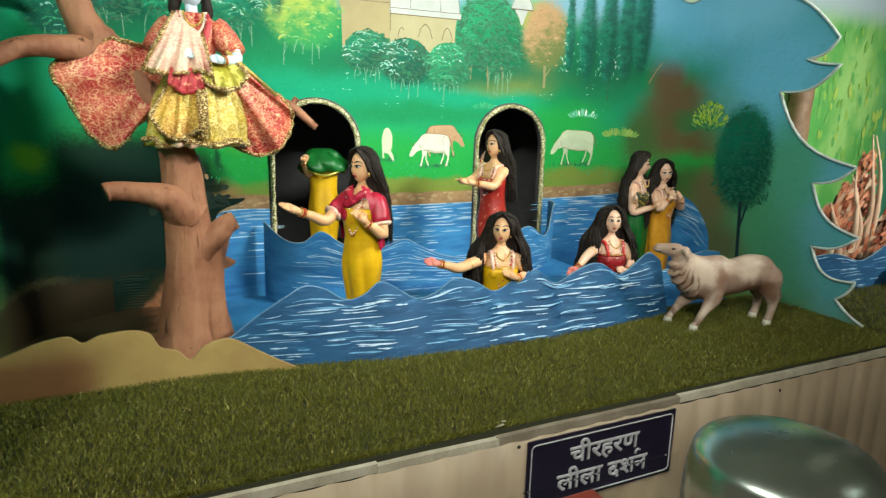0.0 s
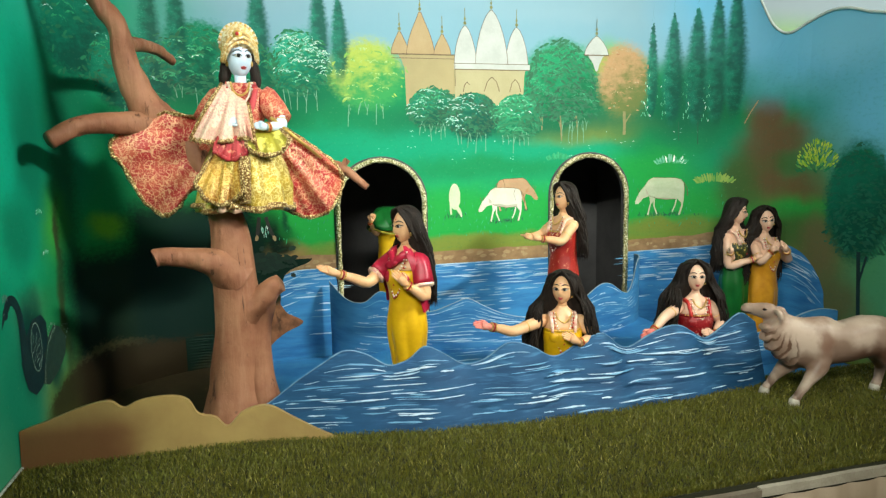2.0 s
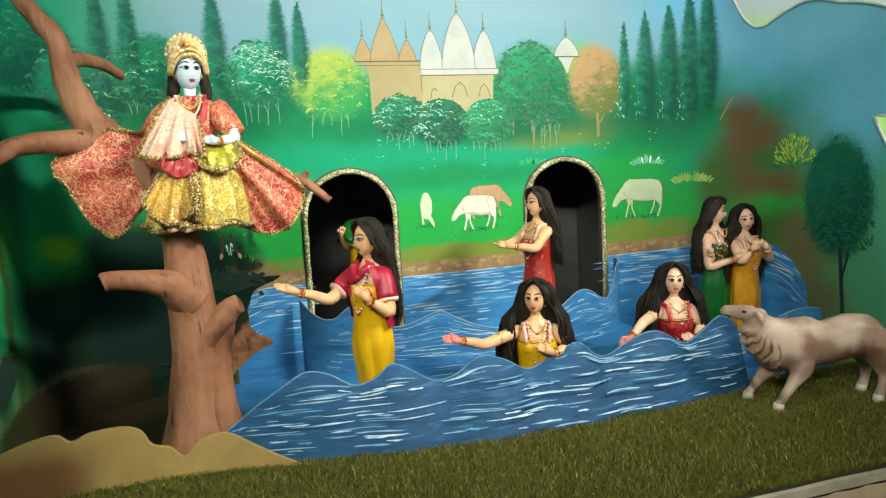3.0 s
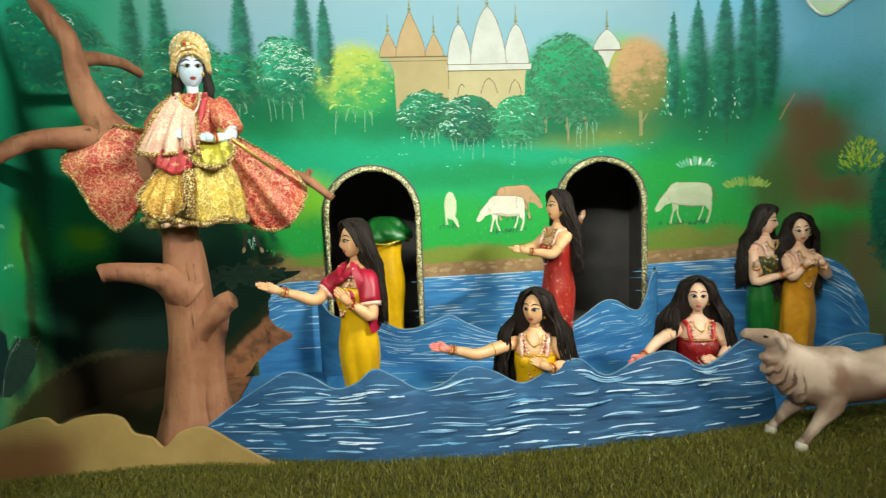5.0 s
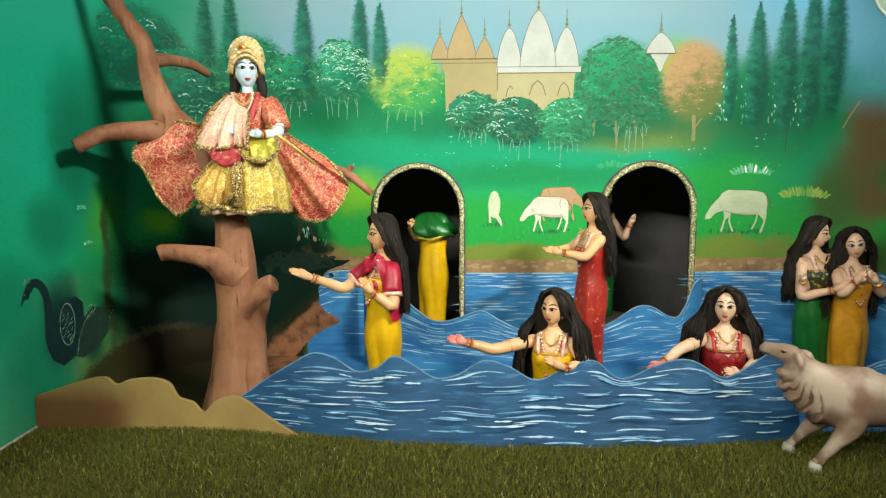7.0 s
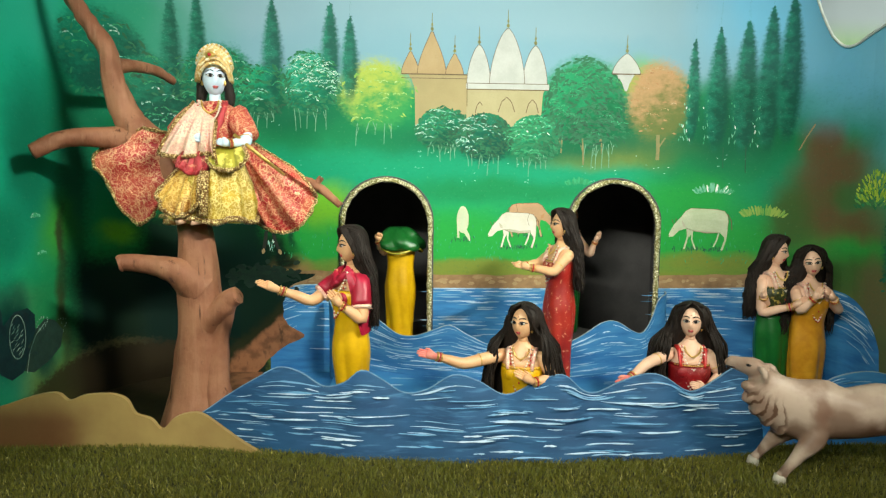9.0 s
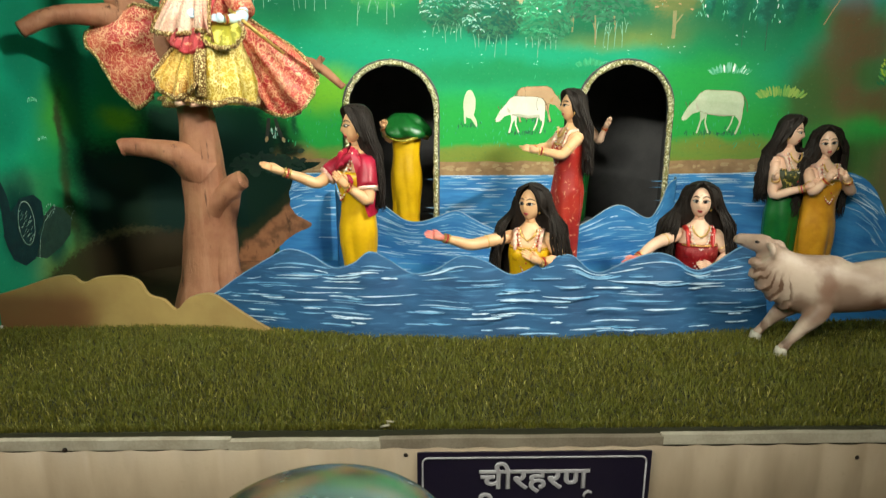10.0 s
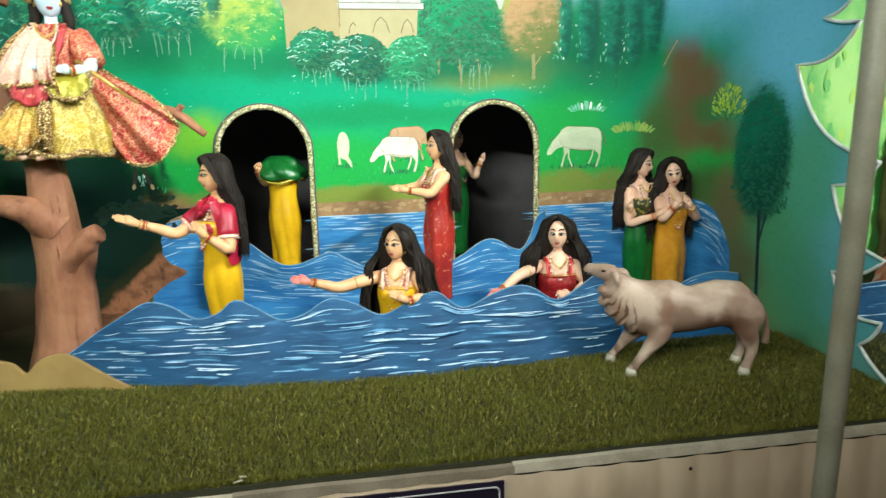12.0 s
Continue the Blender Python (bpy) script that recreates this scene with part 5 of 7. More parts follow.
# the bowed wave board in front of the doors
CX, AX, BX = 0.28, 0.575, 0.325
MID_TOP = profile([(-0.30, 1.22), (-0.25, 1.17), (-0.20, 1.165), (-0.15, 1.205), (-0.10, 1.175), (-0.05, 1.145), (0.0, 1.145), (0.06, 1.168), (0.105, 1.183), (0.15, 1.160), (0.22, 1.128), (0.32, 1.108), (0.42, 1.118),
                   (0.50, 1.150), (0.57, 1.188), (0.62, 1.186), (0.68, 1.15), (0.72, 1.142), (0.755, 1.18), (0.785, 1.235), (0.83, 1.245), (0.86, 1.24)])


def bow(x):
    return 1.19 - BX * math.sqrt(max(0.0, 1 - ((x - CX) / AX) ** 2))


xs = [CX - (AX - 0.002) * math.cos(math.pi * k / 120) for k in range(121)]
# raised shelf added so the gap behind the front board catches light
m = Mesh()
rows = [[], [], [], []]
for x in np.linspace(-0.27, 0.82, 60):
    drop = 0.06 * max(0.0, (-0.13 - x) / 0.13)
    for row, (yy, zz) in zip(rows, ((0.512, 1.015), (0.512, 1.024), (bow(x) - 0.001, 1.024), (bow(x) - 0.001, 1.015))):
        row.append((float(x), yy, zz - drop))
m.loft([*rows, rows[0]], LAKEP, caps=False, closed=False)
shelf = m.thing("water_shelf", "flat blue board added between the water boards to lighten the gap", "board", kind="structure", smooth=False)
m, rnd = Mesh(), random.Random(17)
while len(m.f) < 70:
    x = rnd.uniform(-0.10, 0.78)
    y = rnd.uniform(0.53, bow(x) - 0.02)
    l, w = rnd.uniform(0.014, 0.05), rnd.uniform(0.002, 0.006)
    if bow(x - l) - 0.01 > y and bow(x + l) - 0.01 > y and x - l > -0.12:
        m.add([(x + a, y + b, 1.0246) for a, b in dab(0, 0, l, w, rnd.uniform(-0.05, 0.05))], [tuple(range(6))], STROKE)
m.thing("brushwork", "pale blue and white paint strokes", parent=shelf, smooth=False)
wave_board = standing_board("wave_board", "bowed plywood wave board painted blue before the arched doors", xs, bow, bow, MID_TOP, 0.94, MIDP, GREY, 0.010)
strokes(wave_board, 250, (-0.24, 0.79), bow, bow, MID_TOP, 1.0, 5, follow=0.6)
SIDE_TOP = profile([(0.84, 1.03), (0.90, 1.06), (0.98, 1.055), (1.06, 1.06), (1.14, 1.098), (1.22, 1.112), (1.30, 1.10)])
xs = [float(x) for x in np.linspace(0.84, 1.285, 50)]
side = standing_board("wave_board", "small plywood wave board painted blue below the embracing dolls", xs, lambda x: 0.66, lambda x: 0.66, SIDE_TOP, 0.94, MIDP, GREY)
strokes(side, 50, (0.85, 1.28), lambda x: 0.66, lambda x: 0.66, SIDE_TOP, 0.99, 6, follow=0.8)

m = Mesh()
m.tube([(-0.997, -0.0, 0.984), (-0.997, 0.25, 0.984), (-0.997, 0.486, 0.984)], [0.0035] * 3, RIM, 6)
m.thing("trim_left", "pale strip along the foot of the green side wall", "trim", kind="structure")

# ---- the tree ----


def tree():
    root = tagged(new("tree_statue"), "brown moulded tree with bare lopped branches behind the sandy bank", "tree")
    root.location = (-0.565, 0.69, 0.935)

    def limb(name, pts, radii, n=16, rough=0.0, parent=None):
        m = Mesh()
        line = smooth_line(pts, 14)
        rad = np.interp(np.linspace(0, 1, len(line)), np.linspace(0, 1, len(radii)), radii)
        m.tube([p - Vector(root.location) for p in line], list(rad), BARK, n * 2, rough)
        # lumps, and ridges running along the bark
        for i, p in enumerate(m.v):
            p = Vector(p)
            k = 0.10 * min(1.0, max(radii) / 0.05) ** 0.5
            lump = noise.noise_vector(Vector((p.x * 14, p.y * 14, p.z * 4))) * 0.035 + noise.noise_vector(Vector((p.x * 75, p.y * 75, p.z * 7))) * 0.048
            m.v[i] = (p.x + lump.x * k, p.y + lump.y * k, p.z)
        return m.thing(name, parent=parent or root)

    limb("trunk", [(-0.572, 0.70, 0.92), (-0.568, 0.70, 1.05), (-0.558, 0.70, 1.2), (-0.564, 0.70, 1.35), (-0.574, 0.71, 1.47), (-0.608, 0.735, 1.58), (-0.68, 0.75, 1.68), (-0.75, 0.745, 1.76), (-0.782, 0.735, 1.86), (-0.79, 0.73, 1.93), (-0.83, 0.73, 1.99), (-0.88, 0.73, 2.07), (-0.93, 0.73, 2.16)],
         [0.108, 0.074, 0.060, 0.052, 0.043, 0.041, 0.043, 0.037, 0.028, 0.024, 0.021, 0.019, 0.016], 22)
    limb("branch", [(-0.69, 0.75, 1.66), (-0.745, 0.735, 1.70), (-0.80, 0.70, 1.708), (-0.87, 0.65, 1.70), (-0.925, 0.61, 1.665)], [0.030, 0.036, 0.026, 0.021, 0.019])
    limb("branch", [(-0.785, 0.735, 1.89), (-0.76, 0.80, 1.905), (-0.73, 0.88, 1.905), (-0.70, 0.93, 1.885)], [0.022, 0.016, 0.014, 0.011])
    long = limb("branch", [(-0.56, 0.74, 1.58), (-0.45, 0.78, 1.61), (-0.33, 0.80, 1.605), (-0.27, 0.80, 1.59), (-0.205, 0.80, 1.537)], [0.03, 0.022, 0.015, 0.013, 0.009], 10)
    limb("twig", [(-0.275, 0.80, 1.59), (-0.257, 0.80, 1.615)], [0.010, 0.008], 8, parent=long)
    limb("stub", [(-0.56, 0.69, 1.325), (-0.60, 0.66, 1.368), (-0.66, 0.645, 1.388), (-0.72, 0.634, 1.395), (-0.735, 0.63, 1.392)], [0.052, 0.036, 0.024, 0.0215, 0.021], 14)
    limb("stub", [(-0.545, 0.69, 1.225), (-0.505, 0.675, 1.265), (-0.475, 0.665, 1.298), (-0.452, 0.660, 1.310)], [0.046, 0.034, 0.026, 0.023], 14)
    limb("root_ridge", [(-0.485, 0.672, 1.275), (-0.508, 0.675, 1.18), (-0.512, 0.67, 1.09), (-0.500, 0.66, 1.00), (-0.488, 0.655, 0.93)], [0.020, 0.024, 0.030, 0.038, 0.046], 12)


tree()

# ---- dolls: each one plain mesh ----
HEAD = 0.461


def head_shape(d, p):
    """An egg-shaped head with a nose and chin; it looks along -y."""
    front = max(0.0, -d.y)
    k = 1.0 - 0.20 * max(0.0, -d.z) ** 1.5
    q = Vector((p.x * k, p.y * (1 - 0.06 * front), p.z))
    nose = math.exp(-((d.x / 0.13) ** 2) - ((d.z + 0.12) / 0.24) ** 2) * front
    q.y -= 0.0085 * nose
    socket = math.exp(-(((abs(d.x) - 0.38) / 0.20) ** 2) - ((d.z - 0.10) / 0.14) ** 2) * front
    q.y += 0.0016 * socket
    chin = math.exp(-((d.x / 0.3) ** 2) - ((d.z + 0.8) / 0.2) ** 2)
    q.y -= 0.004 * chin
    return q


def doll_head(m, skin, turn, centre, size=1.0):
    c = Vector(centre)
    m.ball(c, (0.0245 * size, 0.029 * size, 0.0365 * size), skin, 24, 20, turn, head_shape)

    def at(x, z, out=0.0):
        y = -0.0285 * math.sqrt(max(0.02, 1 - (x / 0.0250) ** 2 - (z / 0.0375) ** 2)) - out
        return c + turn @ (Vector((x, y, z)) * size)

    for side in (-1, 1):
        m.ball(at(side * 0.0100, 0.0040, -0.0008), (0.0072 * size, 0.0019 * size, 0.0030 * size), EYE, 12, 8, turn)
        m.ball(at(side * 0.0098, 0.0044, 0.0004), (0.0037 * size, 0.0018 * size, 0.0030 * size), INK, 10, 8, turn)
        m.tube([at(side * x, z, 0.0006) for x, z in ((0.0025, 0.0030), (0.0060, 0.0066), (0.0105, 0.0076), (0.0150, 0.0060), (0.0195, 0.0048))], [0.0006, 0.0012, 0.0017, 0.0016, 0.0006], INK, 6)
        m.tube([at(side * x, z, 0.0003) for x, z in ((0.0040, 0.0024), (0.0095, 0.0010), (0.0150, 0.0026))], [0.0003, 0.0005, 0.0004], INK, 5)
        m.tube([at(side * x, z, 0.0004) for x, z in ((0.0030, 0.0128), (0.0085, 0.0158), (0.0140, 0.0148), (0.0190, 0.0105))], [0.0009, 0.0015, 0.0013, 0.0005], INK, 5)
    m.ball(at(0, -0.0170, -0.0005), (0.0064 * size, 0.0024 * size, 0.0018 * size), LIP, 8, 6, turn)
    m.ball(at(0, -0.0195, -0.0005), (0.0052 * size, 0.0027 * size, 0.0021 * size), LIP, 8, 6, turn)
    m.ball(at(0, 0.0185, 0.0), (0.0014, 0.001, 0.0014), LIP, 6, 5, turn)


def arm(m, skin, shoulder, elbow, wrist, tip, palm=None, size=1.0):
    s, e, w, t = (Vector(p) for p in (shoulder, elbow, wrist, tip))
    line = smooth_line([s, s.lerp(e, 0.5), e, e.lerp(w, 0.5), w], 3)
    rad = np.interp(np.linspace(0, 1, len(line)), [0, 0.25, 0.5, 0.7, 1], [0.0165 * size, 0.0160 * size, 0.0142 * size, 0.0128 * size, 0.0086 * size])
    m.tube(line, list(rad), skin, 12)
    m.ball(s, (0.0165 * size, 0.0160 * size, 0.0155 * size), skin, 12, 8)
    d = (t - w).normalized()
    side = d.cross(Vector((0, -0.75, 0.66)))
    side = side.normalized() if side.length > 0.05 else Vector((0, 0, 1))
    l = (t - w).length
    mat = palm or skin
    m.tube([w, w + d * l * 0.25, w + d * l * 0.52], [0.0075 * size, 0.0105 * size, 0.0100 * size], mat, 10)
    for k in (-1.5, -0.5, 0.5, 1.5):
        a = w + d * l * 0.45 + side * 0.0048 * k * size
        b = w + d * l * (1.0 - 0.05 * k * k) + side * 0.0056 * k * size
        m.tube([a, a.lerp(b, 0.6), b], [0.0036 * size, 0.0033 * size, 0.0020 * size], mat, 6)
    a = w + d * l * 0.2 + side * 0.008 * size
    m.tube([a, a + d * l * 0.22 + side * 0.006 * size, a + d * l * 0.4 + side * 0.006 * size], [0.004 * size, 0.0035 * size, 0.002 * size], mat, 6)
    for k in (0.02, 0.10, 0.17):
        c, u = w.lerp(e, k), (e - w).normalized()
        x = u.cross(Vector((0.3, 0.2, 0.9))).normalized()
        y = u.cross(x)
        m.tube([c + (x * math.cos(q) + y * math.sin(q)) * 0.0108 * size for q in np.linspace(0, 2 * math.pi, 15)], [0.0018] * 15, GOLD if k != 0.10 else BEAD, 5)
    c, u = s.lerp(e, 0.62), (e - s).normalized()
    x = u.cross(Vector((0.3, 0.2, 0.9))).normalized()
    y = u.cross(x)
    m.tube([c + (x * math.cos(q) + y * math.sin(q)) * 0.0160 * size for q in np.linspace(0, 2 * math.pi, 15)], [0.0013] * 15, GOLD, 5)


def long_hair(m, turn, rnd, hair_len, hair_wide, forward=1.0):
    """A cap round the head, a fall down the back and many crimped locks with loose ends."""
    top = Vector((0, 0, HEAD))
    puff = 1.12 + 0.45 * (hair_wide - 1)
    m.ball(top + turn @ Vector((0, 0.0120, 0.0085)), (0.0325 * puff, 0.0325, 0.0430), HAIR, 28, 16, turn)
    bottom = HEAD - hair_len

    def strand(a, z):
        return 1 + 0.05 * math.sin(17 * a + 40 * z) + 0.05 * math.sin(41 * a - 65 * z)

    fall = [(0, 0.034, bottom + 0.012, 0.046 * hair_wide, 0.010), (0, 0.034, bottom + 0.03, 0.052 * hair_wide, 0.018), (0, 0.033, bottom + 0.08, 0.053 * hair_wide, 0.022), (0, 0.029, 0.38, 0.050 * hair_wide, 0.024),
            (0, 0.024, 0.415, 0.044 * hair_wide, 0.024), (0, 0.016, 0.445, 0.036 * puff, 0.025), (0, 0.012, 0.475, 0.030 * puff, 0.025)]
    rows = []
    for a, b in zip(fall, fall[1:]):
        rows += [tuple(p + (q - p) * k / 5 for p, q in zip(a, b)) for k in range(5)]
    m.ellipses(rows + [fall[-1]], HAIR, 84, strand)
    count = 290
    for k in range(count):
        phi = math.pi * (-0.66 + 1.32 * (k + rnd.random()) / count)
        sx, cx = math.sin(phi), math.cos(phi)
        grow = rnd.uniform(0.86, 1.14)
        line = [top + turn @ Vector((0.003 * sx, rnd.uniform(-0.014, 0.014) if abs(phi) < 1.9 else -0.015, 0.0480)),
                top + turn @ Vector((0.027 * puff * sx, 0.009 + 0.025 * cx, 0.036)),
                top + turn @ Vector((0.0350 * puff * sx, 0.014 + 0.027 * cx, 0.008)),
                top + turn @ Vector((0.0400 * puff * sx * grow, 0.018 + 0.025 * cx, -0.024))]
        ends = bottom + rnd.uniform(-0.010, 0.035) + 0.012 * abs(sx)
        zs = np.linspace(0.405, ends, 9)
        wave, shift = rnd.uniform(0.0012, 0.0046), rnd.uniform(0, 6)
        for z in zs:
            wide = (0.046 + 0.013 * min(1, (0.42 - z) / 0.10)) * hair_wide * grow
            front = forward * min(1.0, max(0.0, abs(phi) - 1.45) / 0.5) + (1 - forward) * 0.35 * max(0.0, -cx)
            line.append(Vector((wide * sx * (1 - 0.12 * front) + wave * math.sin(150 * z + shift), 0.023 + 0.026 * max(0.0, cx) * grow - 0.052 * front + wave * math.cos(135 * z + shift), z)))
        line = smooth_line(line, 2)
        fat = rnd.uniform(0.5, 0.9)
        m.tube(line, list(np.interp(np.linspace(0, 1, len(line)), [0, 0.2, 0.6, 0.9, 1], [0.0014 * fat, 0.0026 * fat, 0.0031 * fat, 0.0024 * fat, 0.0004])), HAIR, 4)
    for side in (-1, 1):
        for k in range(7):
            d = 0.0016 * k
            line = [Vector((0.0, -0.012 + 2 * d, 0.0505)), Vector((side * 0.0125, -0.0255 + 1.5 * d, 0.0425 - 0.2 * d)), Vector((side * (0.0245 + 0.2 * d), -0.0200 + d, 0.0240)), Vector((side * 0.0315, -0.008 + d, -0.004)), Vector((side * 0.034 * puff, 0.004 + d, -0.035))]
            line = smooth_line([top + turn @ q for q in line], 3)
            m.tube(line, [0.0030] * len(line), HAIR, 5)


def doll(label, at, facing, head_turn=(0, 0, 0), skin=SKIN, skirt=YELLOW, blouse=CRIMSON, bare=False, low=0.0, arms=(), hair_len=0.27, shawl=None, palm=None, garland=True, hair_wide=1.0, forward=0.0, waist=0.352, taper=0.0, sway=0.0, group="dolls in the lake"):
    """A cloth doll with long black hair. at: the place under its feet; facing: degrees, 0 looks at the viewer, minus looks left."""
    m = Mesh()
    rnd = random.Random(int(1000 * (at[0] + at[1])))

    def drape(a, z):
        """Slanting folds of satin that die away towards the bust."""
        fall = max(0.0, min(1.0, (0.335 - z) / 0.16))
        fold = abs(math.sin(3 * a + 6.5 * z + phase))
        return 1 + fall * (0.13 * (fold - 0.6) + 0.035 * math.sin(5 * a - 9 * z + 2 * phase)) + 0.006 * math.sin(8 * a - 30 * z)

    phase = rnd.uniform(0, 6)
    shape = ((0.0, 0.046, 0.038), (0.06, 0.046, 0.038), (0.12, 0.048, 0.040), (0.18, 0.053, 0.044), (0.22, 0.054, 0.044), (0.25, 0.050, 0.040), (0.285, 0.047, 0.036), (0.31, 0.049, 0.038), (0.33, 0.0515, 0.041), (0.350, 0.0510, 0.040), (0.358, 0.0490, 0.037))
    zs, rx, ry = ([r[k] for r in shape] for k in range(3))
    rows, chest = [], []
    for z in np.linspace(low, 0.358, 34):
        k = 1 - taper * max(0.0, (0.20 - z) / 0.20)
        y = -0.007 * math.exp(-((z - 0.335) / 0.035) ** 2)
        row = (sway * max(0.0, (0.22 - z) / 0.22), y, float(z), float(np.interp(z, zs, rx)) * k, float(np.interp(z, zs, ry)) * k)
        (rows if z < waist else chest).append(row)
    m.ellipses(rows + chest[:1], skirt, 64, drape)
    m.ellipses(chest, blouse, 64, drape)
    m.ellipses([(0, -0.004, 0.352, 0.0485, 0.036), (0, 0.0, 0.368, 0.0500, 0.031), (0, 0.001, 0.380, 0.0490, 0.027), (0, 0.002, 0.390, 0.0420, 0.023), (0, 0.003, 0.399, 0.0310, 0.020), (0, 0.003, 0.408, 0.0190, 0.017), (0, 0.003, 0.416, 0.0140, 0.0140)], skin, 26)
    if not shawl:
        m.ellipses([(0, 0.003, 0.405, 0.0145, 0.0145), (0, 0.002, 0.425, 0.0125, 0.0130), (0, 0.002, 0.445, 0.0130, 0.0135)], skin, 14)
    for x in (-0.020, 0.020):
        m.ball((x, -0.032, 0.338), (0.020, 0.014, 0.019), blouse, 14, 10)
    if not bare and not shawl:
        # a short stole round back and shoulders, open at the front, with a rolled collar
        for out in (0.0, 0.003):
            sheet = []
            for z, wide, deep in ((0.408, 0.026, 0.024), (0.400, 0.042, 0.031), (0.388, 0.058, 0.036), (0.365, 0.066, 0.042), (0.33, 0.066, 0.047), (0.295, 0.063, 0.047), (0.262, 0.061, 0.045)):
                gap = 0.50 + 0.9 * max(0.0, 0.40 - z) / 0.14
                sheet.append([((wide - out) * math.sin(a) * (1 + 0.05 * math.sin(9 * a + 30 * z)), -(deep - out) * math.cos(a) * (1 + 0.05 * math.sin(11 * a + 22 * z)), z + 0.008 * math.sin(3 * a)) for a in np.linspace(gap, 2 * math.pi - gap, 40)])
            m.loft(sheet, blouse, closed=False)
        m.tube(smooth_line([(0.030, -0.010, 0.402), (0.016, -0.028, 0.392), (-0.004, -0.036, 0.378), (-0.026, -0.036, 0.366)], 4), [0.0105] * 13, blouse, 9, 0.35)
        m.tube(smooth_line([(-0.030, -0.010, 0.402), (-0.020, -0.028, 0.394), (-0.008, -0.036, 0.384), (0.004, -0.040, 0.372)], 4), [0.0095] * 13, blouse, 9, 0.35)
    turn = Euler([radians(a) for a in head_turn]).to_matrix()
    if not shawl:
        doll_head(m, skin, turn, (0, 0, HEAD), size=1.10)
        long_hair(m, turn, rnd, hair_len, hair_wide, forward)
    base = pose(*at, 0, 0, facing)
    back = base.inverted()
    for a in arms:
        shoulder = Vector((0.0455 * a[0], 0.0, 0.3765))
        elbow, wrist, tip = (back @ Vector(p) for p in a[1:4])
        arm(m, skin, shoulder, elbow, wrist, tip, palm if len(a) > 4 else None)
        if not bare:
            cuff = shoulder.lerp(elbow, 0.64)
            m.tube([cuff, cuff + (elbow - shoulder).normalized() * 0.007], [0.0245, 0.0250], VEIL, 14, 0.3)
            m.tube(smooth_line([shoulder + Vector((-0.016 * a[0], 0, 0.006)), shoulder, shoulder.lerp(elbow, 0.3), shoulder.lerp(elbow, 0.63)], 3), [0.018, 0.020, 0.0215, 0.0225, 0.0232, 0.0238, 0.0242, 0.0244, 0.0242, 0.024], blouse, 16, 0.22)
    if garland:
        for r, mat, drop in ((0.024, PEARL, 0.055), (0.020, GOLD, 0.024), (0.027, BEAD, 0.080), (0.029, PEARL, 0.108), (0.026, BEAD, 0.112)):
            for q in np.linspace(-1.0, 1.0, 19):
                a = q * 1.5
                p = Vector((r * math.sin(a), -0.020 - 0.019 * (1 - abs(q)) * min(1, drop / 0.04) - 0.007, 0.402 - drop * (1 - abs(q) ** 1.6)))
                m.ball(p, (0.0025, 0.0025, 0.0025), mat, 6, 4)
        for x in (-0.027, 0.027):
            m.ball(Vector((0, 0, HEAD)) + turn @ Vector((x * 0.95, -0.004, -0.017)), (0.003, 0.003, 0.006), GOLD, 8, 6)
    if bare:
        for x in (-0.031, 0.031):
            m.tube(smooth_line([(x * 1.05, 0.010, 0.396), (x * 1.05, -0.018, 0.394), (x * 1.0, -0.030, 0.376), (x * 0.94, -0.040, 0.352)], 4), [0.0046] * 13, VEIL if skirt is not MAROON else BEAD, 7, 0.8)
        for q in np.linspace(-1, 1, 17):
            m.ball((0.040 * q, -0.040 * math.sqrt(1 - 0.62 * q * q) - 0.002, 0.356), (0.0030, 0.0028, 0.0026), GOLD, 6, 4)
    if shawl:
        m.ellipses([(0, 0.004, 0.345, 0.074, 0.052), (0, 0.004, 0.352, 0.080, 0.060), (0, 0.003, 0.362, 0.080, 0.062), (0, 0.001, 0.374, 0.078, 0.062), (0, -0.003, 0.386, 0.072, 0.060), (0.002, -0.007, 0.398, 0.064, 0.056), (0.004, -0.010, 0.409, 0.056, 0.050), (0.005, -0.012, 0.418, 0.046, 0.042), (0.006, -0.014, 0.425, 0.032, 0.030)], shawl, 72, lambda a, z: 1 + 0.10 * math.sin(5 * a + 60 * z) + 0.14 * (abs(math.sin(4 * a + 70 * z)) - 0.5) + 0.12 * noise.noise(Vector((2.5 * math.cos(a), 2.5 * math.sin(a), 30 * z))))
        m.tube([(0.079 * math.cos(a), 0.004 + 0.060 * math.sin(a), 0.345 + 0.008 * math.sin(3 * a)) for a in np.linspace(0, 2 * math.pi, 31)], [0.0035] * 31, LIMEG, 6, 0.3)
    ob = m.thing("doll", label, "doll", group)
    ob.matrix_world = base
    return ob


doll("long-haired doll in crimson blouse and yellow skirt, arm held out", (-0.150, 0.562, 0.988), -54, (4, 0, -10), SKIN, YELLOW, CRIMSON, False, 0.0,
     [(-1, (-0.245, 0.565, 1.315), (-0.318, 0.535, 1.345), (-0.37, 0.52, 1.368)), (1, (-0.118, 0.495, 1.285), (-0.165, 0.485, 1.318), (-0.196, 0.495, 1.352))], 0.200, hair_wide=1.12, taper=0.30)
doll("long-haired doll in yellow dress sunk in the painted water", (0.272, 0.565, 0.802), -18, (2, 0, -18), SKIN, YELLOW, YELLOW, True, 0.16,
     [(-1, (0.125, 0.545, 1.165), (0.058, 0.53, 1.186), (0.010, 0.525, 1.199), 1), (1, (0.345, 0.53, 1.135), (0.290, 0.50, 1.132), (0.243, 0.505, 1.158))], 0.30, None, PALM, hair_wide=1.60, forward=1.0)
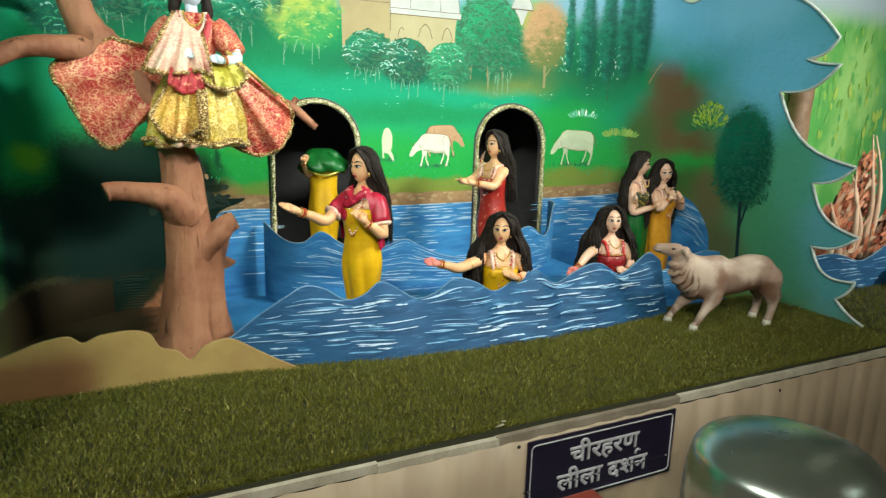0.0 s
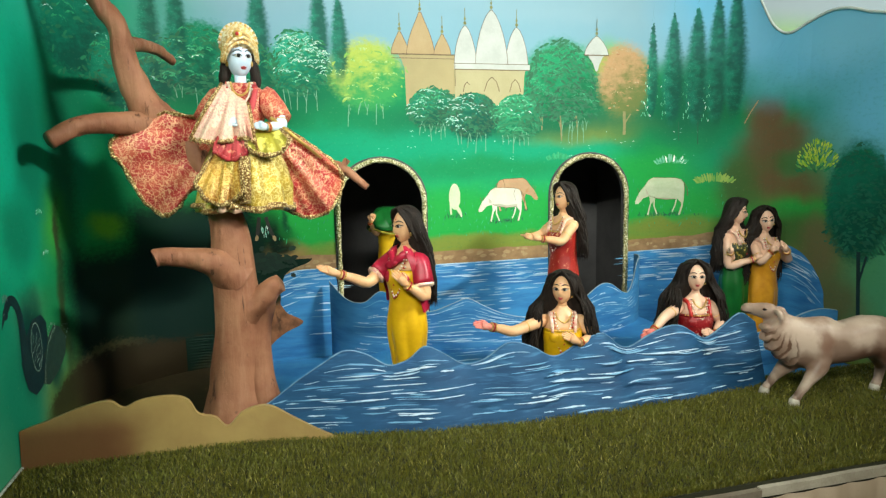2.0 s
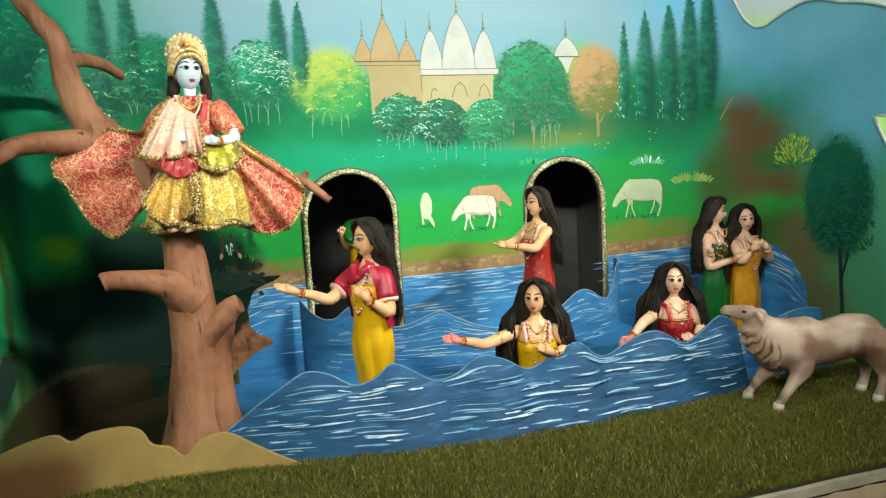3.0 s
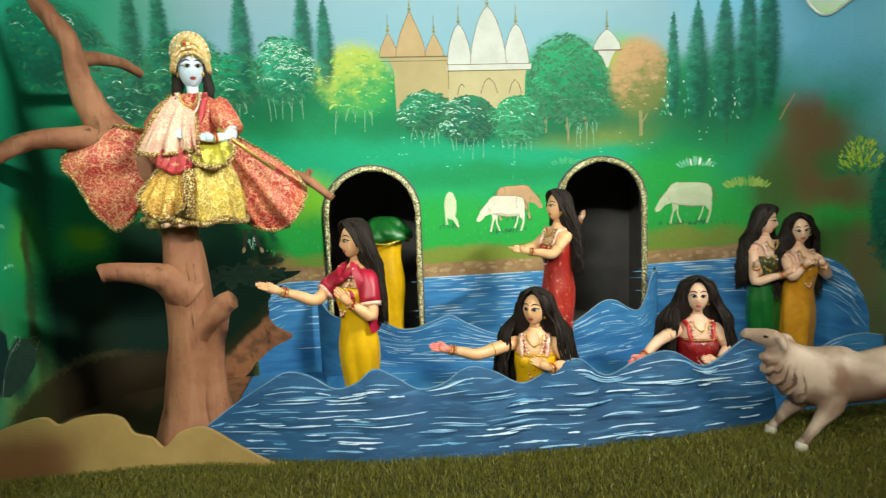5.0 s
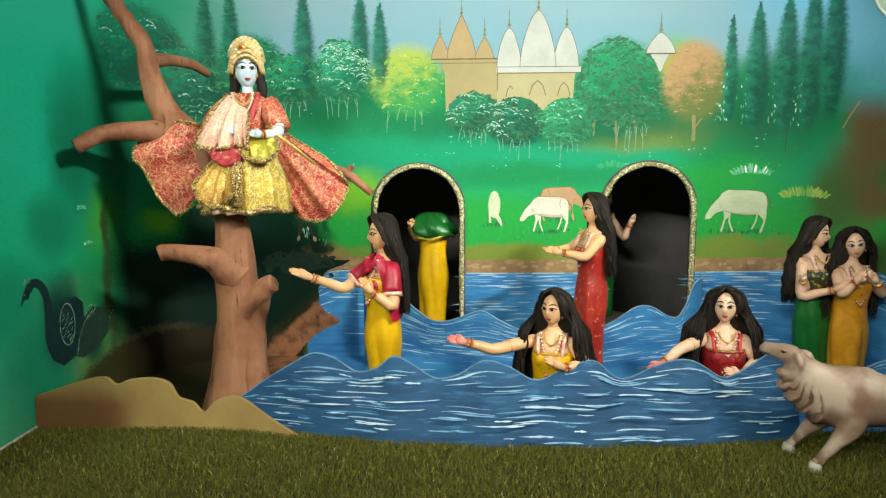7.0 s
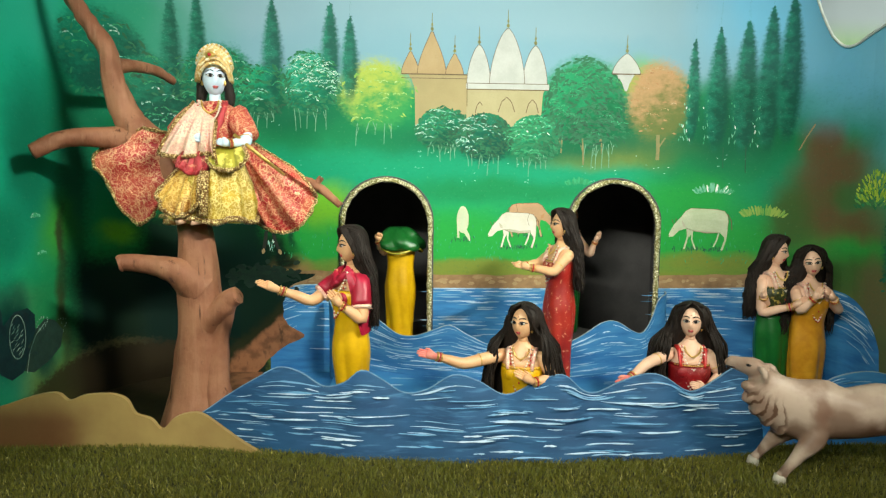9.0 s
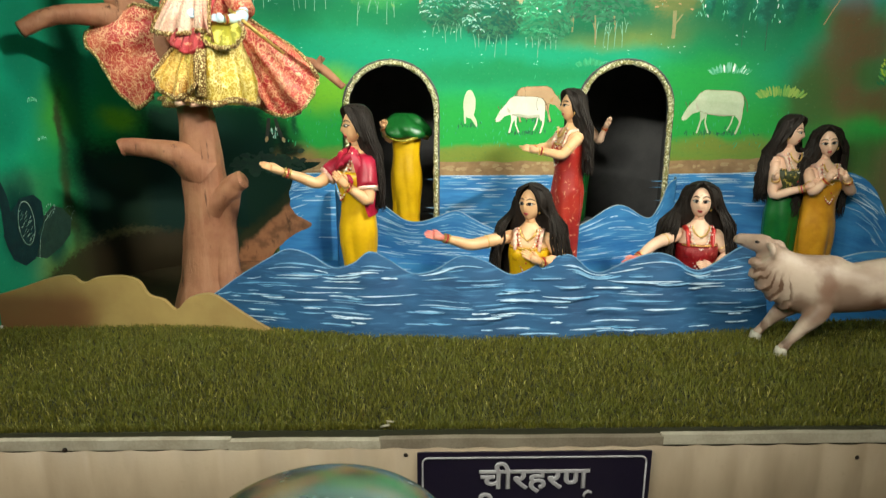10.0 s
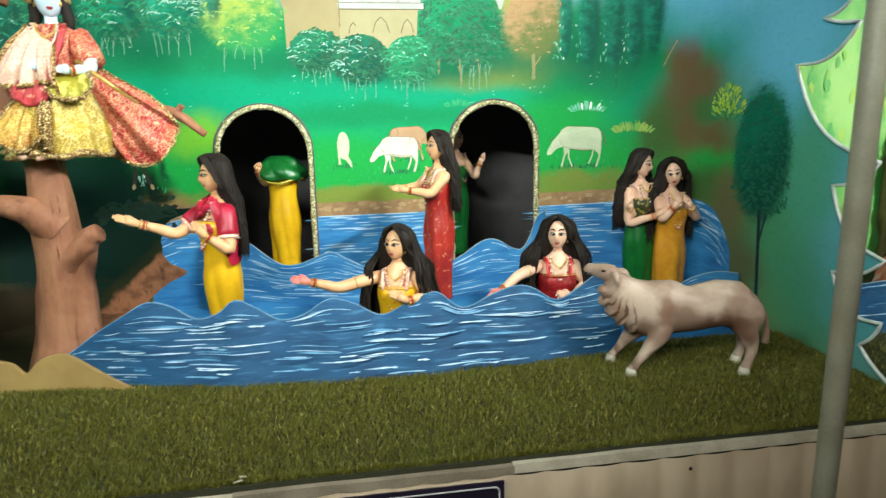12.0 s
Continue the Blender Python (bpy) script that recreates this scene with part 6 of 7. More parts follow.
doll("long-haired doll in maroon sequined dress sunk in the painted water", (0.705, 0.60, 0.800), -8, (0, 0, -14), FAIR, MAROON, MAROON, True, 0.16,
     [(-1, (0.588, 0.57, 1.160), (0.540, 0.55, 1.130), (0.500, 0.545, 1.110), 1), (1, (0.775, 0.575, 1.130), (0.728, 0.535, 1.105), (0.682, 0.535, 1.118))], 0.30, None, PALM, hair_wide=1.68, forward=1.0)
doll("long-haired doll in a green skirt, embracing the doll beside it", (1.085, 0.905, 0.950), 14, (8, 0, 26), FAIR, GREEN, FOREST, True, 0.0,
     [(-1, (1.035, 0.87, 1.232), (1.10, 0.825, 1.258), (1.140, 0.81, 1.288)), (1, (1.05, 0.88, 1.26), (1.03, 0.86, 1.28), (1.022, 0.85, 1.305))], 0.215, hair_wide=1.30, forward=0.3, waist=0.262)
doll("long-haired doll in an orange silk skirt with clasped palms", (1.172, 0.868, 0.922), 4, (8, -8, -24), FAIR, ORANGE, ORANGE, True, 0.0,
     [(-1, (1.12, 0.82, 1.25), (1.145, 0.80, 1.285), (1.165, 0.80, 1.32)), (1, (1.238, 0.83, 1.248), (1.200, 0.795, 1.285), (1.172, 0.795, 1.318))], 0.225, hair_wide=1.40, forward=0.4)
turning = "dolls on the turntable"
doll("long-haired doll in a scarlet silk skirt, both arms held forward", (0.432, 0.90, 1.022), -72, (0, 0, 0), SKIN, SCARLET, SCARLET, True, 0.0,
     [(-1, (0.375, 0.945, 1.365), (0.325, 0.905, 1.362), (0.285, 0.89, 1.372)), (1, (0.40, 0.845, 1.352), (0.335, 0.85, 1.362), (0.285, 0.865, 1.372))], 0.20, hair_wide=1.25, group=turning)
doll("doll in a yellow skirt and green shawl, its back turned", (-0.058, 1.275, 1.022), 168, (0, 0, 0), SKIN, YELLOW, YELLOW, False, 0.0,
     [(1, (-0.115, 1.26, 1.36), (-0.135, 1.25, 1.40), (-0.125, 1.24, 1.43))], 0.06, GREEN, garland=False, group=turning)
doll("doll in a green skirt deep inside the dark arch", (0.60, 1.52, 1.022), 40, (0, 0, 0), FAIR, GREEN, GREEN, True, 0.0,
     [(1, (0.66, 1.44, 1.34), (0.675, 1.42, 1.39), (0.69, 1.41, 1.43))], 0.27, group=turning)
m = Mesh()
m.ellipses([(0.28, 1.33, 1.0, 0.50, 0.44), (0.28, 1.33, 1.018, 0.50, 0.44)], BLACK, 64)
m.ellipses([(0.28, 1.30, 0.935, 0.06, 0.06), (0.28, 1.30, 1.002, 0.06, 0.06)], BLACK, 20)
m.thing("turntable", "black round turntable below the arched doors", "turntable", smooth=False)


def fan_cloth(m, centre, hem, mat, trim, y0, folds, depth, seed, bulge=0.030):
    """A pleated fan of cloth from a centre line to a hem."""
    hem = smooth_line([(x, y0, z) for x, z in hem], 14)
    rings = []
    n = len(hem)
    for k in range(15):
        t = k / 14
        row = []
        for i, h in enumerate(hem):
            u = i / (n - 1)
            c = Vector(centre[0]).lerp(Vector(centre[1]), u)
            p = c.lerp(h, t)
            p.y += depth * t * (math.sin(folds * math.pi * u + seed) + 0.4 * math.sin(2.3 * folds * math.pi * u + 2 * t)) - bulge * math.sin(math.pi * t * 0.8) + 0.006 * noise.noise(p * 30)
            row.append(p)
        rings.append(row)
    m.loft(rings, mat, closed=False)
    m.loft([[p + Vector((0, 0.004, 0)) for p in r] for r in rings], mat, closed=False)
    m.tube(rings[-1], [0.0052] * n, trim, 6, 0.9)
    m.tube([r[0] for r in rings], [0.0045] * 15, trim, 6, 0.6)
    m.tube([r[-1] for r in rings], [0.0045] * 15, trim, 6, 0.6)


SWAG = embroidered("amber_brocade", (0.50, 0.27, 0.02), (0.34, 0.15, 0.012), (0.80, 0.56, 0.18), 40, 0.036, 0.36)
ROSE = brocade("rose_brocade", (0.52, 0.045, 0.055), (0.34, 0.022, 0.030), (0.80, 0.36, 0.22), 0.45, 80, 0.70)
CROWN = brocade("crown_gilt", (0.74, 0.50, 0.19), (0.56, 0.34, 0.10), (0.92, 0.80, 0.54), 0.32, 150, 0.60, 0.6)


def seated_doll():
    m = Mesh()
    hx, hy, hz = -0.522, 0.735, 1.864
    turn = Euler((radians(2), 0, radians(21))).to_matrix()
    doll_head(m, PALEBLUE, turn, (hx, hy, hz), size=1.24)
    m.ball((hx, hy + 0.014, hz + 0.004), (0.033, 0.030, 0.040), HAIR, 20, 12)
    for side in (-1, 1):
        m.tube(smooth_line([(hx + side * 0.024, hy - 0.002, hz + 0.012), (hx + side * 0.033, hy + 0.006, hz - 0.02), (hx + side * 0.038, hy + 0.008, hz - 0.05), (hx + side * 0.036, hy + 0.008, hz - 0.072)], 4), [0.010, 0.011, 0.012, 0.013, 0.014, 0.014, 0.014, 0.014, 0.013, 0.012, 0.011, 0.010, 0.006], HAIR, 9, 0.4)
    # crown: a gilt arch with beaded bands round the face
    m.ellipses([(hx, hy + 0.010, hz + 0.016, 0.040, 0.034), (hx, hy + 0.008, hz + 0.030, 0.044, 0.038), (hx, hy + 0.006, hz + 0.046, 0.0445, 0.036), (hx, hy + 0.005, hz + 0.060, 0.039, 0.029), (hx, hy + 0.003, hz + 0.073, 0.029, 0.020), (hx, hy + 0.002, hz + 0.083, 0.017, 0.012), (hx, hy + 0.002, hz + 0.090, 0.005, 0.004)], CROWN, 44, lambda a, z: 1 + 0.05 * math.sin(14 * a) + 0.03 * math.sin(180 * z))
    for wide, high, out in ((0.038, 0.034, 0.036), (0.042, 0.046, 0.034), (0.044, 0.058, 0.030)):
        arch = [Vector((wide * math.cos(a), -out * math.sin(a) ** 0.5 if 0 < a < math.pi else 0.0, -0.010 + (high + 0.010) * math.sin(a))) for a in np.linspace(0.02, math.pi - 0.02, 25)]
        m.tube([Vector((hx, hy, hz)) + Euler((0, 0, radians(16))).to_matrix() @ q for q in arch], [0.0042] * 25, CROWN, 7, 0.5)
    m.ball((hx, hy - 0.033, hz + 0.054), (0.012, 0.007, 0.012), GOLD, 12, 8)
    m.ball((hx, hy - 0.039, hz + 0.055), (0.005, 0.003, 0.005), BEAD, 10, 6)
    for k in range(24):
        a = math.pi * (k + 0.5) / 24
        m.ball((hx + 0.044 * math.cos(a), hy - 0.004, hz + 0.036 + 0.050 * math.sin(a)), (0.0042, 0.005, 0.0042), PEARL if k % 2 else GOLD, 6, 5)
    for side in (-1, 1):
        m.ball((hx + side * 0.033, hy - 0.010, hz + 0.030), (0.007, 0.006, 0.012), GOLD, 8, 6)
        m.ball((hx + side * 0.029, hy - 0.010, hz - 0.012), (0.004, 0.004, 0.007), GOLD, 8, 6)
    m.ellipses([(hx, hy, 1.79, 0.014, 0.014), (hx, hy, 1.83, 0.014, 0.014)], PALEBLUE, 14)
    # jacket and sleeves
    m.ellipses([(hx, hy, 1.655, 0.050, 0.038), (hx, hy, 1.69, 0.046, 0.036), (hx, hy, 1.73, 0.056, 0.040), (hx, hy, 1.765, 0.064, 0.038), (hx, hy, 1.788, 0.058, 0.032), (hx, hy, 1.806, 0.026, 0.022)], BROCADE, 30)
    for side, e in ((-1, (-0.612, 0.70, 1.715)), (1, (-0.425, 0.70, 1.715))):
        s = Vector((hx + side * 0.055, hy, 1.772))
        m.tube([s + Vector((-side * 0.01, 0, 0.01)), s, s.lerp(Vector(e), 0.5), Vector(e)], [0.022, 0.029, 0.031, 0.026], BROCADE, 16, 0.25)
    arm(m, PALEBLUE, (-0.60, 0.70, 1.725), (-0.608, 0.68, 1.70), (-0.555, 0.655, 1.705), (-0.515, 0.65, 1.715))
    arm(m, PALEBLUE, (-0.435, 0.70, 1.725), (-0.43, 0.68, 1.70), (-0.465, 0.655, 1.695), (-0.495, 0.65, 1.70))
    for r, mat, drop in ((0.026, PEARL, 0.05), (0.032, BEAD, 0.085), (0.030, PEARL, 0.11), (0.022, GOLD, 0.03)):
        for q in np.linspace(-1, 1, 25):
            a = q * 1.45
            m.ball((hx + r * math.sin(a), hy - 0.040 - 0.004 * (1 - abs(q)), 1.803 - drop * (1 - abs(q) ** 1.7)), (0.0030, 0.003, 0.0030), mat, 6, 4)
    # thick flower garlands down both sides of the chest
    for side in (-1, 1):
        m.tube(smooth_line([(hx + side * 0.030, hy - 0.010, 1.803), (hx + side * 0.034, hy - 0.040, 1.780), (hx + side * 0.024, hy - 0.050, 1.742), (hx + side * 0.008, hy - 0.052, 1.706)], 5), [0.0072] * 16, VEIL if side < 0 else ROSE, 9, 0.7)
    # sash, skirts
    fan_cloth(m, ((-0.60, 0.73, 1.715), (-0.53, 0.73, 1.66)), [(-0.70, 1.735), (-0.785, 1.700), (-0.822, 1.655), (-0.795, 1.600), (-0.765, 1.530), (-0.722, 1.487), (-0.685, 1.505), (-0.655, 1.545), (-0.62, 1.560), (-0.575, 1.575)], BROCADE, BRAID, 0.725, 5, 0.010, 0.3)
    fan_cloth(m, ((-0.50, 0.75, 1.66), (-0.43, 0.75, 1.705)), [(-0.46, 1.50), (-0.41, 1.478), (-0.365, 1.462), (-0.315, 1.480), (-0.275, 1.545), (-0.285, 1.590), (-0.335, 1.640)], BROCADE, BRAID, 0.80, 6, 0.011, 1.0)
    pleats = lambda a, z: 1 + (0.09 * math.sin(11 * a + 6 * z) + 0.05 * math.sin(23 * a + 1 - 30 * z)) * min(1, (1.69 - z) / 0.1)
    m.ellipses([(-0.52, 0.715, 1.690, 0.056, 0.044), (-0.52, 0.705, 1.65, 0.075, 0.055), (-0.522, 0.70, 1.60, 0.093, 0.068), (-0.524, 0.70, 1.55, 0.104, 0.076), (-0.525, 0.70, 1.505, 0.108, 0.080), (-0.525, 0.70, 1.495, 0.106, 0.078)], GILT, 60, pleats)
    m.tube([(-0.525 + 0.111 * math.cos(a) * pleats(a, 1.5), 0.70 + 0.083 * math.sin(a) * pleats(a, 1.5), 1.503 + 0.006 * math.sin(6 * a)) for a in np.linspace(0, 2 * math.pi, 61)], [0.0075] * 61, BRAID, 6, 0.6)
    fan_cloth(m, ((-0.512, 0.672, 1.690), (-0.432, 0.668, 1.690)), [(-0.515, 1.650), (-0.490, 1.632), (-0.455, 1.628), (-0.428, 1.640), (-0.412, 1.665)], LIMEG, BRAID, 0.632, 7, 0.005, 0.5, 0.006)
    # lace strip down the front and a satin swag beside it
    m.tube([(-0.518, 0.628, 1.625), (-0.520, 0.618, 1.57), (-0.522, 0.612, 1.515)], [0.012, 0.013, 0.014], BRAID, 8, 0.4)
    fan_cloth(m, ((-0.592, 0.665, 1.632), (-0.528, 0.640, 1.632)), [(-0.632, 1.565), (-0.605, 1.525), (-0.570, 1.515), (-0.535, 1.535), (-0.526, 1.56)], SWAG, BRAID, 0.612, 7, 0.009, 0.4, 0.014)
    # maroon flap and pink veil
    fan_cloth(m, ((-0.575, 0.655, 1.675), (-0.525, 0.65, 1.675)), [(-0.588, 1.640), (-0.572, 1.628), (-0.548, 1.618), (-0.513, 1.632)], ROSE, ROSE, 0.636, 7, 0.004, 0.2, 0.006)
    fan_cloth(m, ((-0.565, 0.700, 1.802), (-0.505, 0.690, 1.755)), [(-0.640, 1.668), (-0.600, 1.660), (-0.555, 1.662), (-0.515, 1.668), (-0.497, 1.66), (-0.490, 1.64)], VEIL, BRAID, 0.660, 9, 0.010, 0.6)
    # gilt flute held aslant
    m.tube([(-0.455, 0.665, 1.718), (-0.40, 0.675, 1.672), (-0.335, 0.69, 1.618)], [0.005, 0.005, 0.004], GOLD, 8)
    # feet
    m.tube([(-0.555, 0.66, 1.53), (-0.568, 0.635, 1.508), (-0.578, 0.605, 1.500)], [0.013, 0.013, 0.007], FAIR, 10)
    m.tube([(-0.51, 0.66, 1.53), (-0.53, 0.64, 1.505), (-0.55, 0.615, 1.497)], [0.013, 0.013, 0.007], FAIR, 10)
    m.thing("doll", "seated blue-faced doll with a gold crown and red brocade robe", "doll")


seated_doll()

# ---- the calf ----


def fused(m, voxel, rounds):
    """The pieces of a mesh melted into one skin."""
    tmp = new("clay", m.data("clay"))
    r = tmp.modifiers.new("melt", "REMESH")
    r.mode, r.voxel_size = "VOXEL", voxel
    s = tmp.modifiers.new("soften", "SMOOTH")
    s.iterations, s.factor = rounds, 0.5
    bpy.context.view_layer.update()
    me = bpy.data.meshes.new_from_object(tmp.evaluated_get(bpy.context.evaluated_depsgraph_get()))
    out = Mesh()
    out.add([tuple(v.co) for v in me.vertices], [tuple(p.vertices) for p in me.polygons], m.mats[0])
    bpy.data.objects.remove(tmp)
    bpy.data.meshes.remove(me)
    return out


def calf():
    m, extra = Mesh(), Mesh()
    y = 0.29
    # rings of the trunk and neck: upper point, lower point, half width
    body = [((1.088, 1.122), (1.088, 1.098), 0.010), ((1.074, 1.160), (1.080, 1.080), 0.034), ((1.038, 1.192), (1.046, 1.072), 0.046), ((0.980, 1.197), (0.988, 1.084), 0.049), ((0.915, 1.180), (0.930, 1.076), 0.050),
            ((0.858, 1.196), (0.871, 1.068), 0.051), ((0.816, 1.194), (0.812, 1.062), 0.049), ((0.787, 1.198), (0.774, 1.072), 0.041), ((0.767, 1.204), (0.746, 1.089), 0.035), ((0.753, 1.208), (0.719, 1.111), 0.031),
            ((0.745, 1.213), (0.700, 1.136), 0.027), ((0.742, 1.217), (0.695, 1.163), 0.024), ((0.740, 1.222), (0.712, 1.187), 0.020)]
    rings = []
    for (x0, z0), (x1, z1), w in body:
        c, u = Vector(((x0 + x1) / 2, y, (z0 + z1) / 2)), Vector(((x0 - x1) / 2, 0, (z0 - z1) / 2))
        ring = []
        for k in range(24):
            a = 2 * math.pi * k / 24
            q = c + Vector((0, w * math.cos(a), 0)) + u * math.sin(a)
            ring.append(q + Vector((0, 0, 1)) * 0.004 * noise.noise(q * 22))
        rings.append(ring)
    m.loft(rings, CREAM)
    # long wedge of a head, held level and turned towards the lake
    marks = len(m.v), len(extra.v)
    rings = []
    for x, z, rz, ry in ((0.737, 1.206, 0.013, 0.015), (0.722, 1.212, 0.0245, 0.0245), (0.702, 1.215, 0.0260, 0.0255), (0.682, 1.218, 0.0220, 0.0205), (0.664, 1.221, 0.0185, 0.0170), (0.648, 1.2225, 0.0172, 0.0165), (0.641, 1.2225, 0.010, 0.011)):
        rings.append([(x, y + ry * math.cos(a), z + rz * math.sin(a) * (1.0 if math.sin(a) > 0 else 0.92)) for a in np.linspace(0, 2 * math.pi, 19)[:-1]])
    m.loft(rings, CREAM)
    extra.ball((0.6415, y, 1.2225), (0.004, 0.0125, 0.010), FOLD, 12, 8)
    extra.tube([(0.642, y - 0.013, 1.2155), (0.655, y - 0.0175, 1.214), (0.668, y - 0.0185, 1.2135)], [0.0014, 0.0012, 0.0006], INK, 5)
    for s in (-1, 1):
        extra.ball((0.6405, y + s * 0.007, 1.226), (0.0022, 0.0030, 0.0022), INK, 8, 6)
        extra.ball((0.703, y + s * 0.0235, 1.2235), (0.0062, 0.0030, 0.0036), INK, 8, 6)
        extra.tube([(0.711, y + s * 0.0235, 1.224), (0.703, y + s * 0.0250, 1.2285), (0.695, y + s * 0.0228, 1.2255)], [0.0008, 0.0014, 0.0008], FOLD, 5)
        m.tube(smooth_line([(0.728, y + s * 0.021, 1.222), (0.741, y + s * 0.031, 1.215), (0.748, y + s * 0.034, 1.199), (0.745, y + s * 0.033, 1.184)], 3), [0.006, 0.0072, 0.0085, 0.0092, 0.0092, 0.0085, 0.007, 0.0055, 0.0045, 0.003], CREAM, 8)
    swing = Matrix.Translation((0.735, y, 0)) @ Matrix.Rotation(radians(-46), 4, "Z") @ Matrix.Translation((-0.735, -y, 0))
    for part, first in ((m, marks[0]), (extra, marks[1])):
        part.v[first:] = [tuple(swing @ (Matrix.Translation((0.735, y, 1.212)) @ Matrix.Scale(0.86, 4) @ Matrix.Translation((-0.735, -y, -1.214)) @ Vector(q) - Vector((0, 0, max(0.0, 0.10 * (0.735 - q[0])))))) for q in part.v[first:]]
    # dewlap: lobes down the front of the neck
    for (x0, z0), (x1, z1), w in body[7:12]:
        c, u = Vector(((x0 + x1) / 2, y, (z0 + z1) / 2)), Vector(((x0 - x1) / 2, 0, (z0 - z1) / 2))
        lean = Euler((0, math.atan2(u.x, u.z), 0)).to_matrix()
        m.ball(c - u * 0.74 + lean @ Vector((-0.007, 0, 0)), (0.0062, w * 0.76, u.length * 0.34), CREAM, 14, 10, lean)
    # shoulder and haunch
    for c, r in (((0.835, 0.260, 1.112), (0.034, 0.022, 0.044)), ((1.040, 0.258, 1.118), (0.040, 0.022, 0.046)), ((0.86, 0.29, 1.182), (0.034, 0.018, 0.014))):
        m.ball(c, r, CREAM, 16, 12)
    for pts, rad in (([(0.840, 0.278, 1.112), (0.826, 0.256, 1.076), (0.794, 0.249, 1.040), (0.772, 0.248, 1.012), (0.758, 0.248, 0.992)], [0.036, 0.024, 0.0138, 0.0096, 0.0112]),
                     ([(0.812, 0.300, 1.102), (0.795, 0.322, 1.062), (0.775, 0.334, 1.030), (0.760, 0.337, 1.008), (0.748, 0.338, 0.992)], [0.036, 0.022, 0.0125, 0.0095, 0.0110]),
                     ([(1.040, 0.280, 1.115), (1.040, 0.258, 1.082), (1.052, 0.253, 1.046), (1.046, 0.252, 1.014), (1.038, 0.252, 0.992)], [0.040, 0.025, 0.0132, 0.0105, 0.0118]),
                     ([(1.040, 0.300, 1.112), (1.064, 0.322, 1.075), (1.078, 0.328, 1.045), (1.074, 0.328, 1.012), (1.066, 0.328, 0.992)], [0.040, 0.024, 0.0130, 0.0105, 0.012])):
        line = smooth_line(pts, 4)
        m.tube(line, list(np.interp(np.linspace(0, 1, len(line)), np.linspace(0, 1, 5), rad)), CREAM, 12, 0.12)
        foot = Vector(pts[-1])
        extra.ellipses([(foot.x - 0.002, foot.y, 0.976, 0.0150, 0.0125), (foot.x, foot.y, 0.997, 0.0115, 0.0105)], HORN, 12)
    line = smooth_line([(1.084, y, 1.132), (1.100, y - 0.004, 1.112), (1.104, y - 0.008, 1.075), (1.100, y - 0.010, 1.045)], 5)
    extra.tube(line, [0.0055] * 10 + [0.0085] * (len(line) - 10), FOLD, 7)
    m = fused(m, 0.0040, 4)
    # the fore end stands nearer the lake than the hind end
    for part in (m, extra):
        part.v = [(a + 0.09 * (1.04 - a), b + 0.18 * (1.04 - a), c) for a, b, c in part.v]
    k = len(m.v)
    for f, i in zip(extra.f, extra.m):
        m.f.append(tuple(a + k for a in f))
        m.m.append(m.slot(extra.mats[i]))
    m.v += extra.v
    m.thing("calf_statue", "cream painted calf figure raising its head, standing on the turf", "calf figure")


calf()

# ---- front of the platform ----


def fascia():
    m = Mesh()
    xs = np.arange(-1.35, 3.21, 0.0085)
    rows = []
    for z in (0.0, 0.3, 0.6, 0.8, 0.954):
        rows.append([(float(x), -0.011 - 0.0055 * abs(math.cos(math.pi * x / 0.0735)) ** 0.8, z) for x in xs])
    m.loft(rows, SHEET, caps=False, closed=False)
    sheet = m.thing("wall_fascia", "cream corrugated sheet closing the front of the platform", "panel", kind="structure")
    s = sheet.modifiers.new("thick", "SOLIDIFY")
    s.thickness, s.offset = 0.002, 1
    rnd = random.Random(4)
    for lo, hi, z, y, wood in ((-1.35, -0.312, 0.963, 0.004, LATH), (-0.314, -0.06, 0.959, 0.002, LATH), (-0.062, 0.42, 0.961, 0.003, GREYLATH), (0.418, 1.5, 0.964, 0.004, LATH), (1.498, 3.2, 0.964, 0.004, LATH)):
        m = Mesh()
        pts = np.linspace(lo, hi, 40)
        lower = [(float(x), -0.013 + y, z - 0.011 + 0.0012 * noise.noise(Vector((x * 9, 1, 0)))) for x in pts]
        upper = [(p[0], p[1], z + 0.0075 + 0.0018 * noise.noise(Vector((p[0] * 7, 5, 0)))) for p in lower]
        rear = [(p[0], 0.001 + y, p[2]) for p in upper]
        low2 = [(p[0], 0.001 + y, p[2]) for p in lower]
        m.loft([low2, lower, upper, rear], wood, caps=False, closed=False)
        m.add([lower[-1], upper[-1], rear[-1], low2[-1]], [(0, 1, 2, 3)], wood)
        m.add([lower[0], upper[0], rear[0], low2[0]], [(0, 1, 2, 3)], wood)
        tagged(m.thing("edge_lath", smooth=False), "dusty white wooden lath along the turf edge" if wood is LATH else "dark weathered wooden lath above the navy sign", "lath", "laths along the turf edge")
    for x, z in ((-0.582, 0.958), (-0.017, 0.943), (0.753, 0.930), (1.4, 0.93)):
        m = Mesh()
        m.ball((x, -0.0165, z), (0.0042, 0.004, 0.0042), BOLT, 10, 6)
        tagged(m.thing("nail"), "dark round nail head in the cream front", "nail", "nails")
    m = Mesh()
    m.tube([(-0.060, 0.004, 0.984), (-0.045, 0.000, 0.990), (-0.050, 0.002, 0.996), (-0.038, 0.004, 0.993)], [0.002, 0.0025, 0.002, 0.0015], LATH, 6)
    m.thing("paper_scrap", "small crumpled white scrap lying at the turf edge", "scrap")


fascia()


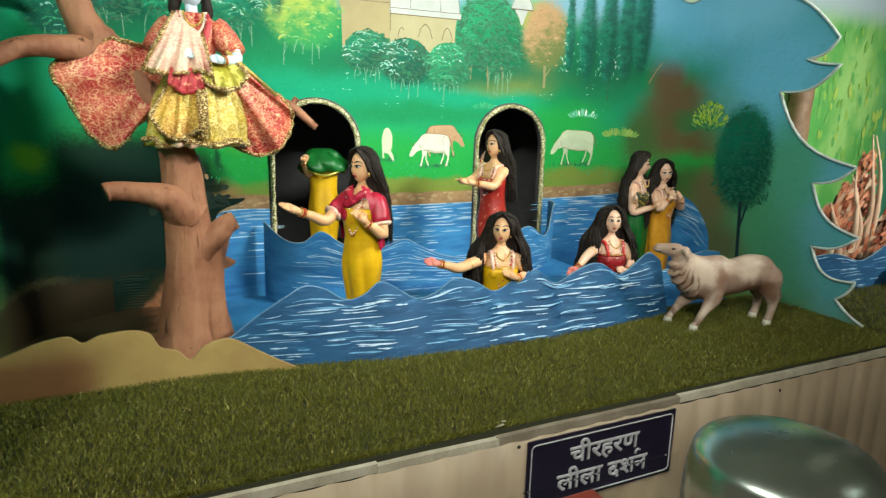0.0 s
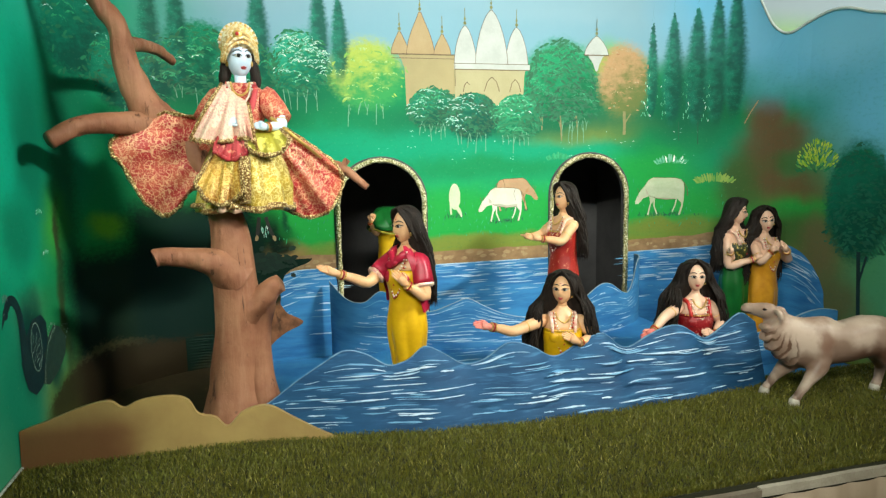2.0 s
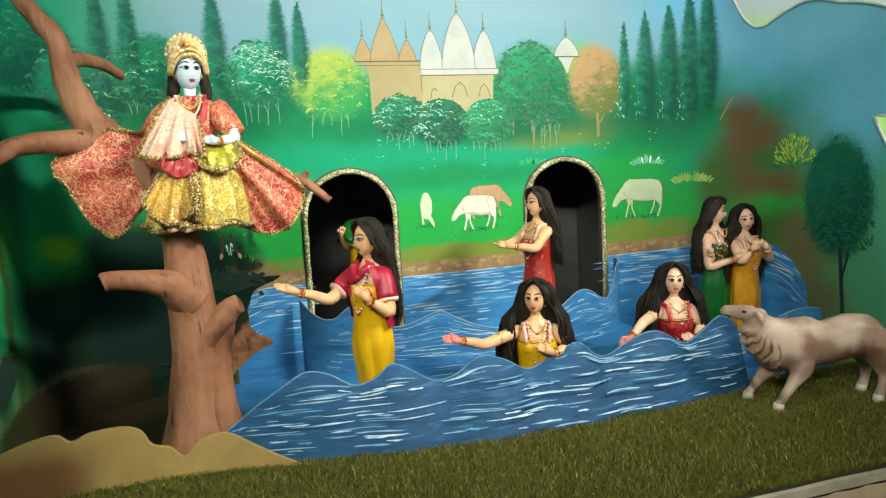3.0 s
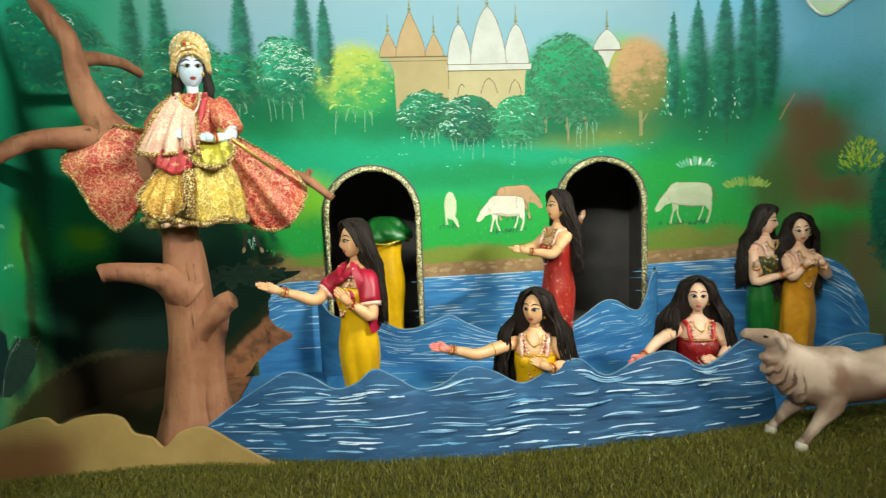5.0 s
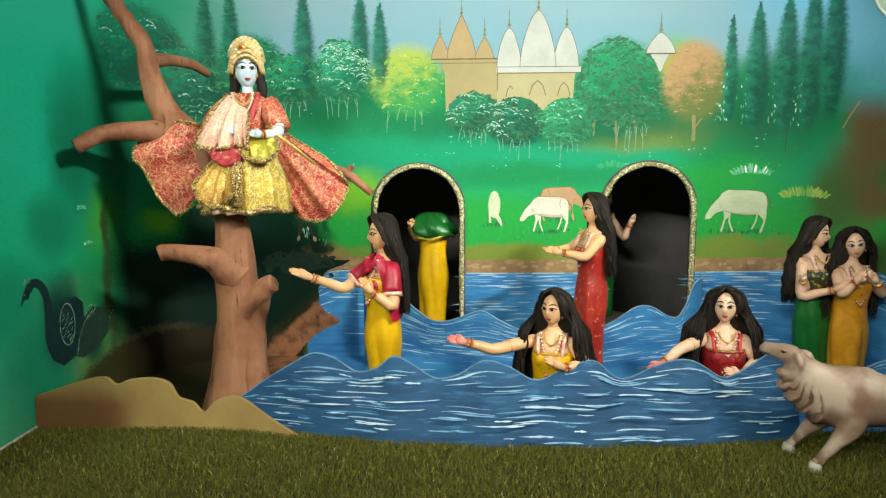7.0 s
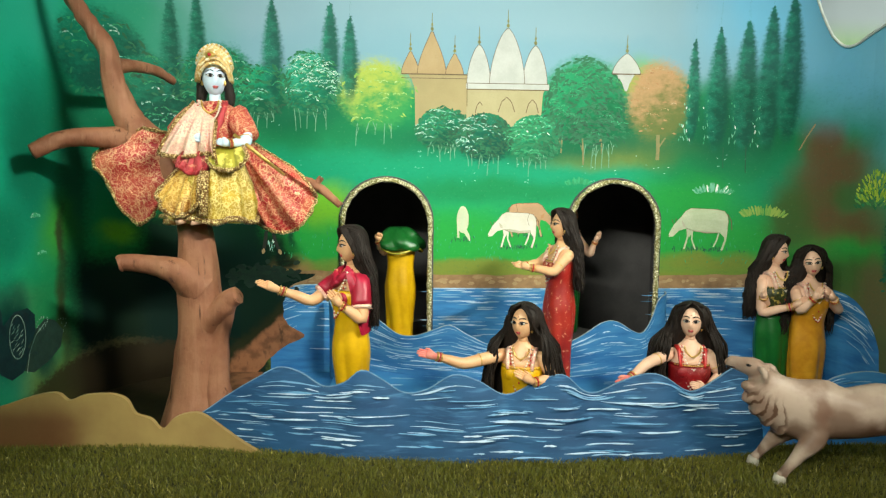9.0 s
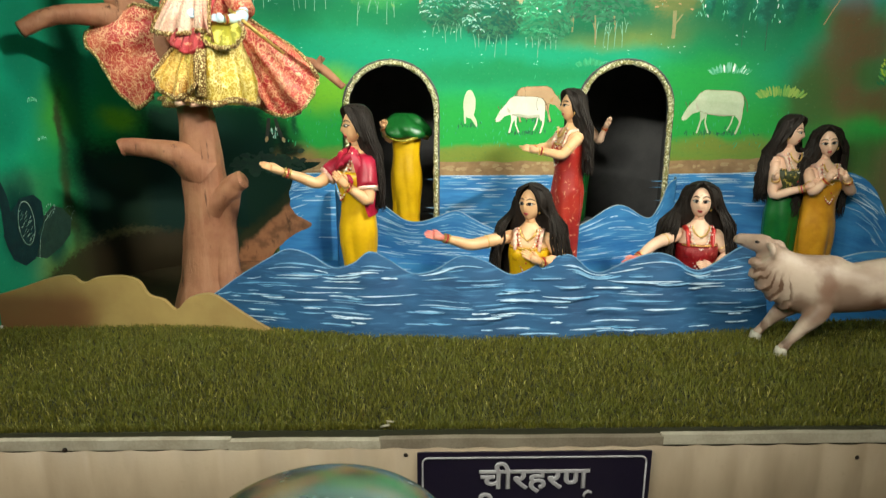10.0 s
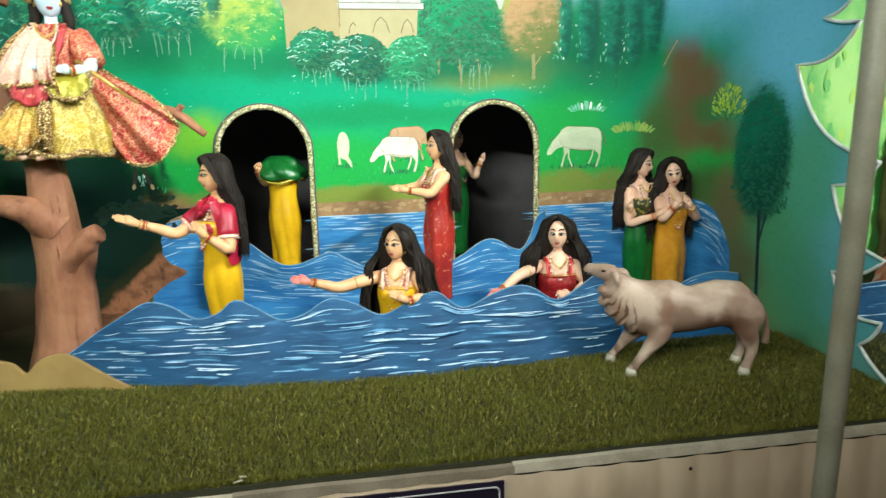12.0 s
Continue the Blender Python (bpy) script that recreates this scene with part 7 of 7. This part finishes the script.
def sign():
    lo, hi, top, low, y = 0.002, 0.398, 0.949, 0.793, -0.0175
    m = Mesh()
    m.box((lo, y - 0.004, low), (hi, y, top), NAVY)
    plate = m.thing("name_sign", "navy blue enamel sign with white lettering, fixed to the cream front", "sign", smooth=False)
    r, inset = 0.010, 0.009
    loop = []
    for cx, cz, a0 in ((hi - inset - r, top - inset - r, 0), (lo + inset + r, top - inset - r, 90), (lo + inset + r, low + inset + r, 180), (hi - inset - r, low + inset + r, 270)):
        loop += [(cx + r * math.cos(radians(a0 + 15 * k)), y - 0.0055, cz + r * math.sin(radians(a0 + 15 * k))) for k in range(7)]
    m = Mesh()
    m.tube(loop + loop[:1], [0.0016] * (len(loop) + 1), WHITE, 6)
    m.thing("border_line", "thin white border", parent=plate)

    def letters(text, x, z, size):
        cu = bpy.data.curves.new("lettering", "FONT")
        cu.body, cu.size, cu.align_x, cu.extrude, cu.bevel_depth, cu.bevel_resolution = text, size, "CENTER", 0.0004, size * 0.026, 0
        tmp = bpy.data.objects.new("lettering", cu)
        scene.collection.objects.link(tmp)
        bpy.context.view_layer.update()
        me = bpy.data.meshes.new_from_object(tmp.evaluated_get(bpy.context.evaluated_depsgraph_get()))
        bpy.data.objects.remove(tmp)
        me.transform(pose(x, y - 0.0052, z, 90, 0, 0) @ Matrix.Diagonal((1.0, 0.88, 1.0, 1.0)))
        me.materials.clear()
        me.materials.append(WHITE)
        ob = new("lettering", me)
        ob.parent = plate
        return ob

    letters("\u091a\u0940\u0930\u0939\u0930\u0923", 0.200, 0.881, 0.062)
    letters("\u0932\u0940\u0932\u093e \u0926\u0936\u0928", 0.200, 0.822, 0.062)
    m = Mesh()
    m.tube([(0.286, y - 0.006, 0.864), (0.287, y - 0.006, 0.870), (0.293, y - 0.006, 0.874), (0.299, y - 0.006, 0.871)], [0.0026] * 4, WHITE, 6)
    m.thing("vowel_stroke", parent=plate)


sign()

# ---- things in front: domed steel post, posts, clear guard, pole ----


def domed_post():
    root = tagged(new("barrier_post"), "broad polished steel post with a domed cap, before the display", "post")
    root.location = (-0.052, -0.590, 0.0)
    m = Mesh()
    dome = [(0, 0, 1.228 + 0.034 * math.sin(a), 0.098 * math.cos(a), 0.098 * math.cos(a)) for a in np.linspace(0, 1.545, 16)]
    m.ellipses([(0, 0, 1.150, 0.104, 0.104), (0, 0, 1.185, 0.104, 0.104), (0, 0, 1.205, 0.1025, 0.1025), (0, 0, 1.218, 0.1005, 0.1005)] + dome, STEEL, 64)
    m.thing("cap", "mirror-polished steel dome", parent=root)
    m = Mesh()
    m.ellipses([(0, 0, 0.0, 0.112, 0.112), (0, 0, 0.02, 0.112, 0.112), (0, 0, 0.03, 0.104, 0.104), (0, 0, 1.146, 0.102, 0.102)], STEEL, 48)
    m.thing("post", parent=root)


domed_post()
for x, half, top in ((-0.307, 0.020, 1.128), (-0.193, 0.030, 1.122)):
    m = Mesh()
    m.box((x - half, -0.44, 0.0), (x + half, -0.41, top), REDWOOD)
    m.thing("barrier_stake", "short red painted wooden stake before the display", "stake", "red stakes", smooth=False, bevel=0.003)
m = Mesh()
m.box((-1.2, -0.062, 0.25), (0.38, -0.058, 0.868), CLEAR)
guard = m.thing("acrylic_guard", "clear acrylic guard sheet before the cream front", "guard", smooth=False)
guard.visible_shadow = False
m = Mesh()
m.ellipses([(0.745, -0.34, 0.0, 0.014, 0.014), (0.745, -0.34, 2.8, 0.014, 0.014)], plain("grey_pole_paint", (0.25, 0.23, 0.17), (0.19, 0.17, 0.12), 20, 0.45), 20)
m.thing("support_pole", "slim grey painted pole standing before the display", "pole")

# ---- the neighbouring scene beyond the cut-out edge ----


def neighbour():
    def backdrop_paint():
        n = Nodes("neighbour_mural_paint")
        at = n.coords()
        sep = n.node("ShaderNodeSeparateXYZ")
        n.link(at, sep.inputs[0])
        f = n.ramp(n.noise(n.scaled(at, 1, 1, 0.5), 5.0, 5.0), 0.35, 0.65)
        c = n.mix(f, (0.08, 0.30, 0.06), (0.28, 0.48, 0.14))
        c = n.mix(n.math("MULTIPLY", n.ramp(n.noise(at, 14.0, 3.0), 0.55, 0.75), 0.6), c, (0.05, 0.30, 0.07))
        c = n.mix(n.ramp(sep.outputs[2], 2.05, 2.2), c, (0.37, 0.44, 0.49))
        c = n.mix(n.ramp(sep.outputs[0], 3.0, 3.3), c, (0.05, 0.26, 0.15))
        return n.done(c, 0.5)

    m = Mesh()
    m.box((1.32, 1.25, 0.93), (4.2, 1.27, 2.5), backdrop_paint())
    wall = m.thing("wall_neighbour", "painted light green forest wall of the next scene", "wall", kind="structure", smooth=False)
    rnd = random.Random(11)
    marks = Mesh()
    for i in range(300):
        x, z, k = rnd.uniform(1.5, 3.6), rnd.uniform(1.35, 2.06), rnd.uniform(0.020, 0.050)
        marks.add([(x + a, 1.2485 - 0.00001 * i, z + b) for a, b in dab(0, 0, k * 0.35, k, rnd.uniform(-0.3, 0.3))], [tuple(range(6))], P_YMID if rnd.random() < 0.35 else P_YDARK)
    marks.thing("foliage", "yellow-green leaf strokes", parent=wall, smooth=False)
    m = Mesh()
    m.tube(smooth_line([(2.36, 1.20, 0.94), (2.33, 1.2, 1.3), (2.36, 1.2, 1.7), (2.33, 1.2, 2.1)], 6), list(np.linspace(0.075, 0.045, 19)), plain("next_trunk", (0.24, 0.14, 0.08), (0.16, 0.09, 0.05), 20), 16, 0.3)
    m.thing("tree_trunk_statue", "smooth brown moulded trunk in the neighbouring scene", "tree")
    husk = [islands("husk_rust", (0.34, 0.07, 0.03), (0.60, 0.24, 0.12)), islands("husk_pale", (0.42, 0.22, 0.14), (0.58, 0.38, 0.26)), plain("husk_hollow", (0.06, 0.025, 0.015), rough=0.8)]
    for x, y, h, w in ((1.80, 0.60, 0.22, 0.10), (1.98, 0.66, 0.30, 0.10), (2.22, 0.74, 0.42, 0.11), (2.36, 0.66, 0.24, 0.12), (1.68, 0.52, 0.16, 0.08), (2.52, 0.68, 0.30, 0.10)):
        m = Mesh()
        # solid dark core gives the bush its shaded hollow by colour
        m.ellipses([(x, y + 0.03, 0.945, w * 0.8, w * 0.4), (x, y + 0.03, 1.05 + 0.35 * h, w * 0.55, w * 0.3), (x, y + 0.03, 1.05 + 0.8 * h, w * 0.15, w * 0.1)], husk[2], 14)
        for _ in range(420):
            t = rnd.random() ** 1.3
            a = rnd.uniform(0, 6.28)
            r = w * (1.05 - 0.75 * t) * rnd.uniform(0.5, 1.1)
            p = Vector((x + r * math.cos(a), y + 0.55 * r * math.sin(a), 1.04 + h * t))
            l, tilt = rnd.uniform(0.012, 0.030), rnd.uniform(-0.9, 0.9)
            d, e = Vector((math.sin(tilt), -0.25, math.cos(tilt))) * l, Vector((math.cos(tilt), -0.2, -math.sin(tilt))) * l * 0.32
            m.add([p - d, p + e + Vector((0, -0.005, 0)), p + d, p - e], [(0, 1, 2, 3)], husk[0] if rnd.random() < 0.75 else husk[1])
        for k in range(2):
            q = x + w * rnd.uniform(-0.6, 0.6)
            m.tube(smooth_line([(q, y - 0.03, 1.0), (q + rnd.uniform(-0.03, 0.03), y - 0.05, 1.05 + h * 0.4), (q + rnd.uniform(-0.03, 0.03), y - 0.03, 1.05 + h * 0.8), (q + rnd.uniform(-0.02, 0.02), y, 1.05 + h * rnd.uniform(0.9, 1.2))], 4), list(np.linspace(0.016, 0.003, 13)), husk[1], 7, 0.5)
        m.thing("dry_bush", "rust-brown dried leafy bush with pale stems beside the next pond", "bush", "dried bushes")
    grey = plain("pond_stone", (0.36, 0.38, 0.38), (0.24, 0.27, 0.28), 25, 0.7, bump=0.5)
    for x, z, r in ((1.95, 1.06, 0.075), (2.14, 1.075, 0.09), (2.34, 1.07, 0.08)):
        m = Mesh()
        m.ball((x, 0.36, z - 0.055), (r, 0.05, 0.075), grey, 18, 12, None, lambda d, p: p * (1 + 0.10 * noise.noise(d * 2.1 + Vector((x, 0, 0)))))
        m.thing("pond_stone", "grey rounded stone at the edge of the next pond", "stone", "pond stones")
    top = profile([(1.32, 1.09), (1.6, 1.12), (1.8, 1.08), (2.0, 1.15), (2.2, 1.10), (2.5, 1.13), (2.9, 1.10), (3.3, 1.12)])
    xs = [float(x) for x in np.linspace(1.36, 3.2, 60)]
    b = standing_board("water_board", "plywood water board of the neighbouring scene painted blue", xs, lambda x: 0.42, lambda x: 0.44, top, 0.94, WATERP, GREY)
    strokes(b, 120, (1.37, 3.19), lambda x: 0.42, lambda x: 0.44, top, 0.985, 9)


neighbour()

# ---- the hall round it ----
box_thing("floor", (-4.0, -4.0, -0.06), (5.0, 3.0, 0.0), TILES, "grey stone hall floor", "floor")
box_thing("ceiling", (-4.0, -4.0, 2.9), (5.0, 3.0, 3.0), ROOM, "plain hall ceiling", "ceiling")
box_thing("wall_south", (-4.0, -4.1, 0.0), (5.0, -4.0, 2.9), ROOM, "plain plaster wall behind the viewer", "wall")
box_thing("wall_west", (-4.1, -4.0, 0.0), (-4.0, 3.0, 2.9), ROOM, "plain plaster hall wall", "wall")
box_thing("wall_east", (5.0, -4.0, 0.0), (5.1, 3.0, 2.9), ROOM, "plain plaster hall wall", "wall")
box_thing("wall_north", (-4.0, 2.0, 0.0), (5.0, 2.1, 2.9), PLASTER, "pale blue plaster wall behind the scenery", "wall")
